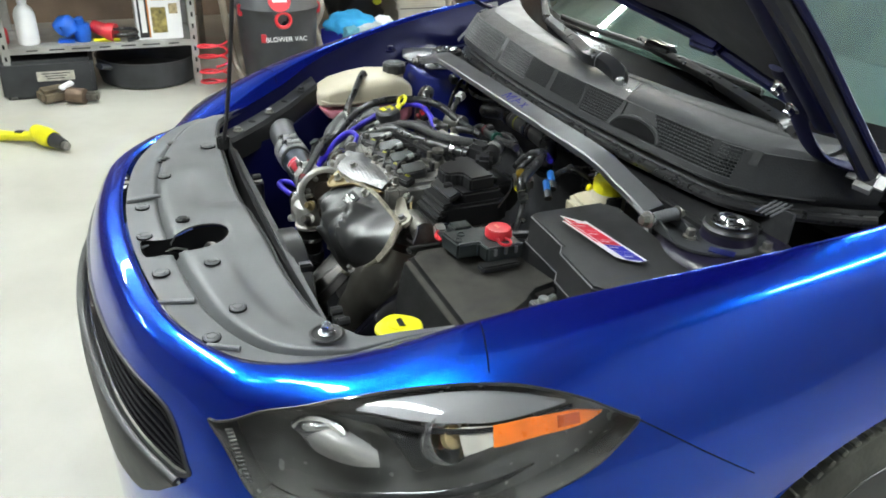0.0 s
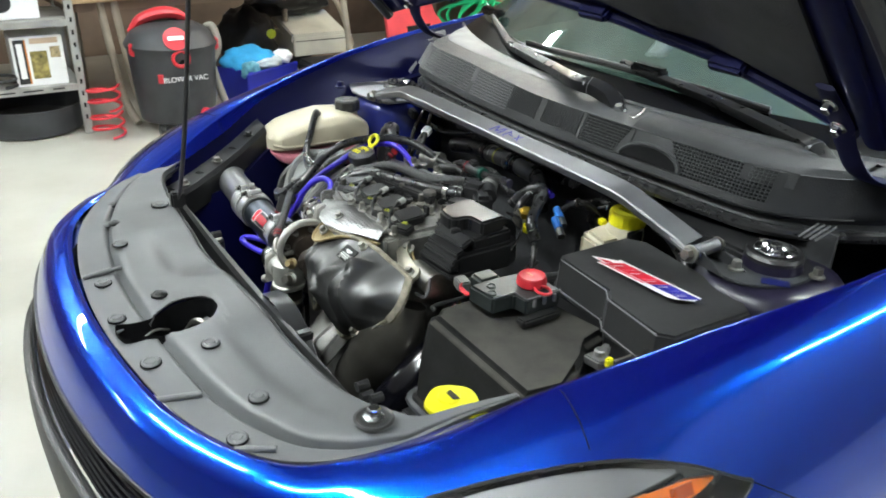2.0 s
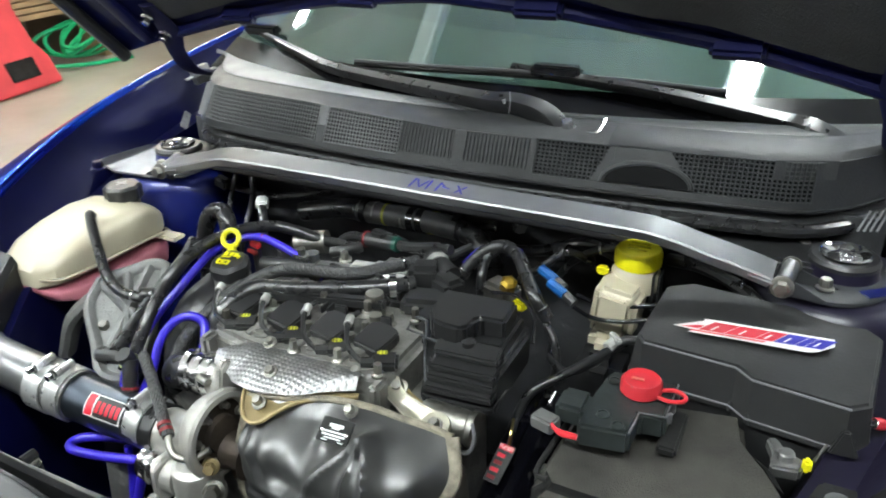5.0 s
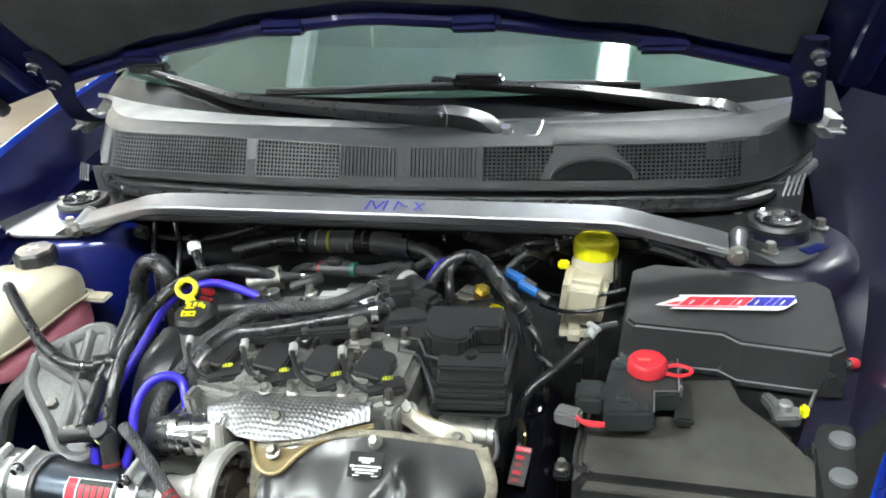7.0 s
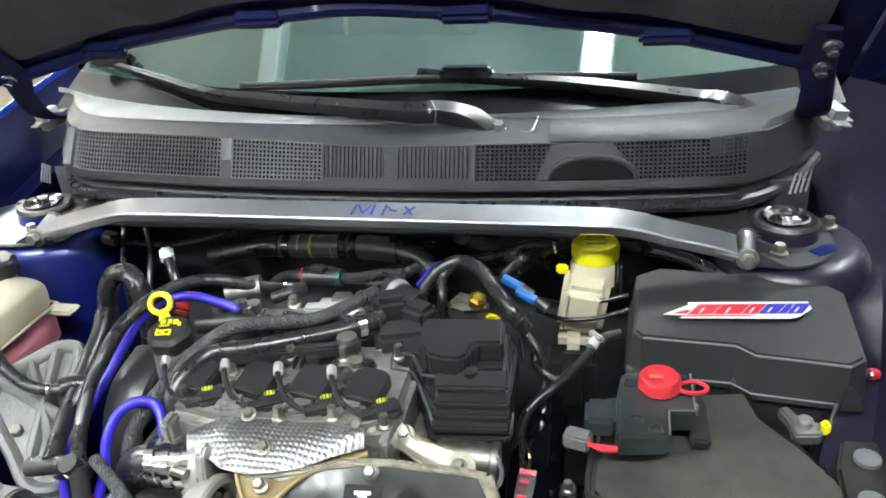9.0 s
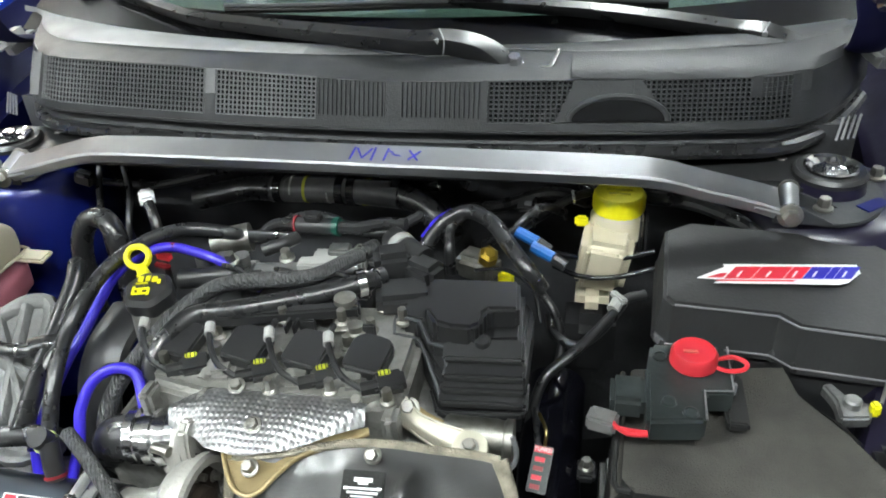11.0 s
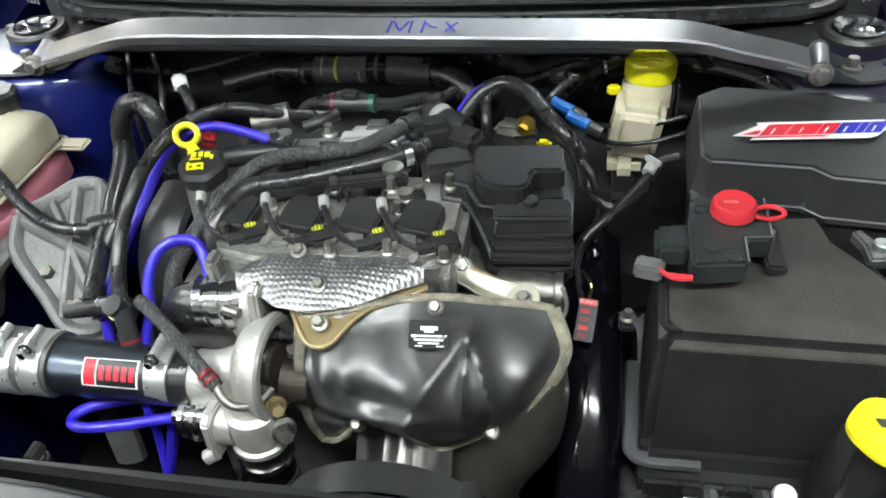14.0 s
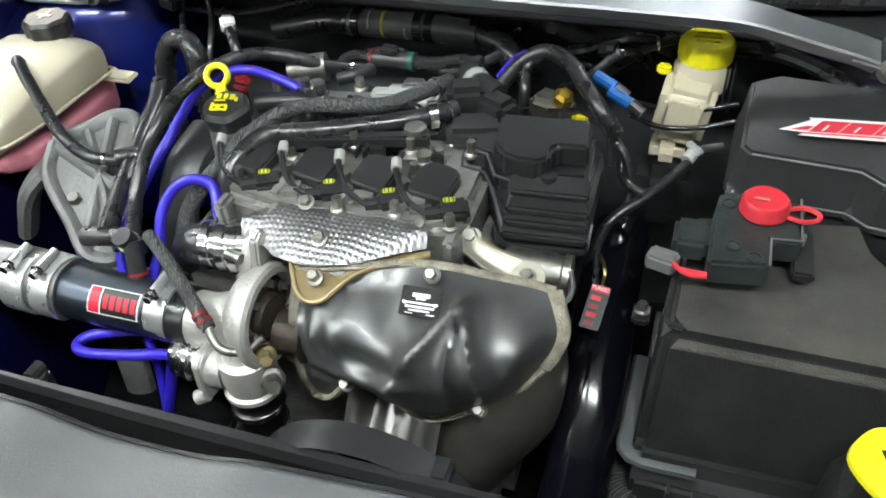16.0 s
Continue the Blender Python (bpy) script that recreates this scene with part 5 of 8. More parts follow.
for x in (-.06, -.05):
    part("duct_tooth", box((x + .03, -.236, .845), (.003, .018, .012), .001), BLACK, eng)
# intake side behind the cover
mf = part("intake_manifold", tube([(-.22, -.11, .750), (-.12, -.09, .757), (.0, -.07, .760), (.10, -.06, .758)], .040, 18, 6), BLACK, eng, "black plastic intake manifold")
for k in range(5):
    x = -.17 + .062 * k
    part("runner", tube([(x, -.045, .755), (x, -.085, .783), (x + .004, -.125, .782), (x + .006, -.15, .76)], .019, 12, 4), BLACK, mf)
    part("runner_rib", box((x + .03, -.085, .785), (.004, .06, .012), .001), BLACK_SOFT, mf)
part("fuel_rail", tube([(-.175, -.074, .803), (-.09, -.068, .806), (.0, -.060, .809)], .0080, 14, 3), CLAMP, eng, "bright steel fuel rail")
part("rail_bracket", box((-.030, -.046, .806), (.075, .038, .024), .004, turn(0, 0, 6)), PALE, eng, "pale cast rail bracket")
part("rail_bracket", box((-.030, -.040, .822), (.030, .024, .012), .003, turn(0, 0, 6)), CAST, eng)
for x in (-.145, -.055):
    part("rail_clip", tube([(x - .004, -.0715, .8045), (x + .004, -.071, .805)], .0105, 14, 1), PALE, eng)
part("rail_flange", box((-.030, -.120, .852), (.052, .022, .014), .003, turn(0, 0, 9)), PALE, eng, "pale cast rail flange")
part("rail_plate", box((-.085, -.130, .846), (.060, .024, .010), .003, turn(0, 0, 9)), CAST, eng)
part("rail_elbow", tube([(-.118, -.088, .846), (-.095, -.080, .852), (-.080, -.060, .852)], .009, 12, 4), BLACK, eng)
for x in (-.19, -.165, -.14):
    part("rail_boss", lathe([(.011, -.01), (.011, .006), (.006, .008)], 14, (x, -.118 + .15 * (x + .19), .846)), CAST, eng)
part("rail_flange", box((.052, -.098, .850), (.045, .018, .010), .003, turn(0, 0, 9)), CAST, eng)
for x, y in ((-.145, -.128), (-.075, -.112), (.02, -.094), (.065, -.09)):
    part("rail_bolt", bolt((x, y, .852), (0, -.2, 1), .007, .012), STEEL, eng)
for k, x in enumerate((-.10, -.03, .04)):
    part("injector_plug", box((x, -.158, .848), (.018, .024, .018), .003, turn(20, 0, 8)), BLACK, eng)
    part("injector_lead", tube([(x, -.165, .852), (x - .02, -.160, .866), (x - .045, -.150, .862)], .0035, 8, 4), RUBBER, eng)
for x in (-.11, -.04, .03):
    part("injector", box((x, -.135, .835), (.022, .03, .03), .004), WHITE if x == .03 else BLACK, eng)
ev = part("purge_valve", tube([(-.098, -.014, .842), (-.042, -.018, .845)], .0125, 16, 1), BLACK, eng, "grey purge valve")
part("valve_neck", tube([(-.098, -.014, .842), (-.120, -.012, .842), (-.140, -.016, .836), (-.150, -.03, .822)], .0085, 10, 5), RUBBER, ev)
part("valve_neck", tube([(-.034, -.018, .845), (-.005, -.020, .847), (.030, -.014, .852), (.062, -.020, .856)], .0085, 10, 6, ribs=.1), RUBBER, ev)
part("green_clip", tube([(-.042, -.018, .845), (-.034, -.0185, .8454)], .0134, 14, 1), mat("green_clip", (0.006, 0.075, 0.052), .4), ev, "green clip")
part("red_clip", tube([(-.099, -.014, .842), (-.096, -.0142, .8422)], .0140, 16, 1), DARK_RED, ev)
part("valve_plug", box((-.070, -.020, .860), (.024, .016, .012), .003, turn(0, 0, -6)), BLACK, ev)
part("sensor_body", tube([(-.21, -.15, .835), (-.13, -.135, .84)], .013, 12, 1), BLACK, eng)
part("starter_can", tube([(-.20, -.07, .84), (-.15, -.055, .845)], .02, 14, 1), STEEL, eng)
# oil filler and dipstick
oc = part("oil_filler_cap", lathe([(.026, -.006), (.029, .002), (.029, .016), (.024, .022), (.001, .023)], 36, (-.200, -.230, .862), (0, -.16, 1), lobes=6, depth=.04), BLACK, eng, "black oil filler cap with yellow print")
for dx, dy, w, h in ((-.014, -.010, .0035, .014), (-.003, -.015, .020, .0032), (-.003, -.006, .020, .0032), (.008, -.010, .0035, .012), (-.004, -.0105, .006, .005), (-.013, .012, .007, .010), (-.003, .014, .006, .010), (.007, .014, .007, .010), (.015, .010, .004, .008), (-.008, .004, .016, .0026)):
    part("yellow_print", box((-.200 + dx * .85, -.234 + dy * .85, .8857 + .14 * dy), (w * .85, h * .85, .0012), 0, turn(9, 0, 14)), YELLOW, oc, "unreadable yellow print")
part("filler_neck", lathe([(.030, -.06), (.027, .0)], 24, (-.200, -.230, .862)), CAST_DULL, eng)
ds = thing("dipstick", "yellow looped dipstick handle", "dipstick")
loop = [(-.238 + .0150 * math.cos(a), -.182 + .0075 * math.sin(a), .889 + .0105 * math.sin(a)) for a in [2 * math.pi * k / 24 for k in range(25)]]
part("ring", tube(loop, .0042, 10, 1), YELLOW, ds)
part("stem", tube([(-.232, -.190, .880), (-.223, -.200, .874), (-.221, -.203, .862), (-.222, -.200, .84)], [.0062, .0082, .0075, .006], 10, 4), YELLOW, ds)
part("stem_tab", box((-.2245, -.2035, .874), (.016, .008, .010), .003, turn(20, 0, -15)), YELLOW, ds)
part("guide_tube", tube([(-.222, -.19, .845), (-.215, -.195, .75)], .006, 8, 2), STEEL, ds)
part("clip", box((-.222, -.130, .872), (.010, .008, .010), .002), DARK_RED, ds, "small red clip")
# timing side bracket and mount
def casting_at(x, y, lift=0.0):
    return Vector((x, y, .752 + (-.2 * (x + .38) + .5 * (y + .26)) / .85 + lift))


CAST_EDGE = [(-.475, -.245), (-.438, -.215), (-.411, -.191), (-.382, -.190), (-.372, -.242), (-.354, -.265), (-.332, -.335), (-.374, -.355), (-.415, -.325), (-.465, -.285)]
bm = bmesh.new()
bm.faces.new([bm.verts.new(casting_at(x, y)) for x, y in CAST_EDGE])
mb = part("mount_bracket", solid(bm, .012), MOUNT, eng, "grey cast engine mount bracket", smooth=25)
part("rim", tube([casting_at(x, y, .008) for x, y in CAST_EDGE + CAST_EDGE[:1]], .011, 10, 4, flat=1.3), MOUNT, mb)
for a, b in (((-.411, -.195), (-.385, -.345)), ((-.470, -.250), (-.360, -.275)), ((-.440, -.220), (-.345, -.335))):
    part("web", tube([casting_at(*a, .008), casting_at(*b, .008)], .0095, 10, 1, flat=1.5), MOUNT, mb)
# flat black discs paint the shade of pockets on the plate
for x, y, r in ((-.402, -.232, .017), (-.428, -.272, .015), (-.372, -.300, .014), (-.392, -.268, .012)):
    part("pocket", lathe([(r, 0), (r * .9, .0015), (.001, .0018)], 7, casting_at(x, y, .0005), (.23, -.55, .8)), BLACK_SOFT, mb, "dark disc painting the shade of a cast pocket")
part("leg", tube([casting_at(-.353, -.345), (-.345, -.38, .62), (-.34, -.40, .5)], [.028, .024, .022], 10, 4, flat=.6), MOUNT, mb)
part("far_leg", tube([casting_at(-.475, -.26), (-.52, -.28, .73), (-.55, -.29, .66)], [.022, .024, .022], 10, 4, flat=.6), MOUNT, mb)
part("mount_stud", bolt(casting_at(-.42, -.30, .006), (.1, -.4, .9), .009, .012), STEEL, mb)
part("belt_cover", tube([(-.255, -.20, .82), (-.262, -.26, .80), (-.265, -.30, .74), (-.262, -.33, .60)], .030, 12, 4, flat=.5), BLACK, eng, "black timing belt cover")
part("alternator", lathe([(.06, -.05), (.065, 0), (.06, .05), (.02, .055)], 24, (-.36, -.30, .55), (1, 0, 0)), CAST_DULL, eng)

rcl = thing("hose_clip", "small red plastic clip on the blue hose", "clip")
part("clip", box((-.241, -.126, .853), (.022, .010, .010), .002, turn(0, 0, -12)), RED, rcl)
part("clip", box((-.239, -.138, .846), (.024, .008, .007), .002, turn(0, 0, -12)), DARK_RED, rcl)
part("stalk", tube([(-.241, -.128, .85), (-.242, -.126, .80)], .005, 8, 1), BLACK, rcl)
# cam cover box with stepped top
CAM_BLACK = mat("satin_cover_black", (0.017, 0.017, 0.018), 0.34, 0, 0.05, 12, rvary=0.01)
cam_box = thing("cam_actuator_cover", "stepped black plastic cover over the cam actuator", "engine cover")
part("lower_shell", prism([(.089, -.212), (.084, -.165), (.110, -.140), (.232, -.125), (.247, -.15), (.248, -.272), (.161, -.285), (.144, -.262), (.119, -.216)], .052, Matrix.Translation((0, 0, .775)), .006, seg=2), CAM_BLACK, cam_box)
part("flange", prism([(.139, -.262), (.150, -.240), (.250, -.235), (.252, -.283), (.246, -.289), (.164, -.300), (.152, -.294)], .011, Matrix.Translation((0, 0, .782)), .003), CAM_BLACK, cam_box)
part("shoulder", prism([(.097, -.208), (.095, -.177), (.124, -.150), (.235, -.142), (.240, -.232), (.158, -.246), (.139, -.246), (.121, -.212)], .026, Matrix.Translation((0, 0, .822)), .005, seg=2), CAM_BLACK, cam_box)
part("top", prism([(.126, -.165), (.231, -.158), (.236, -.214), (.203, -.217), (.198, -.224), (.198, -.242), (.188, -.252), (.164, -.252), (.146, -.246), (.132, -.225)], .030, Matrix.Translation((0, 0, .846)), .005, seg=2), CAM_BLACK, cam_box)
part("nub", lathe([(.010, 0), (.009, .010), (.004, .012), (.001, .012)], 16, (.199, -.246, .846)), CAM_BLACK, cam_box)
part("front_face", box((.201, -.252, .8445), (.088, .026, .012), .003, turn(24, 0, 4)), CAM_BLACK, cam_box)
for k in range(3):
    part("rib", box((.203, -.268 - .0075 * k, .828 - .012 * k), (.090 + .002 * k, .022, .012), .003, turn(8, 0, 4)), CAM_BLACK, cam_box)
# paler rims paint the lit edges of the cover's shoulders
part("rim", tube([(.097, -.210, .848), (.121, -.214, .848), (.139, -.248, .846), (.158, -.250, .843), (.162, -.278, .828)], .0022, 6, 2), GREY_BLACK, cam_box)
part("rim", tube([(.084, -.168, .826), (.090, -.214, .826), (.119, -.219, .826), (.145, -.266, .820), (.158, -.288, .800)], .0025, 6, 2), GREY_BLACK, cam_box)
part("cover_screw", bolt((.126, -.300, .796), (0, -.6, .8), .008, .012), STEEL, cam_box)
tee = thing("breather_tee", "moulded black breather connector", "connector")
part("block", box((.067, -.112, .858), (.050, .040, .040), .009, turn(0, 0, 20)), BLACK, tee)
part("arm", box((.108, -.122, .852), (.048, .036, .036), .008, turn(0, 0, -28)), BLACK, tee)
part("neck", tube([(.055, -.065, .862), (.075, -.085, .862), (.105, -.105, .858)], .017, 12, 4), BLACK, tee)
part("foot", box((.09, -.155, .838), (.07, .05, .03), .008, turn(0, 0, 15)), BLACK, tee)
part("white_clamp", tube([(.068, -.078, .863), (.076, -.088, .862)], .0185, 14, 1), PALE, tee, "pale hose clamp")
part("white_clamp", tube([(.034, -.163, .857), (.043, -.158, .857)], .0175, 14, 1), CHROME, tee, "steel hose clamp")
# brake booster fittings
fit_ = thing("brake_valve", "zinc valve block with brass nut", "valve")
part("block", box((.165, -.055, .822), (.055, .04, .035), .008, turn(0, 0, -20)), STEEL, fit_)
part("brass_nut", lathe([(.013, 0), (.013, .014), (.008, .018)], 6, (.178, -.065, .838), (.3, -.4, 1)), mat("brass", (.6, .4, .06), .35, 1), fit_, "brass hex nut")
part("yellow_clip", box((.205, -.085, .825), (.02, .014, .018), .004), YELLOW, fit_)
part("arc_strap", tube([(.168, -.105, .848), (.208, -.106, .852), (.242, -.128, .842), (.255, -.160, .816)], .0026, 8, 5), BLACK_GLOSS, fit_)
for c, r in (((.226, -.024, .850), 30), ((.248, -.046, .842), 10)):
    t = thing("electrical_connector", "small blue electrical connector", "connector", "connectors")
    part("shell", tube([Vector(c) + Vector((-.014, .006, .004)), Vector(c) + Vector((.014, -.006, -.004))], .0080, 10, 1), mat("blue_connector", (.008, .10, .36), .4), t)
    part("boot", tube([Vector(c) + Vector((.014, -.006, -.004)), Vector(c) + Vector((.03, -.012, -.012))], .008, 10, 1), BLACK, t)
t = thing("electrical_connector", "small white connector on a taped harness", "connector", "connectors")
part("shell", box((.347, -.080, .803), (.010, .026, .008), .002, turn(0, 20, 40)), PALE, t)
part("tape", tube([(.348, -.078, .799), (.340, -.094, .793)], .0084, 10, 1), PALE, t)
t = thing("electrical_connector", "pale connector at the firewall", "connector", "connectors")
part("shell", box((-.352, .03, .848), (.022, .026, .02), .004, turn(20, 0, 30)), WHITE, t)
part("boot", tube([(-.345, .02, .845), (-.328, .0, .825), (-.325, -.01, .80)], .008, 10, 3), RUBBER, t)

# turbo blanket
TUFT = mat("black_coated_fabric", (0.046, 0.046, 0.047), 0.42, 0, 0.15, 6, 0.1, 900, rvary=.05, coat=0.45, spec=0.9)
TUFT.node_tree.nodes["Principled BSDF"].inputs["Coat Roughness"].default_value = 0.24
tn = TUFT.node_tree
weave = tn.nodes.new("ShaderNodeMath")
weave.operation = "MULTIPLY"
coords = tn.nodes.new("ShaderNodeTexCoord")
for k, d in enumerate(("X", "Z")):
    wv = tn.nodes.new("ShaderNodeTexWave")
    wv.bands_direction = d
    wv.inputs["Scale"].default_value = 165
    wv.inputs["Distortion"].default_value = 0.6
    tn.links.new(coords.outputs["Object"], wv.inputs["Vector"])
    tn.links.new(wv.outputs["Fac"], weave.inputs[k])
wb_ = tn.nodes.new("ShaderNodeBump")
wb_.inputs["Strength"].default_value = 0.1
wb_.inputs["Distance"].default_value = 0.0006
tn.links.new(weave.outputs[0], wb_.inputs["Height"])
tn.links.new(wb_.outputs[0], tn.nodes["Principled BSDF"].inputs["Normal"])
blk = thing("turbo_blanket", "black coated turbo blanket with tan stitched edge", "heat blanket")
TOPX = [(-.036, -.400, .803), (-.010, -.396, .806), (.03, -.386, .808), (.075, -.372, .810), (.12, -.366, .810), (.165, -.364, .806), (.205, -.362, .803), (.232, -.362, .799)]
MIDX = [(-.041, -.428, .735), (-.015, -.452, .762), (.03, -.462, .770), (.08, -.464, .768), (.128, -.458, .765), (.172, -.446, .766), (.212, -.424, .772), (.246, -.386, .766)]
LOWX = [(-.042, -.432, .675), (-.018, -.452, .690), (.025, -.462, .705), (.075, -.466, .700), (.120, -.462, .695), (.170, -.450, .712), (.210, -.428, .728), (.240, -.398, .742)]
BOTX = [(-.033, -.428, .626), (-.008, -.436, .640), (.024, -.438, .677), (.066, -.438, .668), (.110, -.436, .640), (.168, -.432, .674), (.205, -.421, .699), (.232, -.405, .728)]
rowsB = list(zip(*[crom(c, 14) for c in zip(*[crom(r, 11) for r in (TOPX, MIDX, LOWX, BOTX)])]))
bm = bmesh.new()
rr = []
for j, row in enumerate(rowsB):
    out = []
    for i, q in enumerate(row):
        fold = .014 * noise.noise(Vector((q.x * 9, q.z * 7, 1.3))) + .006 * noise.noise(Vector((q.x * 14 - q.z * 8, q.z * 9, 7.7))) + .0045 * noise.noise(Vector((q.x * 30 + q.z * 22, q.z * 14, 4.1))) + .0016 * noise.noise(Vector((q.x * 62 - q.z * 30, q.z * 40, 2.2)))
        drop = max(0.0, -.385 - q.y) + max(0.0, .790 - q.z)
        fade = min(1, drop / .012) * math.exp(-(drop / .17) ** 4)
        ridge = 0
        for lean, high, thin in ((-.42, .026, .008), (-.02, .017, .004), (.24, .026, .007)):
            ridge += high * math.exp(-abs(q.x - .150 - lean * drop) / (thin + .03 * drop)) * fade
        ridge -= .012 * math.exp(-((q.z - .752 + .10 * (q.x - .05)) / .013) ** 2) * math.exp(-((q.x - .055) / .055) ** 4)
        ridge += .010 * math.exp(-((q.z - .722 - .18 * (q.x - .05)) / .012) ** 2) * math.exp(-((q.x - .05) / .06) ** 4)
        ridge += .011 * math.exp(-((q.x - .205 - .25 * (q.z - .75)) / .012) ** 2) * math.exp(-((q.z - .75) / .03) ** 2)
        for fx in (-.028, -.004, .020):
            ridge += .012 * math.exp(-((q.x - fx + .15 * (q.z - .76)) / .0055) ** 2) * math.exp(-((q.z - .760) / .014) ** 2)
        ridge -= .010 * math.exp(-((q.z - .70 + .1 * q.x) / .012) ** 2) * math.exp(-((q.x - .02) / .05) ** 2)
        edge = min(1, min(i, len(row) - 1 - i, j, len(rowsB) - 1 - j) / 4)
        out.append(q + Vector((0, -.8, .65)).normalized() * (fold + ridge) * edge)
    rr.append(out)
back = [[q + Vector((0, .006, -.003)) for q in row] for row in rr]
strip(bm, rr + back[::-1])
quilt = part("quilt", bm, TUFT, blk, smooth=80)
edge = [rr[j][0] for j in range(len(rr))]
part("stitched_edge", tube(edge, .0085, 8, 1, flat=.6), TAN, blk, "tan stitched edging")
part("stitched_edge", tube([rr[j][-1] for j in range(len(rr))], .0085, 8, 1, flat=.6), TAN, blk, "tan stitched edging")
part("stitched_edge", tube(list(rr[-1]), .0075, 8, 1, flat=.6), TAN, blk, "tan stitched edging")
part("stitched_edge", tube(list(rr[0]), .0055, 8, 1, flat=.6), TAN, blk, "tan stitched edging")
pl = part("badge", box((.108, -.421, .8085), (.042, .003, .030), .001, turn(-56, 0, 3)), BLACK_SOFT, blk, "small black maker plate")
pr = turn(-56, 0, 3)
for dx, dz, w, h in ((0, -.002, .026, .002), (0, -.006, .030, .0022), (0, -.0095, .022, .0016), (-.010, -.0125, .008, .001), (.012, -.0125, .008, .001), (0, .006, .018, .004), (0, .003, .010, .003)):
    part("print", box(Vector((.108, -.421, .8085)) + pr @ Vector((dx, -.0018, dz)), (w, .0008, h), 0, pr), WHITE, pl, "white unreadable print")
for dx in (-.016, .016):
    part("rivet", lathe([(.0032, 0), (.0025, .0015), (.001, .002)], 10, Vector((.108, -.421, .8085)) + pr @ Vector((dx, -.0015, -.002)), pr @ Vector((0, -1, 0))), CHROME, pl)
for p in ((.110, -.388, .815), (.171, -.440, .680), (.021, -.446, .682)):
    part("stud", bolt(p, (0, -.6, .8), .0062, .010), STEEL, blk)

# heat shield, brackets
HSH = mat("embossed_heat_shield", (0.40, 0.40, 0.405), 0.42, 1.0, 0.2, 24, 0.0, 60, detail=6)
hn = HSH.node_tree
waves = []
for d in ("X", "Y"):
    wv = hn.nodes.new("ShaderNodeTexWave")
    wv.bands_direction = d
    wv.inputs["Scale"].default_value = 47
    waves.append(wv)
vor = hn.nodes.new("ShaderNodeMath")
vor.operation = "MULTIPLY"
for k, wv in enumerate(waves):
    hn.links.new(wv.outputs["Fac"], vor.inputs[k])
hb = hn.nodes.new("ShaderNodeBump")
hb.inputs["Strength"].default_value = 0.5
hb.inputs["Distance"].default_value = 0.002
tc = hn.nodes.new("ShaderNodeTexCoord")
for wv in waves:
    hn.links.new(tc.outputs["Object"], wv.inputs["Vector"])
hn.links.new(vor.outputs[0], hb.inputs["Height"])
hn.links.new(hb.outputs[0], hn.nodes["Principled BSDF"].inputs["Normal"])
shield = thing("heat_shield", "dimpled bright aluminium exhaust heat shield", "heat shield")
TOPH = [(-.128, -.342, .808), (-.092, -.314, .819), (-.053, -.312, .821), (.007, -.306, .820), (.062, -.308, .818), (.086, -.320, .814)]
BOTH = [(-.120, -.372, .808), (-.082, -.388, .811), (-.058, -.401, .812), (-.012, -.402, .813), (.034, -.384, .814), (.090, -.348, .814)]
bm = bmesh.new()
a, b = crom(TOPH, 6), crom(BOTH, 6)
strip(bm, [[p.lerp(q, w) + Vector((0, 0, .012 * math.sin(math.pi * w) + .0012 * math.sin(i * .9 + w * 3))) for i, (p, q) in enumerate(zip(a, b))] for w in np.linspace(0, 1, 9)])
part("sheet", solid(bm, .002), HSH, shield, smooth=70)
for p in ((-.055, -.330, .834), (-.02, -.375, .826), (.075, -.322, .820)):
    part("shield_bolt", bolt(p, (0, -.4, 1), .0065, .006), STEEL, shield)
gb_ = thing("lifting_bracket", "yellow zinc plated steel bracket", "bracket")
bm = bmesh.new()
PLATE = [(-.051, -.388), (-.020, -.389), (.019, -.378), (.054, -.359), (.092, -.344), (.095, -.352), (.064, -.371), (.033, -.393), (.015, -.415), (.004, -.429), (-.010, -.434), (-.026, -.428), (-.039, -.410)]
bm.faces.new([bm.verts.new((x, y, min(.807, .811 + .5 * (y + .395)))) for x, y in PLATE])
part("plate", solid(bm, .0035), GOLD, gb_, smooth=20)
part("folded_rim", tube([(x, y - .001, min(.8075, .8115 + .5 * (y + .395))) for x, y in PLATE[5:] + PLATE[:1]], .0028, 8, 3), GOLD, gb_)
part("tongue_bolt", bolt((-.012, -.412, .8045), (0, -.45, .89), .0065, .009), STEEL, gb_)
sb_ = thing("support_bracket", "stamped zinc steel support bracket", "bracket")
pts = [(.098, -.290, .798), (.112, -.300, .794), (.140, -.318, .786), (.170, -.328, .780), (.198, -.334, .774)]
ZINC = mat("worn_zinc_plate", (0.45, 0.43, 0.36), 0.42, 0.75, 0.2, 14, 0.12, 120, color2=(0.30, 0.28, 0.22))
bm = bmesh.new()
mid = [Vector(p) + Vector((0, -.006, .013)) for p in crom(pts, 6)]
across = Vector((.28, .84, .46))
wide = [.022 - .012 * min(1, 2.2 * i / (len(mid) - 1)) + .006 * max(0, 2 * i / (len(mid) - 1) - 1) for i in range(len(mid))]
strip(bm, [[p + across * w * s - Vector((0, 0, .004)) * (1 - abs(s)) for p, w in zip(mid, wide)] for s in (-1, -.8, -.4, 0, .4, .8, 1)])
part("strap", solid(bm, .004), ZINC, sb_, smooth=60)
for s in (-1, 1):
    part("rolled_edge", tube([p + across * w * s for p, w in zip(mid, wide)], .0016, 8, 1), ZINC, sb_)
part("strap_end", lathe([(.0185, -.004), (.0195, .0), (.0185, .004), (.001, .0045)], 24, mid[-1], (0, -.45, .89)), ZINC, sb_)
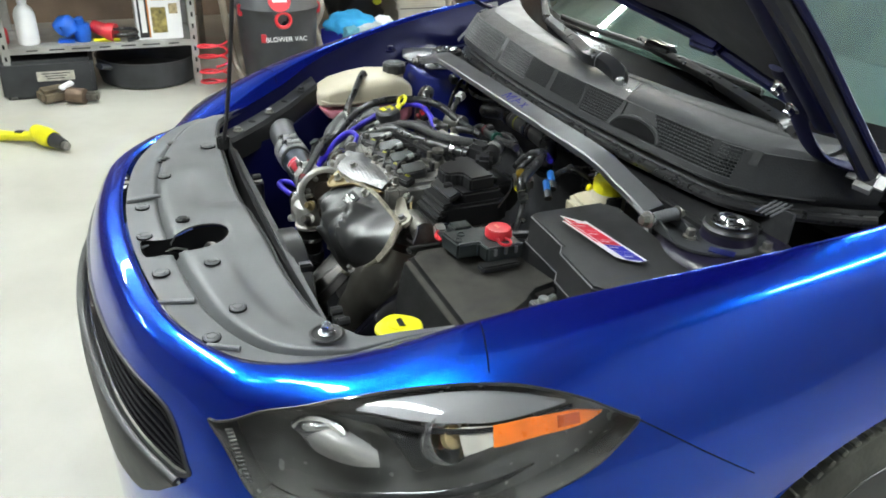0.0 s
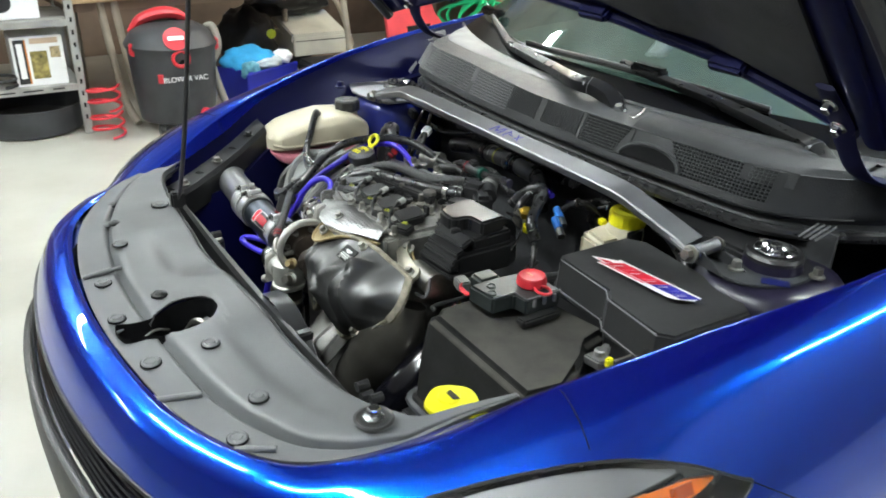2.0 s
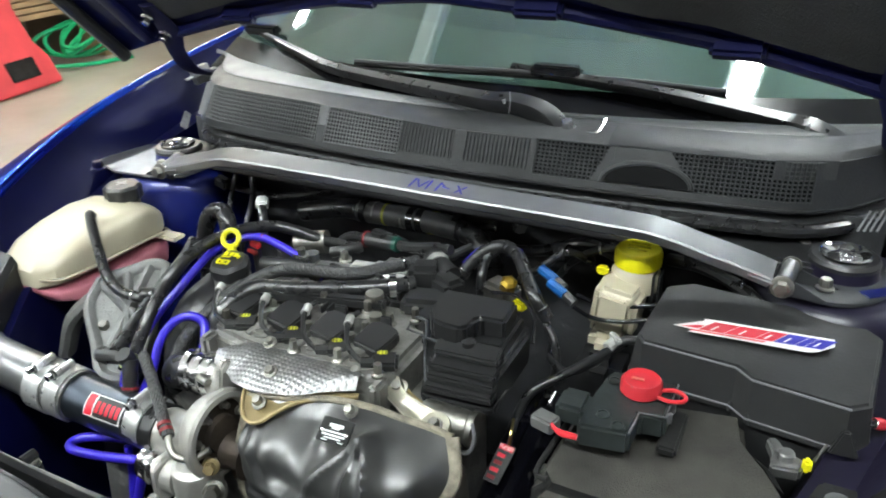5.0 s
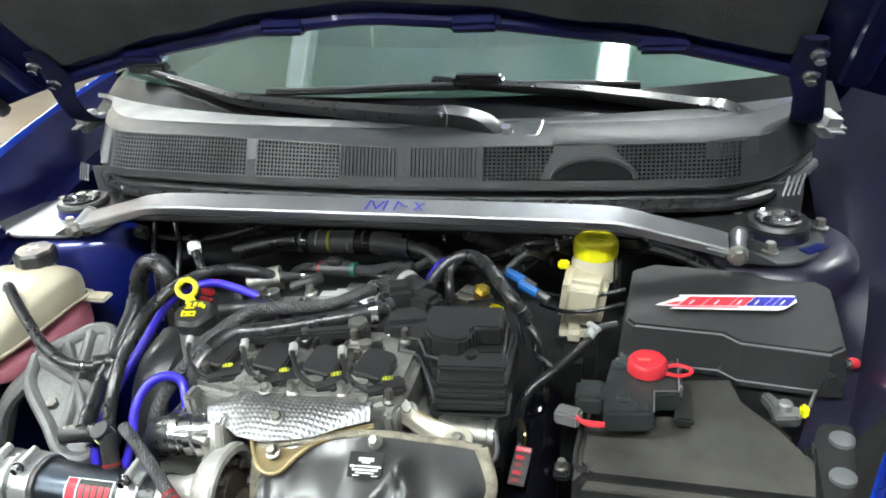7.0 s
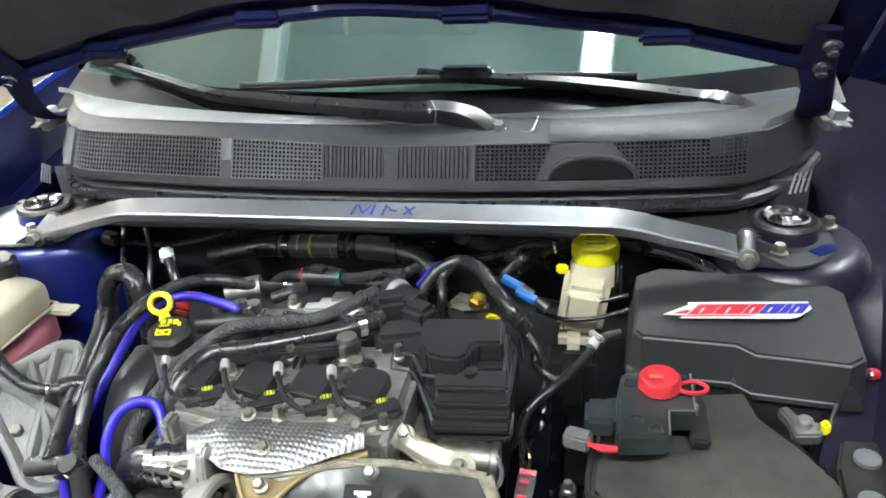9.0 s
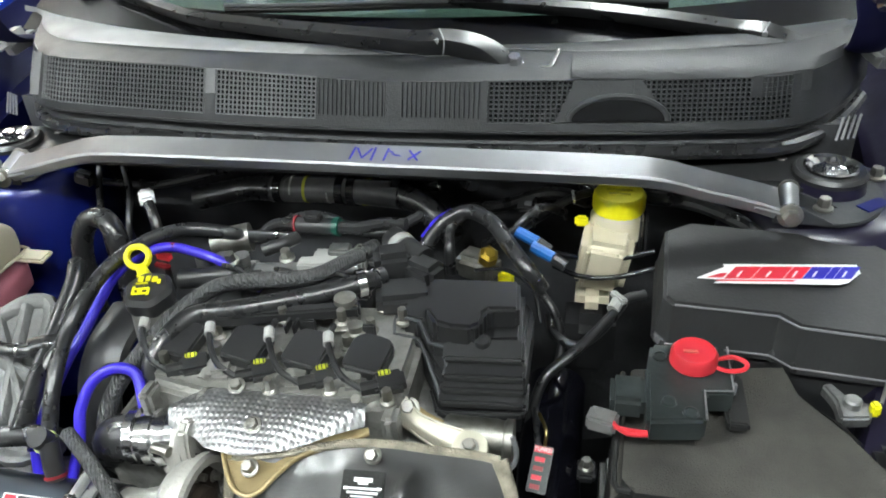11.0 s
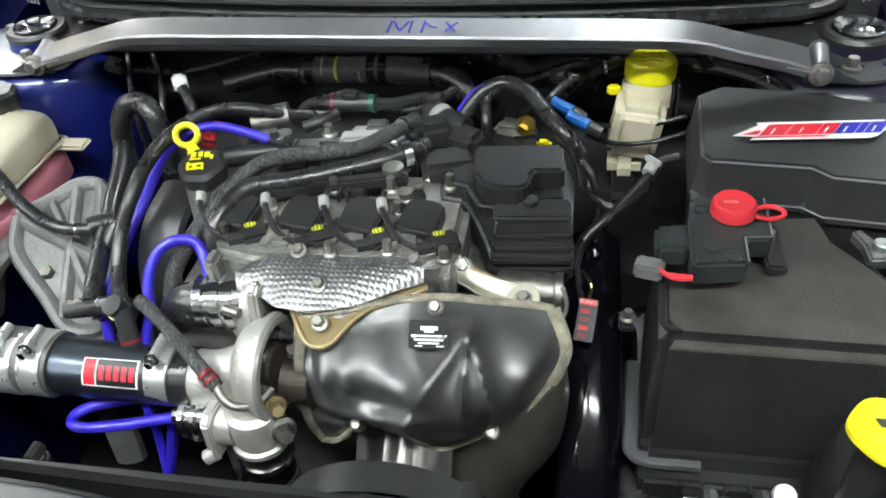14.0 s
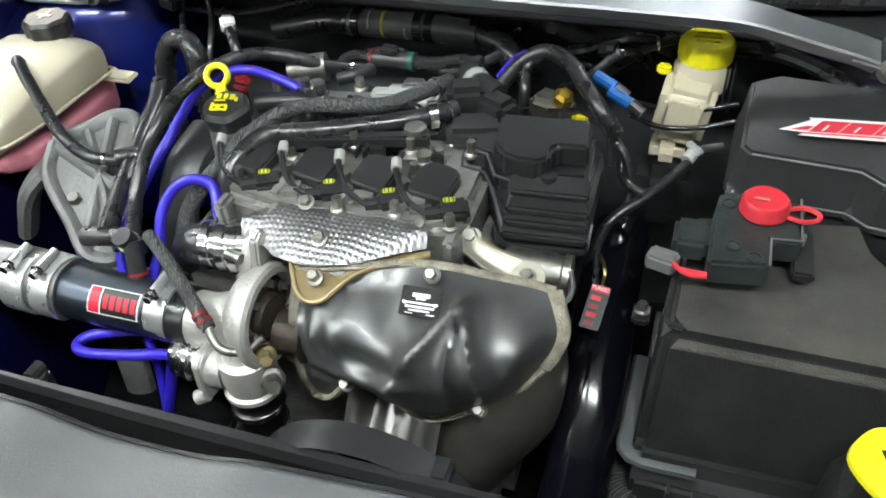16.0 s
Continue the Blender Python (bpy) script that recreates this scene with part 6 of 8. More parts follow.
part("edge", tube([(.090, -.280, .803), (.118, -.288, .800), (.145, -.304, .793), (.180, -.314, .786), (.205, -.322, .780)], .003, 6, 3), GOLD, sb_)
for p in (mid[2] + Vector((0, -.002, .002)), mid[-1] + Vector((0, -.002, .004))):
    part("strap_bolt", bolt(p, (0, -.4, 1), .0068, .008), STEEL, sb_)
can = thing("wastegate_canister", "zinc plated canister under the cam cover", "canister")
part("can", lathe([(.001, -.035), (.020, -.034), (.022, -.03), (.022, .022), (.0205, .026), (.0205, .030), (.023, .032), (.023, .04), (.001, .041)], 28, (.200, -.312, .775), (1, 0, 0)), STEEL, can)
part("nipple", tube([(.15, -.31, .775), (.17, -.312, .775)], .012, 12, 1), STEEL, can)
part("edge_band", tube([(.240, -.325, .795), (.245, -.330, .775), (.238, -.335, .757), (.21, -.335, .752)], .003, 6, 3), SATIN, can)
# exhaust outlet under the blanket
ex = thing("exhaust_downpipe", "bulged stainless exhaust downpipe", "exhaust pipe")
COLL = mat("heat_tinted_steel", (0.36, 0.34, 0.305), 0.31, 0.9, 0.25, 9, 0.04, 60, color2=(0.19, 0.175, 0.15), rvary=0.03)
DOWN = [(.196, -.352, .735), (.196, -.372, .690), (.186, -.388, .642), (.163, -.398, .595), (.135, -.402, .545), (.112, -.40, .49)]
part("collector", tube(DOWN, [.044, .057, .063, .057, .062, .054], 40, 8), COLL, ex, "heat-tinted steel collector")
bm = bmesh.new()
strip(bm, [[(.012 + .112 * w, -.425 - .075 * v + .006 * math.sin(7 * w + 2 * v), .655 - .070 * v - .018 * math.sin(math.pi * w) * (1 - v) + .006 * math.sin(17 * w)) for w in np.linspace(0, 1, 20)] for v in np.linspace(0, 1, 8)])
part("flap", solid(bm, .003), EXHAUST, ex, "bent heat shield flap")
part("lower_pipe", tube([(.12, -.40, .48), (.10, -.38, .38), (.08, -.30, .33)], .05, 20, 5), EXHAUST, ex)

# turbo compressor
IRON = mat("dark_stained_iron", (0.075, 0.058, 0.046), 0.55, 0.6, 0.4, 20, 0.4, 120, color2=(0.025, 0.022, 0.020))
tb = thing("turbocharger", "cast aluminium turbocharger with heat-stained turbine", "turbocharger")
VA = (1, -.06, .02)
VC0 = Vector((-.074, -.428, .750))
part("volute", lathe([(.028, -.034), (.034, -.031), (.043, -.026), (.049, -.019), (.0520, -.010), (.053, -.002), (.0595, .0), (.0605, .008), (.057, .0115), (.050, .012), (.047, .009), (.045, -.002), (.028, -.004)], 56, VC0, VA), TURBO_CAST, tb, "bright cast compressor scroll")
part("back_plate", lathe([(.046, -.002), (.043, .0), (.026, .002), (.024, .010), (.001, .011)], 40, VC0, VA), IRON, tb, "dark iron compressor back plate")
part("outlet_lug", prism([(-.016, -.030), (.016, -.030), (.020, .010), (.012, .036), (.0, .042), (-.012, .036), (-.018, .010)], .012, Matrix(((0, 0, 1, -.100), (1, 0, 0, -.380), (0, 1, 0, .785), (0, 0, 0, 1))), .003), TURBO_CAST, tb, "cast outlet flange")
part("inlet", tube([(-.172, -.430, .722), (-.14, -.429, .723), (-.100, -.424, .730)], [.033, .032, .036], 28, 3), TURBO_CAST, tb)
for k in range(7):
    a = k * 2 * math.pi / 7 + .3
    q = Vector(VA).to_track_quat("Z", "Y")
    part("plate_bolt", bolt(VC0 + q @ Vector((.038 * math.cos(a), .038 * math.sin(a), .001)), VA, .0045, .008), STEEL, tb)
part("centre", lathe([(.026, 0), (.022, .012), (.022, .03), (.03, .034)], 24, (-.062, -.425, .722), (1, 0, 0)), IRON, tb, "heat-stained centre housing")
part("outlet", tube([(-.108, -.372, .745), (-.116, -.364, .768), (-.118, -.360, .790)], [.026, .029, .031], 20, 4), TURBO_CAST, tb)
part("outlet_flange", lathe([(.034, -.006), (.036, 0), (.034, .006)], 28, (-.108, -.362, .776), (1, 0, 0)), TURBO_CAST, tb)
part("turbine", lathe([(.02, -.008), (.030, -.004), (.032, .012), (.028, .02), (.02, .022)], 28, (-.052, -.405, .695), (1, 0, 0)), RUST, tb, "brown turbine housing")
dv = part("diverter_valve", lathe([(.024, .026), (.031, .020), (.032, -.010), (.030, -.024), (.034, -.027), (.034, -.033), (.026, -.035)], 32, (-.092, -.460, .694), (0, 0, 1)), TURBO_CAST, tb, "cast diverter valve")
part("flange_plate", prism([(-.022, -.032), (.022, -.032), (.026, -.010), (.024, .024), (.012, .034), (-.012, .034), (-.024, .024), (-.026, -.010)], .012, pose(-.140, -.466, .688, 90, 0, 80), .002), TURBO_CAST, dv)
part("valve_cap", lathe([(.026, 0), (.026, .006), (.022, .008), (.022, .013), (.027, .015), (.027, .020), (.021, .022), (.021, .027), (.025, .029), (.024, .036), (.012, .038), (.010, .048)], 32, (-.140, -.464, .692), (-1, 0, .05)), CHROME, dv, "machined valve cap")
part("body_arm", tube([(-.140, -.465, .690), (-.115, -.463, .690)], .026, 20, 1), TURBO_CAST, dv)
part("lug", tube([(-.148, -.492, .658), (-.136, -.488, .664)], .009, 12, 1), TURBO_CAST, dv)
part("elbow", tube([(-.090, -.462, .655), (-.092, -.462, .62), (-.094, -.460, .55)], .029, 20, 4), EXHAUST, dv)
part("plug_bolt", bolt((-.058, -.468, .692), (.5, -.75, .4), .010, .018), STEEL, dv)
part("plug_bolt", bolt((-.062, -.462, .724), (.5, -.75, .4), .008, .014), GOLD, dv)
# lower clamp with lever
lc = thing("pipe_clamp", "bright steel band clamp on the charge pipe", "clamp")
part("band", lathe([(.031, 0), (.033, .004), (.031, .009)], 28, (-.092, -.462, .628), (0, 0, 1)), CHROME, lc)
part("lever", prism([(-.02, -.008), (.02, -.012), (.024, .006), (0, .012), (-.018, .008)], .006, pose(-.128, -.495, .592, 40, 0, 40), .002), CHROME, lc)
part("strut", tube([(-.108, -.485, .632), (-.115, -.492, .61), (-.118, -.495, .592)], .005, 8, 3), CHROME, lc)
part("screw", bolt((-.146, -.505, .585), (-.4, -.7, .4), .005, .012), STEEL, lc)
part("charge_pipe", tube([(-.092, -.462, .60), (-.10, -.46, .50), (-.11, -.45, .40)], .031, 18, 3), RUBBER, lc)

# left intake pipe
ip = thing("intake_pipe", "gunmetal grey aluminium intake pipe with steel clamps", "intake pipe")
IP = [(-.545, -.420, .735), (-.47, -.424, .732), (-.395, -.428, .728), (-.284, -.430, .722), (-.205, -.430, .722), (-.165, -.430, .722)]
GUN = mat("gunmetal_coated_pipe", (0.085, 0.10, 0.125), 0.3, 0.9, 0.08, 6, rvary=0.03)
part("pipe", tube(IP[2:], .034, 28, 8), GUN, ip)
part("far_elbow", tube([(-.60, -.36, .70), (-.575, -.405, .725), (-.52, -.422, .733), (-.40, -.428, .728)], .034, 24, 6), mat("grey_coated_elbow", (.24, .24, .245), .33, .8, .1, 8), ip, "grey elbow")
part("coupler", tube([(-.412, -.428, .729), (-.335, -.429, .725)], .038, 28, 1), mat("grey_coupler", (.13, .13, .13), .4, .4, .1, 8), ip, "grey coupler sleeve")
for x, w in ((-.394, .034), (-.354, .028), (-.200, .026)):
    cl = part("clamp", tube([(x - w / 2, -.4285, .7265), (x + w / 2, -.4295, .7255)], .0398 if x < -.3 else .0365, 32, 1), CLAMP, ip, "polished worm drive clamp")
    part("clamp_screw", tube([(x, -.447, .768), (x, -.415, .770)], .006, 10, 1), CLAMP, cl)
    part("clamp_head", bolt((x, -.448, .768), (0, -1, 0), .006, .008), CHROME, cl)
part("coupler", tube([(-.22, -.430, .722), (-.165, -.430, .722)], .0352, 28, 1), RUBBER, ip)
lab = bmesh.new()
axis_y, axis_z = -.430, .7215


def wrap(x, a, r=.0344):
    return Vector((x, axis_y - r * math.sin(a), axis_z + r * math.cos(a)))


def decal(x0, x1, a0, a1, material, name, label, parent, r):
    bm = bmesh.new()
    strip(bm, [[wrap(x, a, r) for x in np.linspace(x0, x1, 3)] for a in np.linspace(a0, a1, 8)])
    return part(name, bm, material, parent, label)


lb = decal(-.290, -.222, .30, 1.25, WHITE, "label", "red, white and black maker label", ip, .0346)
decal(-.288, -.274, .34, 1.21, RED_PRINT, "label_panel", "", lb, .0349)
decal(-.272, -.224, .34, 1.21, BLACK, "label_panel", "", lb, .0349)
for k in range(5):
    decal(-.269 + .0092 * k, -.263 + .0092 * k, .55, 1.02, RED_PRINT, "label_bar", "", lb, .0352)
# fittings on the pipe
part("port", tube([(-.248, -.412, .75), (-.252, -.402, .775), (-.255, -.395, .79)], .011, 12, 3), BLACK, ip)
part("port_collar", tube([(-.2485, -.411, .752), (-.2492, -.4095, .755)], .0122, 12, 1), DARK_RED, ip)
t = thing("hose_tee", "black plastic hose tee with yellow tie", "connector")
part("run", tube([(-.345, -.375, .762), (-.30, -.372, .768), (-.262, -.378, .775)], .0125, 12, 3), RUBBER, t)
part("leg", tube([(-.258, -.385, .768), (-.262, -.40, .80)], .012, 12, 1), BLACK, t)
part("yellow_tie", tube([(-.262, -.392, .783), (-.262, -.394, .787)], .0135, 10, 1), mat("pale_tie", (.5, .55, .2), .5), t)
# upper chrome charge pipe
cp = thing("throttle_pipe", "bright polished charge pipe with clamps", "pipe")
part("pipe", tube([(-.172, -.364, .776), (-.14, -.362, .779), (-.090, -.358, .783)], .029, 28, 4), CHROME, cp)
part("feed", tube([(-.168, -.364, .776), (-.196, -.361, .768), (-.212, -.350, .745), (-.216, -.335, .71)], .026, 18, 5), RUBBER, cp, "black rubber feed hose")
for x in (-.166, -.146, -.130, -.104):
    part("clamp", tube([(x - .005, -.3630, .7775), (x + .005, -.3622, .7785)], .0318, 28, 1), CHROME, cp, "polished clamp")
part("bolt_boss", tube([(-.13, -.392, .796), (-.11, -.397, .796)], .006, 10, 1), STEEL, cp)
# lower right black tube with tag
bt = thing("charge_tube", "gloss black charge tube", "intake pipe")
part("tube", tube([(.275, -.14, .70), (.275, -.235, .69), (.278, -.33, .655), (.280, -.41, .60), (.272, -.47, .53), (.25, -.50, .44)], .037, 28, 8), mat("deep_black_coating", (0.003, 0.003, 0.005), 0.13, 0, 0.05, 5, spec=0.4, rvary=0.02), bt)
lg = part("bracket_tab", box((.318, -.275, .70), (.02, .03, .012), .003), BLACK, bt)
part("tab_bolt", bolt((.318, -.275, .705), (0, 0, 1), .006, .01), STEEL, lg)
tag = thing("key_tag", "red and black maker tag on a small chain", "tag")
rt = turn(30, 0, -8)
ct = Vector((.268, -.305, .728))
part("plate", box(ct, (.022, .052, .003), .001, rt), BLACK, tag)
part("top_band", box(ct + rt @ Vector((0, .021, .0018)), (.020, .007, .001), 0, rt), RED_PRINT, tag)
for k in range(4):
    part("letter_bar", box(ct + rt @ Vector((-.002, .010 - .010 * k, .0018)), (.011, .0052, .001), 0, rt), DARK_RED if k % 2 else RED_PRINT, tag)
lettering("TUNED", .0062, Matrix.Translation(ct + rt @ Vector((0, .021, .0026))) @ rt.to_4x4(), WHITE, tag, "white printed word")
part("chain", tube([ct + rt @ Vector((0, .027, 0)), ct + rt @ Vector((0, .04, .012)), Vector((.262, -.245, .752))], .002, 6, 4), mat("brass_chain", (.5, .4, .15), .35, 1), tag)
# fan shroud and its parts
fs = thing("fan_shroud", "black radiator fan shroud", "fan shroud")
bm = bmesh.new()
rows = []
for r, y in ((.132, -.56), (.132, -.525), (.122, -.52), (.116, -.55)):
    rows.append([(.075 + r * math.cos(a), y, .60 + r * math.sin(a)) for a in [math.pi * k / 30 for k in range(31)]])
strip(bm, rows)
part("ring", bm, BLACK, fs)
part("clip", box((.15, -.535, .695), (.04, .03, .024), .004), BLACK, fs)
part("frame", box((0, -.563, .52), (1.0, .02, .40), .005), BLACK, fs)
for k in range(7):
    a = math.pi * (k + .5) / 7
    part("blade", box((.075 + .06 * math.cos(a), -.545, .60 + .06 * math.sin(a)), (.09, .008, .04), .004, turn(0, -math.degrees(a), 0)), BLACK, fs)
for x, z in ((.385, .73), (.40, .72), (-.32, .70), (.43, .735)):
    part("frame_boss", tube([(x, -.545, z), (x, -.525, z)], .008, 8, 1), BLACK, fs)
sn = thing("bay_sensor", "hex-headed sensor on a black bracket", "sensor")
part("stem", tube([(-.330, -.531, .60), (-.330, -.531, .68)], .015, 12, 1), BLACK, sn)
part("head", lathe([(.013, 0), (.013, .008), (.009, .010), (.001, .010)], 6, (-.330, -.531, .678)), STEEL, sn)
part("arm", box((-.355, -.53, .655), (.06, .012, .008), .003), BLACK, sn)
part("base", box((-.33, -.54, .45), (.03, .04, .32), .005), BLACK, sn)
lm = thing("wiring_loom", "corrugated black wiring conduit", "cable")
part("conduit", tube([(.312, -.25, .56), (.302, -.335, .570), (.318, -.410, .572), (.350, -.448, .575), (.400, -.452, .580), (.445, -.455, .578), (.48, -.475, .56), (.51, -.51, .50)], .0165, 14, 26, ribs=.06), BLACK_SOFT, lm)

# ---- battery side ----
brk = thing("brake_reservoir", "translucent brake fluid reservoir with yellow cap", "reservoir")
part("body", prism([(-.034, -.045), (.030, -.045), (.036, .0), (.030, .035), (-.030, .035), (-.036, -.01)], .082, Matrix.Translation((.322, .020, .768)) @ pose(0, 0, 0, 6, 8, 0), .012, seg=3), NATURAL, brk)
part("shoulder", lathe([(.036, -.02), (.036, .006), (.030, .016), (.030, .022)], 28, (.341, .040, .846)), NATURAL, brk)
part("lower_tank", box((.314, -.004, .752), (.046, .06, .04), .014), NATURAL, brk)
for k in range(3):
    part("moulded_rib", box((.300 + .020 * k, -.026, .805), (.0035, .006, .062), .0015, turn(6, 8, 0)), NATURAL, brk)
part("foot", box((.314, -.01, .69), (.07, .09, .10), .02), BLACK, brk)
cap = part("cap", lathe([(.033, .0), (.0345, .003), (.0345, .022), (.031, .027), (.012, .0285), (.001, .0285)], 72, (.342, .043, .861), lobes=24, depth=.015), YELLOW, brk, "ribbed yellow cap")
for k in range(3):
    part("moulded_print", box((.342, .032 + .011 * k, .8897), (.034 - .006 * abs(k - 1), .0035, .0012), 0), mat("yellow_shadow_print", (.45, .40, .01), .5), cap)
part("side_clip", box((.294, .028, .848), (.018, .012, .014), .003), YELLOW, brk, "yellow locking clip")
for x in (.372, .380):
    part("rear_rib", box((x, .03, .83), (.003, .03, .06), .001), BLACK, brk)

fb = thing("fuse_box", "black plastic fuse box lid with maker decal", "fuse box")
TOPF = [(.398, -.020, .871), (.430, .004, .870), (.640, .004, .859), (.672, -.02, .855), (.662, -.172, .852), (.640, -.190, .852), (.535, -.186, .858), (.515, -.170, .860), (.400, -.170, .866), (.390, -.158, .867)]


def frustum(top, drop, grow, grow2=None):
    c = Vector((sum(p[0] for p in top) / len(top), sum(p[1] for p in top) / len(top), 0))
    rows = []
    for d, g in drop:
        rows.append([(c.x + (p[0] - c.x) * g, c.y + (p[1] - c.y) * g, p[2] - d) for p in top])
    bm = bmesh.new()
    strip(bm, rows, True, True)
    es = [e for e in bm.edges]
    bmesh.ops.recalc_face_normals(bm, faces=bm.faces)
    bmesh.ops.bevel(bm, geom=[e for e in bm.edges if abs(e.verts[0].co.z - e.verts[1].co.z) < .02 and len(e.link_faces) == 2 and e.calc_face_angle(0) > .4], offset=.004, segments=2, affect="EDGES")
    return bm


FUSE = mat("matt_black_lid", (0.028, 0.028, 0.029), 0.5, 0, 0.15, 9, 0.08, 260)
part("lid", frustum(TOPF, ((.0, .985), (.052, 1.03), (.056, 1.05), (.066, 1.05)), 0), FUSE, fb, smooth=28)
part("base", frustum([(x, y, .80) for x, y, z in TOPF], ((0, .97), (.16, .93)), 0), BLACK, fb)
part("front_tab", prism([(-.016, 0), (.016, 0), (.004, .030), (-.004, .030)], .008, pose(.640, -.203, .800, 78, 0, 4), .002), BLACK, fb, "moulded latch tab")
part("rear_hump", box((.50, .0, .845), (.10, .03, .03), .010), BLACK, fb)
# thin pale tubes paint wear and highlight along the lid's creases
for d, g in ((.0015, 1.0), (.0545, 1.05)):
    edge_ = [(.533 + (x - .533) * g, -.098 + (y + .098) * g, z - d) for x, y, z in ((.404, -.170, .8655), (.513, -.170, .860), (.533, -.185, .858), (.640, -.189, .852))]
    part("worn_edge_highlight", tube(edge_, .0013, 6, 1), SATIN, fb, "pale worn moulded edge with its highlight painted on")
# decal: slanted outlined shape with red and blue blocks, not lettered


def on_lid(a, b, h):
    x, y = .430 + .174 * a + .014 * b, -.138 + .029 * a + .043 * b
    z = .871 - .040 * (x - .40) + h + .0000
    return Vector((x, y, z))


def decal_poly(pts, h, material, name, label=""):
    bm = bmesh.new()
    bm.faces.new([bm.verts.new(on_lid(a, b, h)) for a, b in pts])
    return part(name, bm, material, fb, label, smooth=0)


decal_poly([(-.03, .30), (.12, .86), (.10, 1.0), (.22, 1.0), (.98, .98), (1.02, .55), (.95, .08), (.9, -.02), (.1, .05), (.13, .22)], .0022, WHITE, "decal", "white outlined slanted maker decal in red and blue")
BLOCKS = [(.15, .17), (.325, .20), (.53, .115), (.65, .135), (.79, .055), (.85, .115)]
for k, (a, w) in enumerate(BLOCKS):
    decal_poly([(a, .24), (a + .045, .84), (a + .045 + w, .84), (a + w, .24)], .0030, RED_PRINT if k < 3 else BLUE_PRINT, "decal_block")
    if w > .06:
        decal_poly([(a + w * .42, .30), (a + w * .42 + .018, .60), (a + w * .42 + .034, .60), (a + w * .42 + .016, .30)], .0036, WHITE, "decal_slit")
decal_poly([(.03, .30), (.12, .52), (.16, .52), (.14, .30)], .0030, RED_PRINT, "decal_block")
decal_poly([(.10, .13), (.60, .11), (.61, .18), (.12, .20)], .0030, RED_PRINT, "decal_block")

bt_ = thing("battery", "battery in a worn black fabric cover", "battery")
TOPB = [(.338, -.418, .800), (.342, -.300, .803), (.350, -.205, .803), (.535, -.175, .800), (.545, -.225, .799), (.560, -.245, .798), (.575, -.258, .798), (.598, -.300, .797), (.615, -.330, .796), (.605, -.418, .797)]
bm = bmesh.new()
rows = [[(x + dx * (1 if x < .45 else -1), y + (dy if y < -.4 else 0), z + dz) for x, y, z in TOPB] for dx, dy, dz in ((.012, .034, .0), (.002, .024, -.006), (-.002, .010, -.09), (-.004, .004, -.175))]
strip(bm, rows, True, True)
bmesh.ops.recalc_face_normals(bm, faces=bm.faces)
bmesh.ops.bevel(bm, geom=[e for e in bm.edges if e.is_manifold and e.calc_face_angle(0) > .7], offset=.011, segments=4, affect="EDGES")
# upward faces get the paler felt, all others the darker one
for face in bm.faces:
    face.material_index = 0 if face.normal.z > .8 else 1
part("cover", bm, [FELT, FELT_SIDE], bt_, "worn black fabric battery cover, paler on its upward faces", smooth=60)
part("case", box((.465, -.31, .56), (.26, .22, .18), .008), BLACK, bt_)
part("tray_edge", tube([(.328, -.30, .655), (.326, -.38, .635), (.332, -.416, .628), (.40, -.420, .628)], .010, 8, 4, flat=.6), GREY_BLACK, bt_)
part("seam_edge", tube([(.352, -.225, .806), (.346, -.31, .806), (.343, -.38, .8055), (.358, -.388, .806)], .0035, 6, 3), BLACK_SOFT, bt_)
tr = thing("battery_tray", "black plastic battery tray with small printed label", "tray")
part("rail", box((.47, -.425, .600), (.27, .03, .035), .005), BLACK, tr)
for k in range(9):
    part("rail_rib", box((.375 + .026 * k, -.441, .606), (.004, .012, .026), .001), BLACK, tr)
part("label", box((.392, -.4465, .592), (.016, .002, .012), 0, turn(-25, 0, 0)), WHITE, tr, "small printed label")
part("boss", lathe([(.012, 0), (.012, .012), (.008, .014)], 16, (.485, -.444, .618), (0, -.5, .85)), WHITE, tr)
part("base", box((.46, -.36, .44), (.28, .22, .08), .01), BLACK, tr)
neg = thing("battery_clamp", "grey lead battery clamp with yellow tab", "battery clamp")
part("clamp", prism([(-.018, -.014), (.014, -.016), (.022, .004), (.004, .018), (-.004, .040), (-.016, .038), (-.012, .012)], .016, Matrix.Translation((.584, -.243, .786)) @ pose(0, 0, 0, 0, 0, 12), .003), CAST, neg)
part("post", lathe([(.009, 0), (.009, .02), (.007, .022)], 16, (.584, -.24, .79)), CAST, neg)
part("yellow_tab", box((.606, -.242, .802), (.010, .013, .016), .003), YELLOW, neg)
part("pin", tube([(.612, -.238, .806), (.622, -.215, .815)], .002, 6, 1), STEEL, neg)
TERM = mat("satin_black_terminal", (0.028, 0.034, 0.034), 0.36, 0, 0.25, 30, 0.1, 160)
tm = thing("battery_terminal", "black fused battery terminal block with red cap", "terminal")
part("block", prism([(.371, -.334), (.372, -.262), (.378, -.215), (.457, -.212), (.458, -.283), (.429, -.286), (.428, -.326)], .030, Matrix.Translation((0, 0, .815)), .004), TERM, tm)
part("block_lip", tube([(.457, -.214, .8455), (.457, -.282, .8455), (.4285, -.285, .8455), (.4275, -.325, .8455)], .0012, 6, 1), SATIN, tm, "thin pale edge line")
part("side_box", box((.354, -.288, .832), (.035, .042, .026), .005), TERM, tm)
part("side_box", box((.330, -.318, .824), (.030, .022, .018), .003, turn(0, 0, -15)), MOUNT, tm, "dark grey plug")
part("ledge", box((.464, -.262, .812), (.022, .075, .012), .003), BLACK_SOFT, tm)
for x, y in ((.387, -.238), (.393, -.305), (.413, -.318)):
    part("dimple", lathe([(.008, 0), (.008, .0015), (.0065, .002), (.006, .0005), (.001, .0005)], 20, (x, y, .845)), TERM, tm)
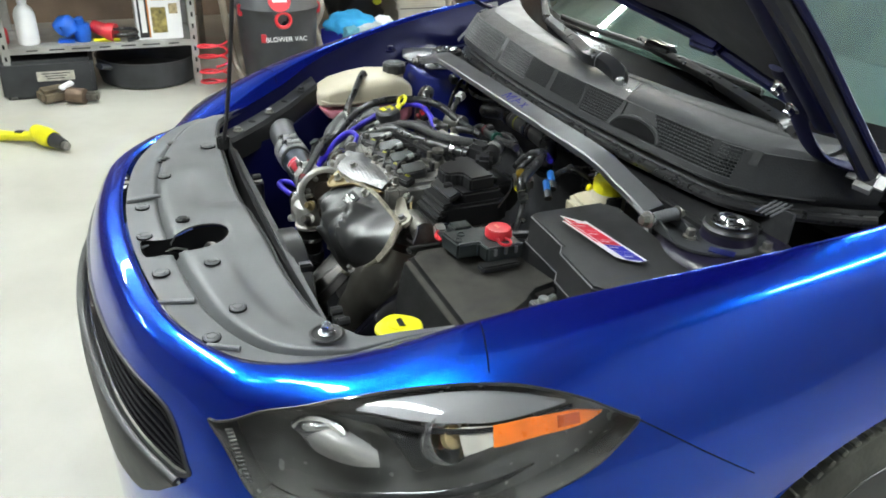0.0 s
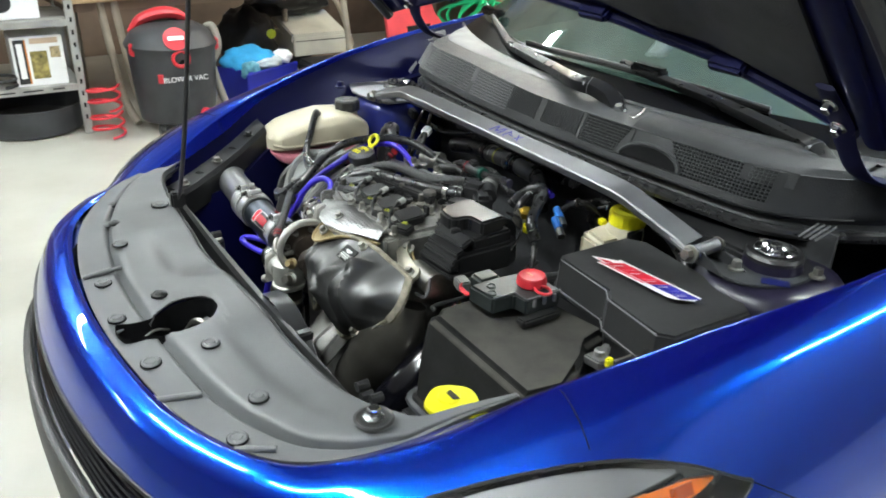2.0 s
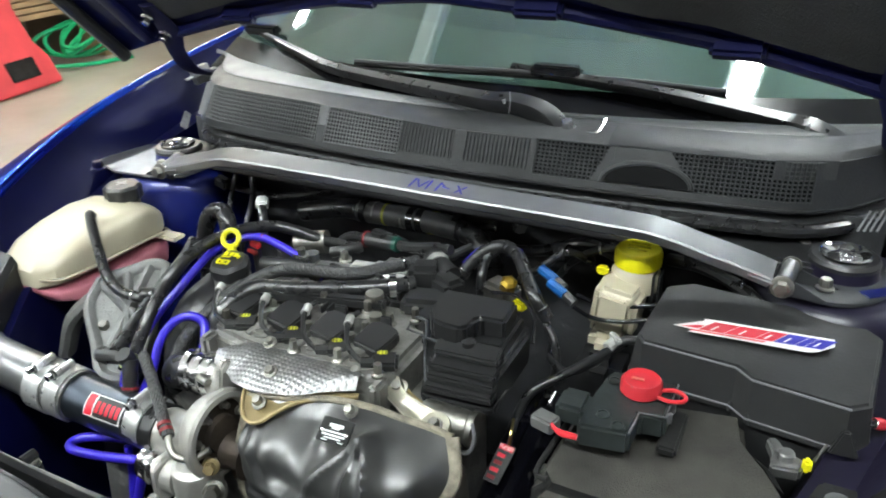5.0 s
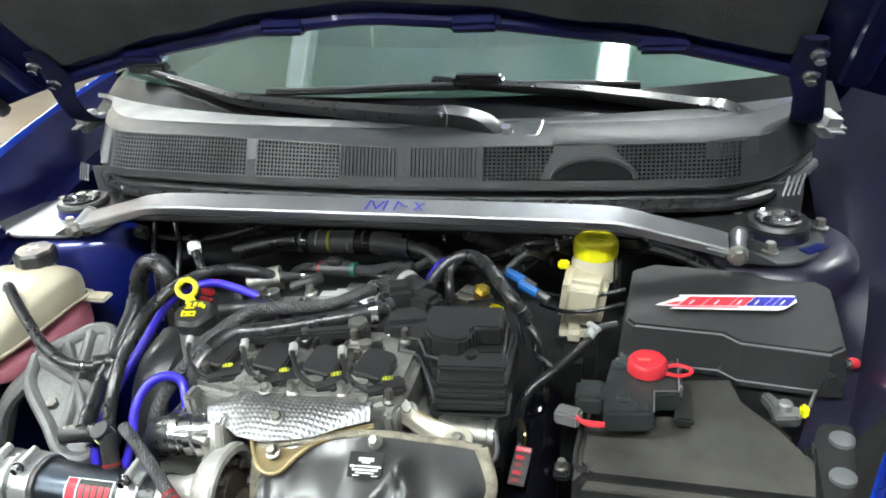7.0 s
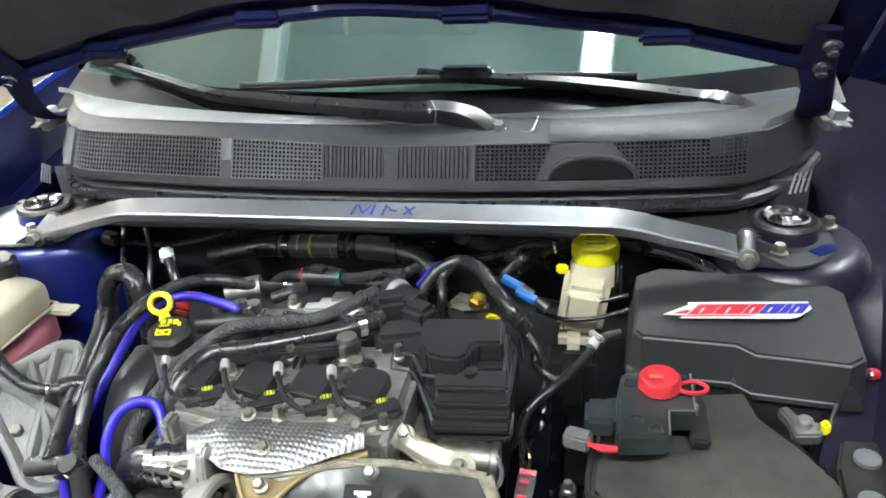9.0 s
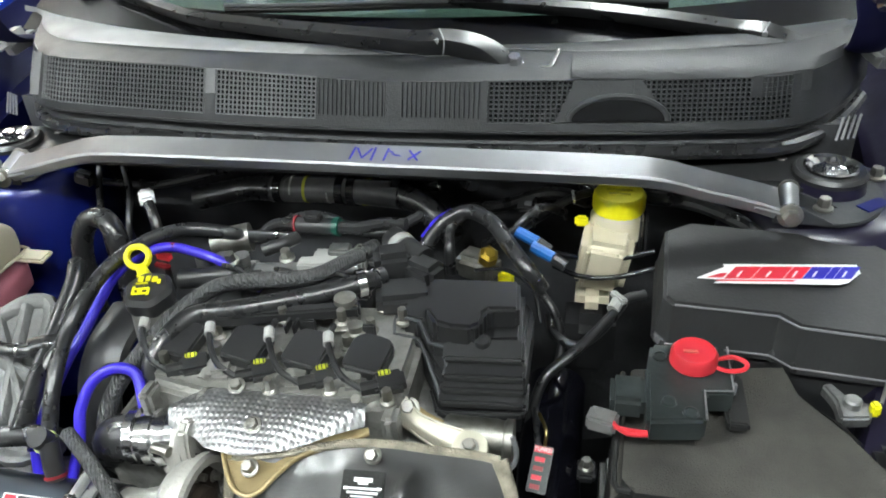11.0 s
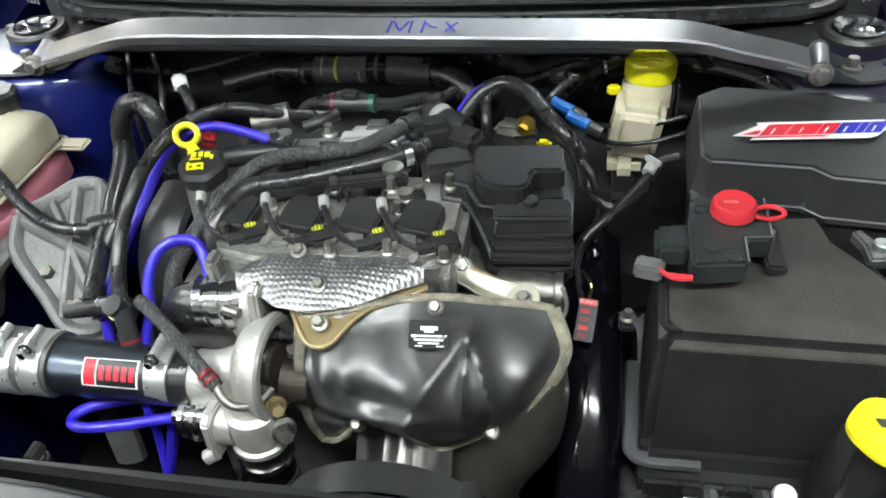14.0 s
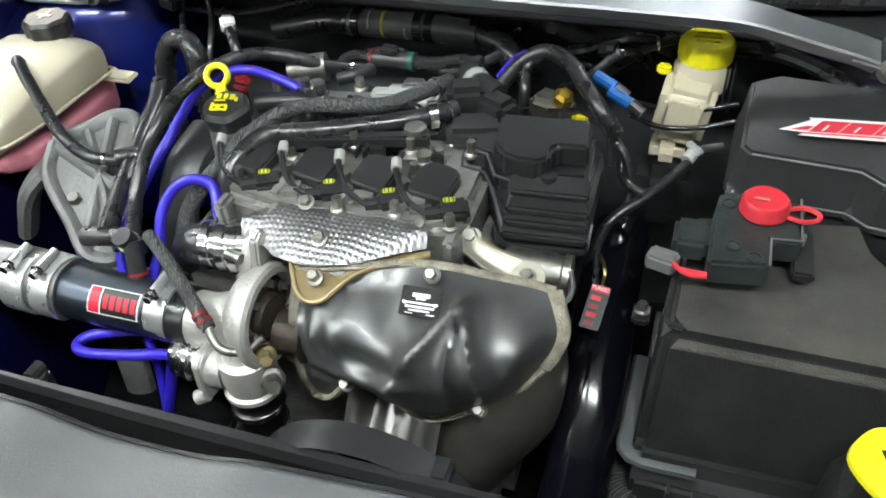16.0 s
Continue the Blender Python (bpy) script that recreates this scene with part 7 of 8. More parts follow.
rc = part("red_cap", lathe([(.022, .0), (.0245, .003), (.024, .014), (.021, .018), (.015, .016), (.001, .018)], 32, (.420, -.244, .845)), RED, tm, "red terminal cap")
part("cap_slot", box((.416, -.246, .8625), (.016, .006, .002), .001), mat("pale_red", (.75, .2, .15), .4), rc)
part("cap_loop", tube([(.443, -.244, .853), (.458, -.240, .854), (.471, -.247, .854), (.469, -.256, .853), (.455, -.260, .852), (.442, -.256, .852)], .0026, 6, 4), RED, rc)
for k in range(2):
    part("red_lead", tube([(.336, -.312, .826), (.340, -.326, .826 + .004 * k), (.354, -.332 - .005 * k, .828), (.373, -.333 - .003 * k, .828)], .0023, 8, 5), RED, tm, "red insulated lead")
for k in range(3):
    part("clip_tooth", box((.4595, -.268 + .02 * k, .836), (.005, .006, .014), .001), SATIN, tm, "pale worn clip tooth")
wc = thing("washer_cap", "bright yellow washer filler cap", "cap")
part("lid", lathe([(.037, .0), (.039, .003), (.038, .008), (.031, .011), (.001, .010)], 40, (.544, -.476, .773), lobes=5, depth=.03), YELLOW, wc)
part("tab", prism([(0, -.012), (.03, -.010), (.036, 0), (.03, .010), (0, .012)], .007, pose(.574, -.466, .774, 0, 0, 28), .002), YELLOW, wc)
part("dome", lathe([(.018, .0), (.015, .004), (.008, .005), (.001, .005)], 28, (.538, -.478, .782)), YELLOW, wc)
part("symbol", prism([(-.009, -.004), (.009, -.004), (.012, .005), (-.012, .005)], .0012, Matrix.Translation((.540, -.474, .7872)), 0), BLACK, wc, "black washer symbol")
part("neck", tube([(.544, -.476, .778), (.54, -.482, .72), (.53, -.50, .58)], .022, 18, 3), BLACK, wc)
pk = thing("corner_plate", "black plastic corner plate with two fixing caps", "trim plate")
part("plate", prism([(.596, -.42), (.640, -.42), (.668, -.29), (.660, -.25), (.622, -.25), (.606, -.30)], .010, Matrix.Translation((0, 0, .785)), .004), BLACK_SOFT, pk)
for x, y in ((.640, -.285), (.628, -.350)):
    part("fixing_cap", lathe([(.014, 0), (.014, .005), (.010, .007), (.001, .007)], 20, (x, y, .795)), GREY, pk, "grey fixing cap")
part("leg", box((.625, -.33, .62), (.04, .14, .32), .01), BLACK, pk)
rs = thing("wing_switch", "small red and steel hood switch", "switch")
part("body", lathe([(.006, -.008), (.0075, 0), (.006, .008)], 20, (.672, -.165, .825), (-.7, -.5, .3)), RED, rs)
part("screw", bolt((.667, -.169, .827), (-.7, -.5, .3), .004, .006), CHROME, rs)

# ---- radiator cover ----
cover = thing("radiator_cover", "grey plastic radiator cover with push clips", "cover")
FRONT = [(-.615, -.50), (-.575, -.62), (-.50, -.715), (-.36, -.795), (-.19, -.834), (0, -.848), (.19, -.837), (.38, -.803), (.50, -.745), (.552, -.68), (.572, -.60), (.585, -.49), (.603, -.405)]
BACK = [(-.602, -.49), (-.545, -.575), (-.44, -.603), (-.34, -.607), (-.20, -.613), (-.02, -.612), (.18, -.602), (.34, -.592), (.46, -.576), (.515, -.552), (.548, -.530), (.566, -.475), (.595, -.405)]
A, B = crom([(*p, 0) for p in FRONT], 10), crom([(*p, 0) for p in BACK], 10)
NR = 56


def cover_at(i, w):
    p = A[i].lerp(B[i], w)
    rise = .012 * max(0, -p.x - .40) / .2 + .03 * max(0, p.y + .56) / .15
    step = .010 * (1 / (1 + math.exp(-(w - .30) * 45))) - .014 * math.exp(-((w - .27) / .022) ** 2)
    dome = .010 * math.exp(-((p.x - .12) / .16) ** 2) * math.sin(math.pi * min(1, w)) + .006 * math.exp(-((p.x + .22) / .08) ** 2) * (w > .35) * math.sin(math.pi * w)
    bay = -.014 * (1 / (1 + math.exp(-(w - .62) * 30))) * (math.exp(-((p.x - .33) / .13) ** 4) + math.exp(-((p.x + .10) / .09) ** 4))
    fade = min(1, (A[i] - B[i]).length / .12)
    lip = -.022 * max(0, w - .96) / .04
    return Vector((p.x, p.y, .770 + rise + (step + dome + bay) * fade + lip))


HOLE = [(.105, -.830), (.150, -.826), (.160, -.790), (.172, -.770), (.180, -.735), (.165, -.695), (.130, -.672), (.095, -.675), (.082, -.700), (.085, -.735), (.108, -.772), (.110, -.800)]
hl_ = smooth_loop(HOLE, 4)
bm = bmesh.new()
n = len(A)
SUB = [(i, j) for i in range(n) for j in range(NR + 1)]
pos = {(i, j): cover_at(i, j / NR) for i, j in SUB}
cut = {}
for i in range(n - 1):
    for j in range(NR):
        m = (pos[i, j] + pos[i + 1, j + 1]) / 2
        cut[i, j] = inside(m.x, m.y, hl_)
vv = {}
for i in range(n):
    for j in range(NR + 1):
        ar = [cut[a, b] for a in (i - 1, i) for b in (j - 1, j) if (a, b) in cut]
        p = pos[i, j]
        if any(ar) and not all(ar):
            q = min(hl_, key=lambda h: (h[0] - p.x) ** 2 + (h[1] - p.y) ** 2)
            p = Vector((q[0], q[1], p.z - .004))
        vv[i, j] = bm.verts.new(p)
for (i, j), c in cut.items():
    if not c:
        bm.faces.new((vv[i, j], vv[i + 1, j], vv[i + 1, j + 1], vv[i, j + 1]))
part("shell", solid(bm, .003), GREY, cover, smooth=60)
bm = bmesh.new()
strip(bm, [[(x, y, z) for x, y in hl_ + [hl_[0]]] for z in (.778, .70)])
part("latch_well", bm, DARK, cover, "dark latch opening")
part("well_floor", box((.13, -.75, .70), (.14, .2, .01), 0), DARK, cover)
part("edge_bead", tube([cover_at(i, .985) + Vector((0, .002, .002)) for i in range(2, n - 2)], .0035, 6, 1), BLACK, cover, "black edge bead")


def near_cover(x, y):
    return min(pos.values(), key=lambda p: (p.x - x) ** 2 + (p.y - y) ** 2).z


for x, y, r in ((-.349, -.640, .016), (.403, -.704, .013), (.245, -.720, .013), (.232, -.807, .014), (-.183, -.758, .013), (-.298, -.744, .010), (-.33, -.755, .013), (.06, -.748, .012), (-.06, -.815, .013), (.46, -.755, .013), (-.43, -.72, .012), (.08, -.822, .013)):
    z = near_cover(x, y) + .003
    # the shadowed rim of each clip is painted as a dark ring
    part("clip_shade_ring", lathe([(r * 1.13, -.002), (r * 1.12, .0006), (r * .9, .0004)], 24, (x, y, z)), DARK, cover, "dark ring painting the shade round a push clip")
    cl = part("push_clip", lathe([(r, -.002), (r, .0015), (r * .8, .003), (r * .66, .0018), (r * .62, .0018), (r * .5, .0036), (.001, .0036)], 22, (x, y, z)), GREY if r > .0125 else BLACK, cover, "plastic push clip")
for x, y in ((.527, -.590),):
    z = near_cover(x, y) + .004
    part("fixing_well", lathe([(.026, .001), (.028, .002), (.024, .003), (.020, .001), (.001, .0008)], 30, (x, y, z)), BLACK, cover, "round black well")
    part("fixing_bolt", bolt((x, y, z + .002), (0, 0, 1), .0095, .013), CHROME, cover)
for x0, y0, x1, y1 in ((.325, -.822, .345, -.765), (.478, -.765, .505, -.720), (-.10, -.842, -.10, -.775)):
    part("moulded_rib", tube([(x0, y0, near_cover(x0, y0) + .002), (x1, y1, near_cover(x1, y1) + .003)], .005, 8, 2), GREY, cover)
latch = thing("hood_latch", "greased steel hood latch in its well", "latch")
part("plate", box((.125, -.705, .735), (.05, .05, .006), .001, turn(30, 0, 20)), BLACK_GLOSS, latch)
part("hook", tube([(.10, -.72, .73), (.115, -.71, .755), (.135, -.70, .76), (.145, -.69, .74)], .006, 8, 4), STEEL, latch)
part("pawl", box((.12, -.695, .75), (.012, .03, .012), .003, turn(0, 20, 40)), CAST, latch)
part("cable", tube([(.14, -.80, .762), (.125, -.775, .764), (.11, -.75, .75)], .002, 6, 3), STEEL, latch)
part("post", tube([(.12, -.70, .70), (.12, -.70, .74)], .01, 8, 1), BLACK, latch)

# ---- garage things ----
PERF = mat("grey_steel_shelf", (0.42, 0.42, 0.40), 0.5, 0.4, 0.25, 6, 0.2, 60, color2=(0.2, 0.19, 0.17))
shelf = thing("shelving_unit", "dented grey steel shelving unit full of tools", "shelf")
for y in (-1.34, -.30):
    for x in (-3.55, -4.02):
        pst = part("post", box((x, y, .95), (.042, .042, 1.9), .003), PERF, shelf, "perforated steel post")
        if x > -3.7:
            for k in range(26):
                part("slot", box((x + .0212, y, .10 + .068 * k), (.001, .012, .026), 0), DARK, pst)
for z in (.285, .64, 1.05, 1.5):
    sh = part("shelf_board", box((-3.785, -.82, z), (.50, 1.06, .012), .002), PERF, shelf)
    part("shelf_lip", box((-3.54, -.82, z - .012), (.008, 1.06, .036), .002), PERF, sh)
for k in range(7):
    part("scuff", box((-3.5352, -1.2 + .13 * k, .274), (.001, .06 + .02 * (k % 3), .008), 0), BLACK, shelf, "dark scuffed marking")


def bottle(x, y, z, r, h, m, label):
    t = thing("bottle", label, "bottle", "shelf clutter")
    part("body", lathe([(r * .9, 0), (r, .01), (r, h * .62), (r * .8, h * .74), (r * .42, h * .82), (r * .4, h * .88)], 24, (x, y, z)), m, t)
    part("cap", lathe([(r * .45, 0), (r * .45, h * .1), (r * .35, h * .12), (.001, h * .12)], 20, (x, y, z + h * .87)), WHITE, t)


bottle(-3.64, -1.21, .292, .058, .27, WHITE, "white plastic bottle on the shelf")
bottle(-3.68, -1.36 + .0, .292, .045, .12, RED, "small red tub on the shelf")
CYAN = mat("blue_tool_plastic", (0.01, 0.12, 0.6), .4, 0, .15, 12)
t = thing("spray_gun", "blue plastic spray tool lying on the shelf", "tool")
part("body", tube([(-3.66, -1.04, .36), (-3.64, -1.0, .39), (-3.62, -.97, .34)], [.05, .06, .045], 12, 4), CYAN, t)
part("cup", lathe([(.04, 0), (.05, .05), (.045, .10), (.02, .11)], 18, (-3.64, -.92, .292)), CYAN, t)
part("handle", tube([(-3.63, -.92, .38), (-3.62, -.93, .43)], .025, 10, 2), CYAN, t)
part("foot", box((-3.64, -1.01, .30), (.08, .10, .02), .008), CYAN, t)
t = thing("flashlight", "red plastic torch lying on the shelf", "tool")
part("barrel", tube([(-3.68, -.86, .37), (-3.63, -.78, .34)], [.035, .045], 14, 1), RED, t)
part("head", tube([(-3.63, -.78, .34), (-3.61, -.74, .335)], .055, 16, 1), RED, t)
part("strap", tube([(-3.62, -.86, .295), (-3.60, -.80, .30), (-3.60, -.72, .295)], .012, 8, 3), YELLOW, t)
t = thing("cable_pile", "small heap of black cable on the shelf", "cable")
part("loops", tube([(-3.60 + .05 * math.cos(k * 1.1), -.68 + .07 * math.sin(k * 1.1), .30 + .006 * k) for k in range(12)], .009, 8, 3), RUBBER, t)
# printed tool box with plain shapes
cb = thing("tool_carton", "white printed tool carton with picture panel", "box")
part("carton", box((-3.70, -.485, .425), (.24, .26, .27), .004), WHITE, cb)
part("print_band", box((-3.579, -.575, .425), (.002, .055, .24), 0), BLACK, cb, "black vertical band with pale bar")
part("print_bar", box((-3.5775, -.575, .43), (.001, .03, .19), 0), WHITE, cb)
part("print_bar", box((-3.578, -.545, .425), (.001, .008, .24), 0), mat("orange_print", (.6, .2, .02), .5), cb)
part("print_panel", box((-3.579, -.485, .405), (.002, .085, .15), 0), mat("picture_panel", (.32, .26, .08), .5, 0, .5, 30), cb, "dim product picture")
part("print_panel", box((-3.579, -.40, .47), (.002, .05, .06), 0), mat("tan_panel", (.45, .36, .2), .5, 0, .4, 40), cb)
part("print_strip", box((-3.579, -.45, .535), (.002, .14, .03), 0), mat("pale_tan_print", (.6, .45, .32), .5), cb)
t = thing("paper_roll_box", "white carton on the upper shelf", "box")
part("carton", box((-3.72, -.62, .74), (.26, .36, .18), .006), WHITE, t)
part("mark", lathe([(.05, 0), (.05, .002), (.04, .003), (.001, .003)], 24, (-3.589, -.62, .74), (1, 0, 0)), BLACK, t)
# oil pan and tray on the floor
pan = thing("drain_pan", "round black plastic oil drain pan under the shelf", "pan")
part("bowl", lathe([(.24, 0), (.285, .01), (.30, .07), (.305, .16), (.312, .165), (.300, .165), (.285, .09), (.26, .06), (.001, .05)], 48, (-3.80, -.57, 0)), GREY_BLACK, pan)
part("spout", tube([(-3.62, -.80, .13), (-3.58, -.86, .15)], .035, 10, 2, flat=.5), GREY_BLACK, pan)
part("drain_plug", tube([(-3.66, -.58, .06), (-3.66, -.58, .10)], .03, 10, 1), BLACK, pan)
tr2 = thing("parts_tray", "black plastic parts tray with white label", "tray")
part("tub", box((-3.72, -1.14, .11), (.42, .50, .22), .02), GREY_BLACK, tr2)
# dark plate on the solid tub paints the shade of its inside
part("hollow_shade", box((-3.72, -1.14, .218), (.37, .45, .008), 0), DARK, tr2)
part("label", box((-3.509, -1.10, .13), (.003, .20, .055), 0), mat("cream_label", (.6, .57, .48), .6, 0, .2, 30), tr2, "cream paper label")
for k in range(3):
    part("label_bar", box((-3.507, -1.10, .145 - .014 * k), (.001, .15 - .03 * k, .005), 0), BLACK, tr2)
# heat gun and pliers on the floor
hg = thing("heat_gun", "yellow heat gun lying on the floor", "tool")
part("barrel", tube([(-2.76, -1.20, .05), (-2.68, -1.16, .052), (-2.62, -1.12, .05)], [.042, .05, .042], 16, 3), YELLOW, hg)
part("nozzle", tube([(-2.62, -1.12, .05), (-2.55, -1.075, .045)], [.038, .026], 16, 1), BLACK, hg)
part("tip", tube([(-2.55, -1.075, .045), (-2.53, -1.062, .044)], .02, 14, 1), STEEL, hg)
part("handle", tube([(-2.72, -1.20, .045), (-2.78, -1.30, .035), (-2.83, -1.38, .03)], [.03, .024, .028], 12, 4), YELLOW, hg)
part("trigger", box((-2.765, -1.275, .06), (.05, .03, .012), .004, turn(0, 0, 55)), BLACK, hg)
part("cord", tube([(-2.83, -1.38, .03), (-2.95, -1.52, .012), (-3.15, -1.60, .008)], .006, 8, 4), RUBBER, hg)
pl_ = thing("caliper", "dirty brake caliper lying on the floor", "car part")
part("bracket", box((-3.42, -1.13, .05), (.10, .16, .08), .02, turn(0, 10, 25)), mat("dirty_tan_metal", (.2, .16, .11), .6, .4, .4, 12, .4, 60), pl_)
part("piston", tube([(-3.38, -1.05, .05), (-3.34, -.96, .045)], .045, 14, 1), RUST, pl_)
part("ear", box((-3.36, -.93, .04), (.05, .10, .05), .012, turn(0, 0, -30)), STEEL, pl_)
part("pad", box((-3.40, -1.05, .10), (.05, .08, .02), .005, turn(20, 0, 20)), WHITE, pl_)
# springs
for k, (x, y) in enumerate(((-3.42, -.21),)):
    for z0, n, r in ((.0, 2.2, .085), (.155, 2.2, .085)):
        sp = thing("coil_spring", "red coated lowering spring standing on end", "spring", "coil springs")
        part("coil", tube([(x + r * math.cos(a), y + r * math.sin(a), z0 + .009 + .135 * a / (2 * math.pi * n)) for a in np.linspace(0, 2 * math.pi * n, 60)], .008, 8, 1), RED, sp)
# shop vacuum
vac = thing("shop_vacuum", "black drum shop vacuum with red lid handle", "vacuum cleaner")
VC = (-3.45, .20)
part("drum", lathe([(.20, .06), (.215, .07), (.235, .28), (.245, .46), (.25, .485), (.24, .49)], 40, (*VC, 0)), GREY_BLACK, vac)
lid = part("lid", lathe([(.256, .482), (.260, .50), (.250, .515), (.215, .570), (.15, .605), (.08, .615), (.001, .617)], 40, (*VC, 0)), GREY_BLACK, vac)
part("handle", tube([(-3.52, .00, .555), (-3.50, .06, .625), (-3.47, .16, .660), (-3.48, .26, .645), (-3.50, .34, .575)], [.03, .045, .05, .045, .03], 12, 5, flat=.7), RED, lid, "red carry handle")
part("badge", lathe([(.066, 0), (.066, .010), (.001, .012)], 28, (-3.232, .172, .552), (.84, -.1, .54)), RED, lid, "red oval badge with pale bar")
part("badge_bar", box((-3.219, .171, .561), (.004, .085, .024), .0015, turn(0, -33, -7)), WHITE, lid)
port = part("port", lathe([(.05, 0), (.052, .02), (.042, .026), (.034, .02), (.032, -.02), (.001, -.02)], 28, (-3.215, .185, .45), (1, -.1, 0)), RED, vac, "red hose port")
part("port_hole", lathe([(.033, 0), (.001, .001)], 20, (-3.208, .185, .45), (1, -.1, 0)), DARK, port)
lettering("BLOWER VAC", .040, Matrix.Translation((-3.206, .20, .335)) @ pose(0, 0, 0, 86, 0, 90), WHITE, vac, "white printed words")
part("label_mark", box((-3.216, .065, .345), (.008, .03, .05), .002, turn(0, 4, -20)), RED, vac)
part("drain_cap", lathe([(.035, 0), (.035, .015), (.02, .02), (.001, .02)], 20, (-3.245, .30, .115), (1, .45, 0)), RED, vac)
for sy in (-1, 1):
    part("latch", box((-3.38, .20 + .235 * sy, .485), (.05, .03, .07), .008), RED, vac)
for a in (45, 135, 225, 315):
    part("caster", lathe([(.03, -.015), (.03, .015)], 16, (VC[0] + .2 * math.cos(radians(a)), VC[1] + .2 * math.sin(radians(a)), .03), (0, 1, 0)), BLACK, vac)
    part("caster_leg", box((VC[0] + .18 * math.cos(radians(a)), VC[1] + .18 * math.sin(radians(a)), .06), (.05, .05, .05), .01), BLACK, vac)
t = thing("vacuum_hose", "coiled grey vacuum hose beside the drum", "hose")
part("hose", tube([(-3.62, .47, .30), (-3.60, .52, .42), (-3.62, .50, .54), (-3.68, .46, .48), (-3.66, .50, .25), (-3.64, .55, .05)], .022, 10, 8, ribs=.06), mat("grey_hose", (.3, .28, .24), .6), t)
# crate with rags and gloves
BLUEBOX = mat("blue_crate_plastic", (.012, .02, .30), .45, 0, .15, 6)
cr = thing("crate", "blue plastic crate filled with rags and gloves", "crate")
RZ = turn(0, 0, 28)
cc = Vector((-3.86, .83, 0))
for d, s_ in (((0, -.165, .11), (.34, .012, .22)), ((0, .165, .11), (.34, .012, .22)), ((-.165, 0, .11), (.012, .34, .22)), ((.165, 0, .11), (.012, .50, .22)), ((0, 0, .01), (.34, .34, .012))):
    part("wall", box(cc + RZ @ Vector(d), s_, .004, RZ), BLUEBOX, cr)
part("rim", box(cc + RZ @ Vector((.168, 0, .21)), (.02, .50, .03), .006, RZ), BLUEBOX, cr)
part("print_bar", box(cc + RZ @ Vector((.1725, .03, .06)), (.002, .20, .022), 0, RZ), WHITE, cr, "unreadable white print")


def rag(name, c, r, m, seed, label, flat=.5):
    t = thing(name, label, "rag", "rags and gloves")
    bm = bmesh.new()
    bmesh.ops.create_icosphere(bm, subdivisions=4, radius=1)
    for v in bm.verts:
        n = 1 + .28 * noise.noise(v.co * 1.7 + Vector((seed, 0, 0))) + .14 * noise.noise(v.co * 4.3 + Vector((0, seed, 0)))
        v.co = Vector((v.co.x * r[0] * n, v.co.y * r[1] * n, v.co.z * r[2] * n)) + Vector(c)
    part("cloth", bm, m, t, smooth=60)


rag("rag", (-3.90, .80, .235), (.14, .17, .10), mat("cyan_cloth", (.03, .32, .62), .8, 0, .15, 9, .3, 120), 1.0, "crumpled bright blue shop rag")
rag("glove", (-3.80, .90, .24), (.07, .12, .035), mat("pale_grey_cloth", (.42, .47, .5), .8, 0, .15, 12, .3, 120), 5.0, "pale grey work glove over the crate")
rag("glove", (-3.88, 1.04, .25), (.06, .07, .05), WHITE, 8.0, "crumpled white paper in the crate")
rag("rag", (-3.72, .76, .215), (.05, .06, .06), mat("teal_cloth", (.12, .34, .42), .8, 0, .2, 12, .3, 120), 3.0, "teal rag hanging over the crate")
# low stool, sander box, bag
st = thing("step_stool", "small black plastic step stool", "stool")
part("top", box((-3.78, 1.33, .205), (.26, .32, .04), .015), BLACK_SOFT, st)
for dx in (-.10, .10):
    for dy in (-.13, .13):
        part("leg", tube([(-3.78 + dx, 1.33 + dy, .19), (-3.78 + dx * 1.25, 1.33 + dy * 1.2, 0)], [.035, .028], 8, 1), BLACK_SOFT, st)
part("sticker", box((-3.648, 1.29, .185), (.003, .07, .03), 0), WHITE, st)
part("ball", lathe([(.02, -.05), (.07, -.04), (.08, 0), (.07, .04), (.02, .05)], 20, (-3.70, 1.34, .08)), GREY, st)
BAG = mat("black_bag_film", (0.016, 0.016, 0.017), 0.42, 0, 0.2, 12, 0.3, 30, spec=0.35)
gb2 = thing("metal_cabinet", "beige steel box with a sloping lid", "box")
BEIGE = mat("beige_enamel", (.62, .61, .53), .45, 0, .12, 4, .1, 60)
part("body", box((-4.68, 1.60, .175), (.42, .44, .15), .008), BEIGE, gb2)
part("lid", box((-4.69, 1.60, .285), (.43, .46, .075), .010, turn(0, 15, 0)), BEIGE, gb2)
part("drawer_line", box((-4.4685, 1.60, .215), (.004, .42, .006), 0), BLACK, gb2)
part("skirt", box((-4.70, 1.60, .05), (.36, .38, .10), .005), BLACK, gb2)
rag("bin_bag", (-4.72, 1.10, .22), (.22, .22, .24), BAG, 11.0, "stuffed black bin bag")
rag("bin_bag", (-4.88, 1.50, .46), (.20, .34, .11), BAG, 14.0, "black plastic sheeting on the box")
t = thing("yellow_tag", "small bright yellow tag on the bag", "tag")
part("disc", lathe([(.03, 0), (.035, .008), (.001, .012)], 16, (-4.47, 1.20, .29), (1, -.2, .2)), mat("acid_yellow", (.6, .7, .02), .5), t)
t = thing("floor_box", "old dark wooden crate on the floor", "crate")
part("boards", box((-4.35, 1.72, .05), (.25, .45, .10), .01), WALLM, t)
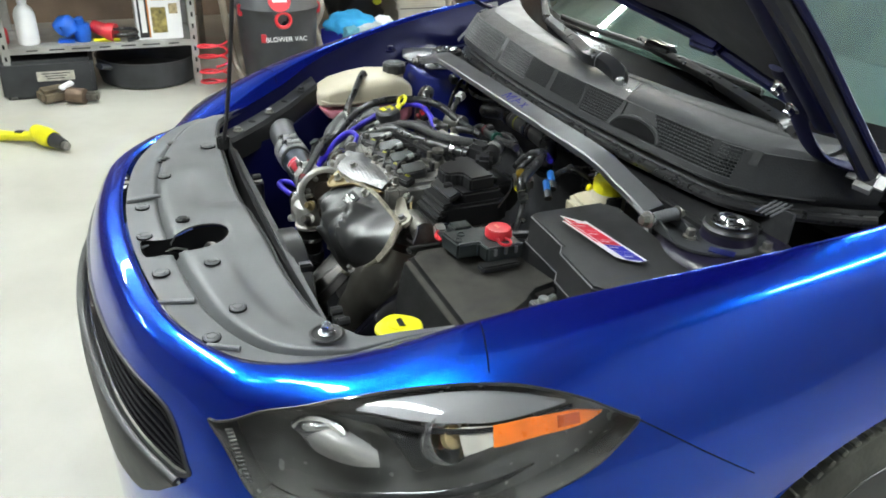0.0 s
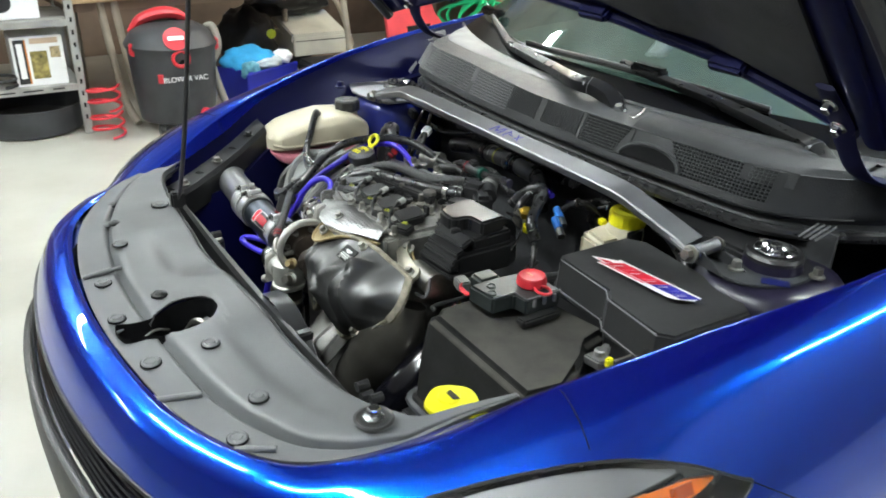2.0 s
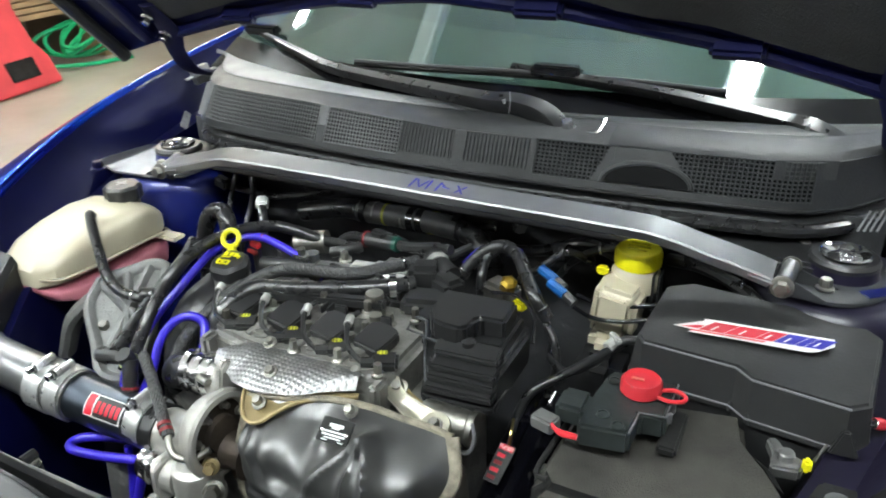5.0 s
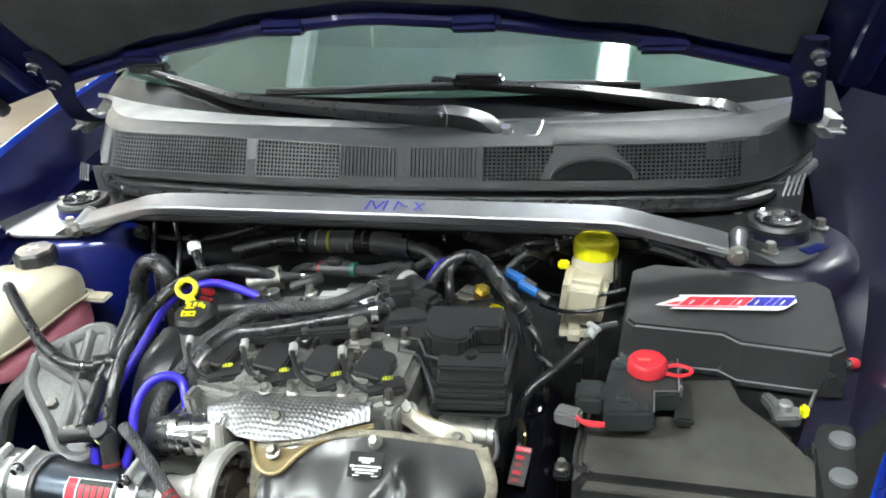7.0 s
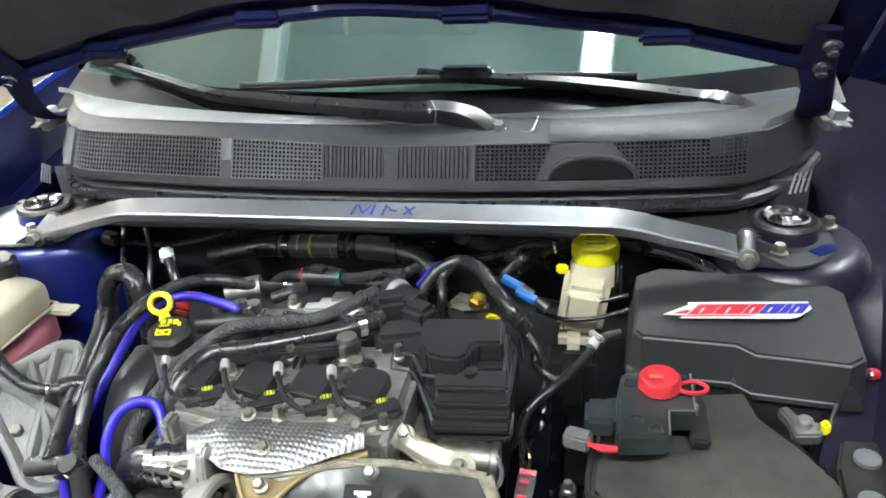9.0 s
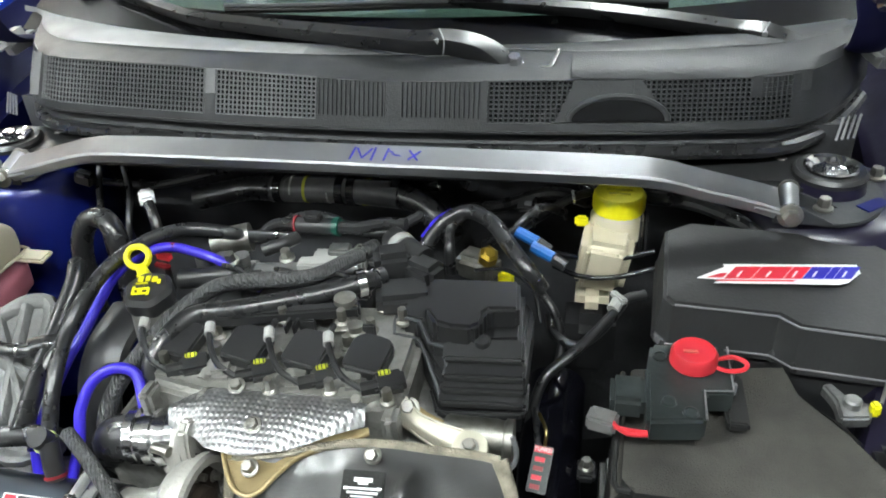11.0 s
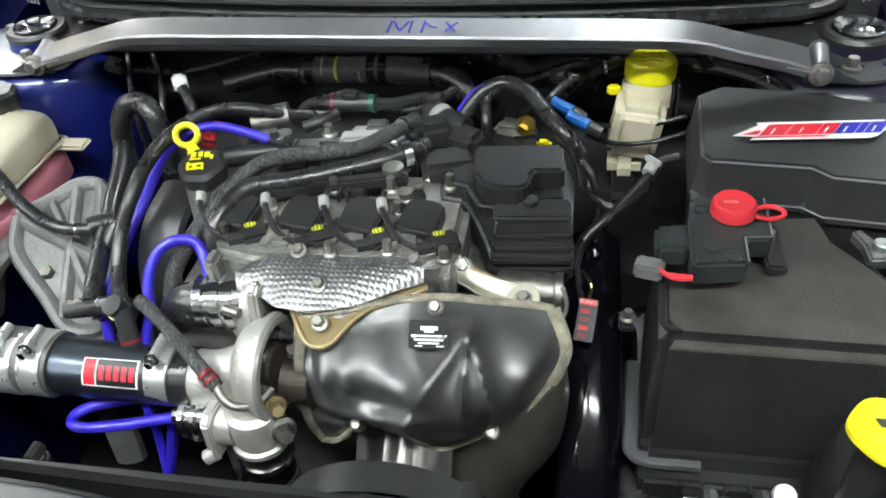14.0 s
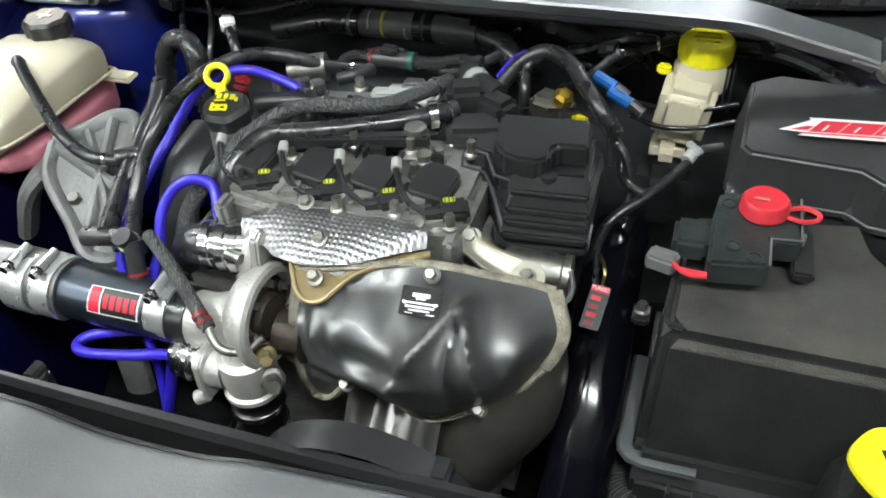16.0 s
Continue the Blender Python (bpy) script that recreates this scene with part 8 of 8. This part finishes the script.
# workbench with pipe legs
wb = thing("workbench", "wooden workbench on bent pipe legs", "workbench")
part("top", box((-4.10, .62, .735), (1.0, 1.86, .05), .006), WOOD, wb)
part("apron", box((-4.12, .62, .68), (.9, 1.76, .06), .004), WALLM, wb)
LEGM = mat("tan_pipe", (.38, .33, .26), .45, .2, .2, 6)
for y in (-.10, -.02, 1.54):
    part("leg", tube([(-3.68, y, .71), (-3.66, y + .02, .45), (-3.62, y + .05, .14), (-3.50, y + .07, .02)], .022, 10, 4), LEGM, wb)
    part("leg", tube([(-4.5, y, .71), (-4.5, y, .01)], .022, 10, 2), LEGM, wb)
part("brace", tube([(-4.3, 1.55, .60), (-4.45, 1.95, .50), (-4.4, 2.1, .10)], .02, 10, 4), LEGM, wb)
wb.matrix_basis = Matrix.Translation((-3.6, -.31, 0)) @ pose(0, 0, 0, 0, 0, 7) @ Matrix.Translation((3.6, .31, 0))
# red creeper, hose, wall clutter
cre = thing("creeper", "red padded creeper leaning on the wall", "creeper")
crm = Matrix.Translation((-4.80, 2.54, .53)) @ pose(0, 0, 0, 180, -112, 9)
part("board", prism([(-.56, -.33), (-.36, -.32), (-.24, -.25), (.0, -.23), (.30, -.31), (.56, -.29), (.56, .29), (.30, .31), (.0, .28), (-.30, .30), (-.56, .33)], .03, crm, .008), mat("red_vinyl", (.72, .085, .10), .4, 0, .12, 4, .1, 40), cre)
part("pad", prism([(-.48, -.16), (-.34, -.16), (-.34, .10), (-.48, .10)], .012, crm @ Matrix.Translation((0, 0, .031)), .004), BLACK_SOFT, cre, "black headrest pad")
hs_ = thing("garden_hose", "coiled bright green garden hose", "hose")
GREEN = mat("green_hose", (.02, .48, .2), .35, 0, .15, 12)
for k in range(5):
    part("coil", tube([(-5.1 + .10 * math.cos(a + k) + .02 * k, 3.52 + (.36 - .03 * k) * math.cos(a) + .05 * math.sin(2 * a + k), .17 + .03 * k + .13 * math.sin(a + .5 * k)) for a in np.linspace(0, 6.4, 26)], .016, 8, 2), GREEN, hs_)
part("tail", tube([(-5.0, 3.0, .06), (-4.85, 3.3, .03), (-4.75, 3.7, .02)], .016, 8, 4), GREEN, hs_)
for y in (3.12, 4.0):
    t = thing("timber_post", "rough brown timber post by the wall", "post", "posts")
    part("post", box((-5.25, y, .6), (.06, .06, 1.2), .006, turn(0, 2, 10)), DWOOD, t)
t = thing("plank_stack", "stacked pale planks beside the wall", "planks")
for k in range(4):
    part("plank", box((-5.2, 3.2, .42 + .05 * k), (.28, 1.4, .04), .004, turn(0, 0, 2 * k)), WOOD, t)
part("bearer", box((-5.2, 2.7, .20), (.28, .10, .40), .004), WOOD, t)
part("bearer", box((-5.2, 3.75, .20), (.28, .10, .40), .004), WOOD, t)
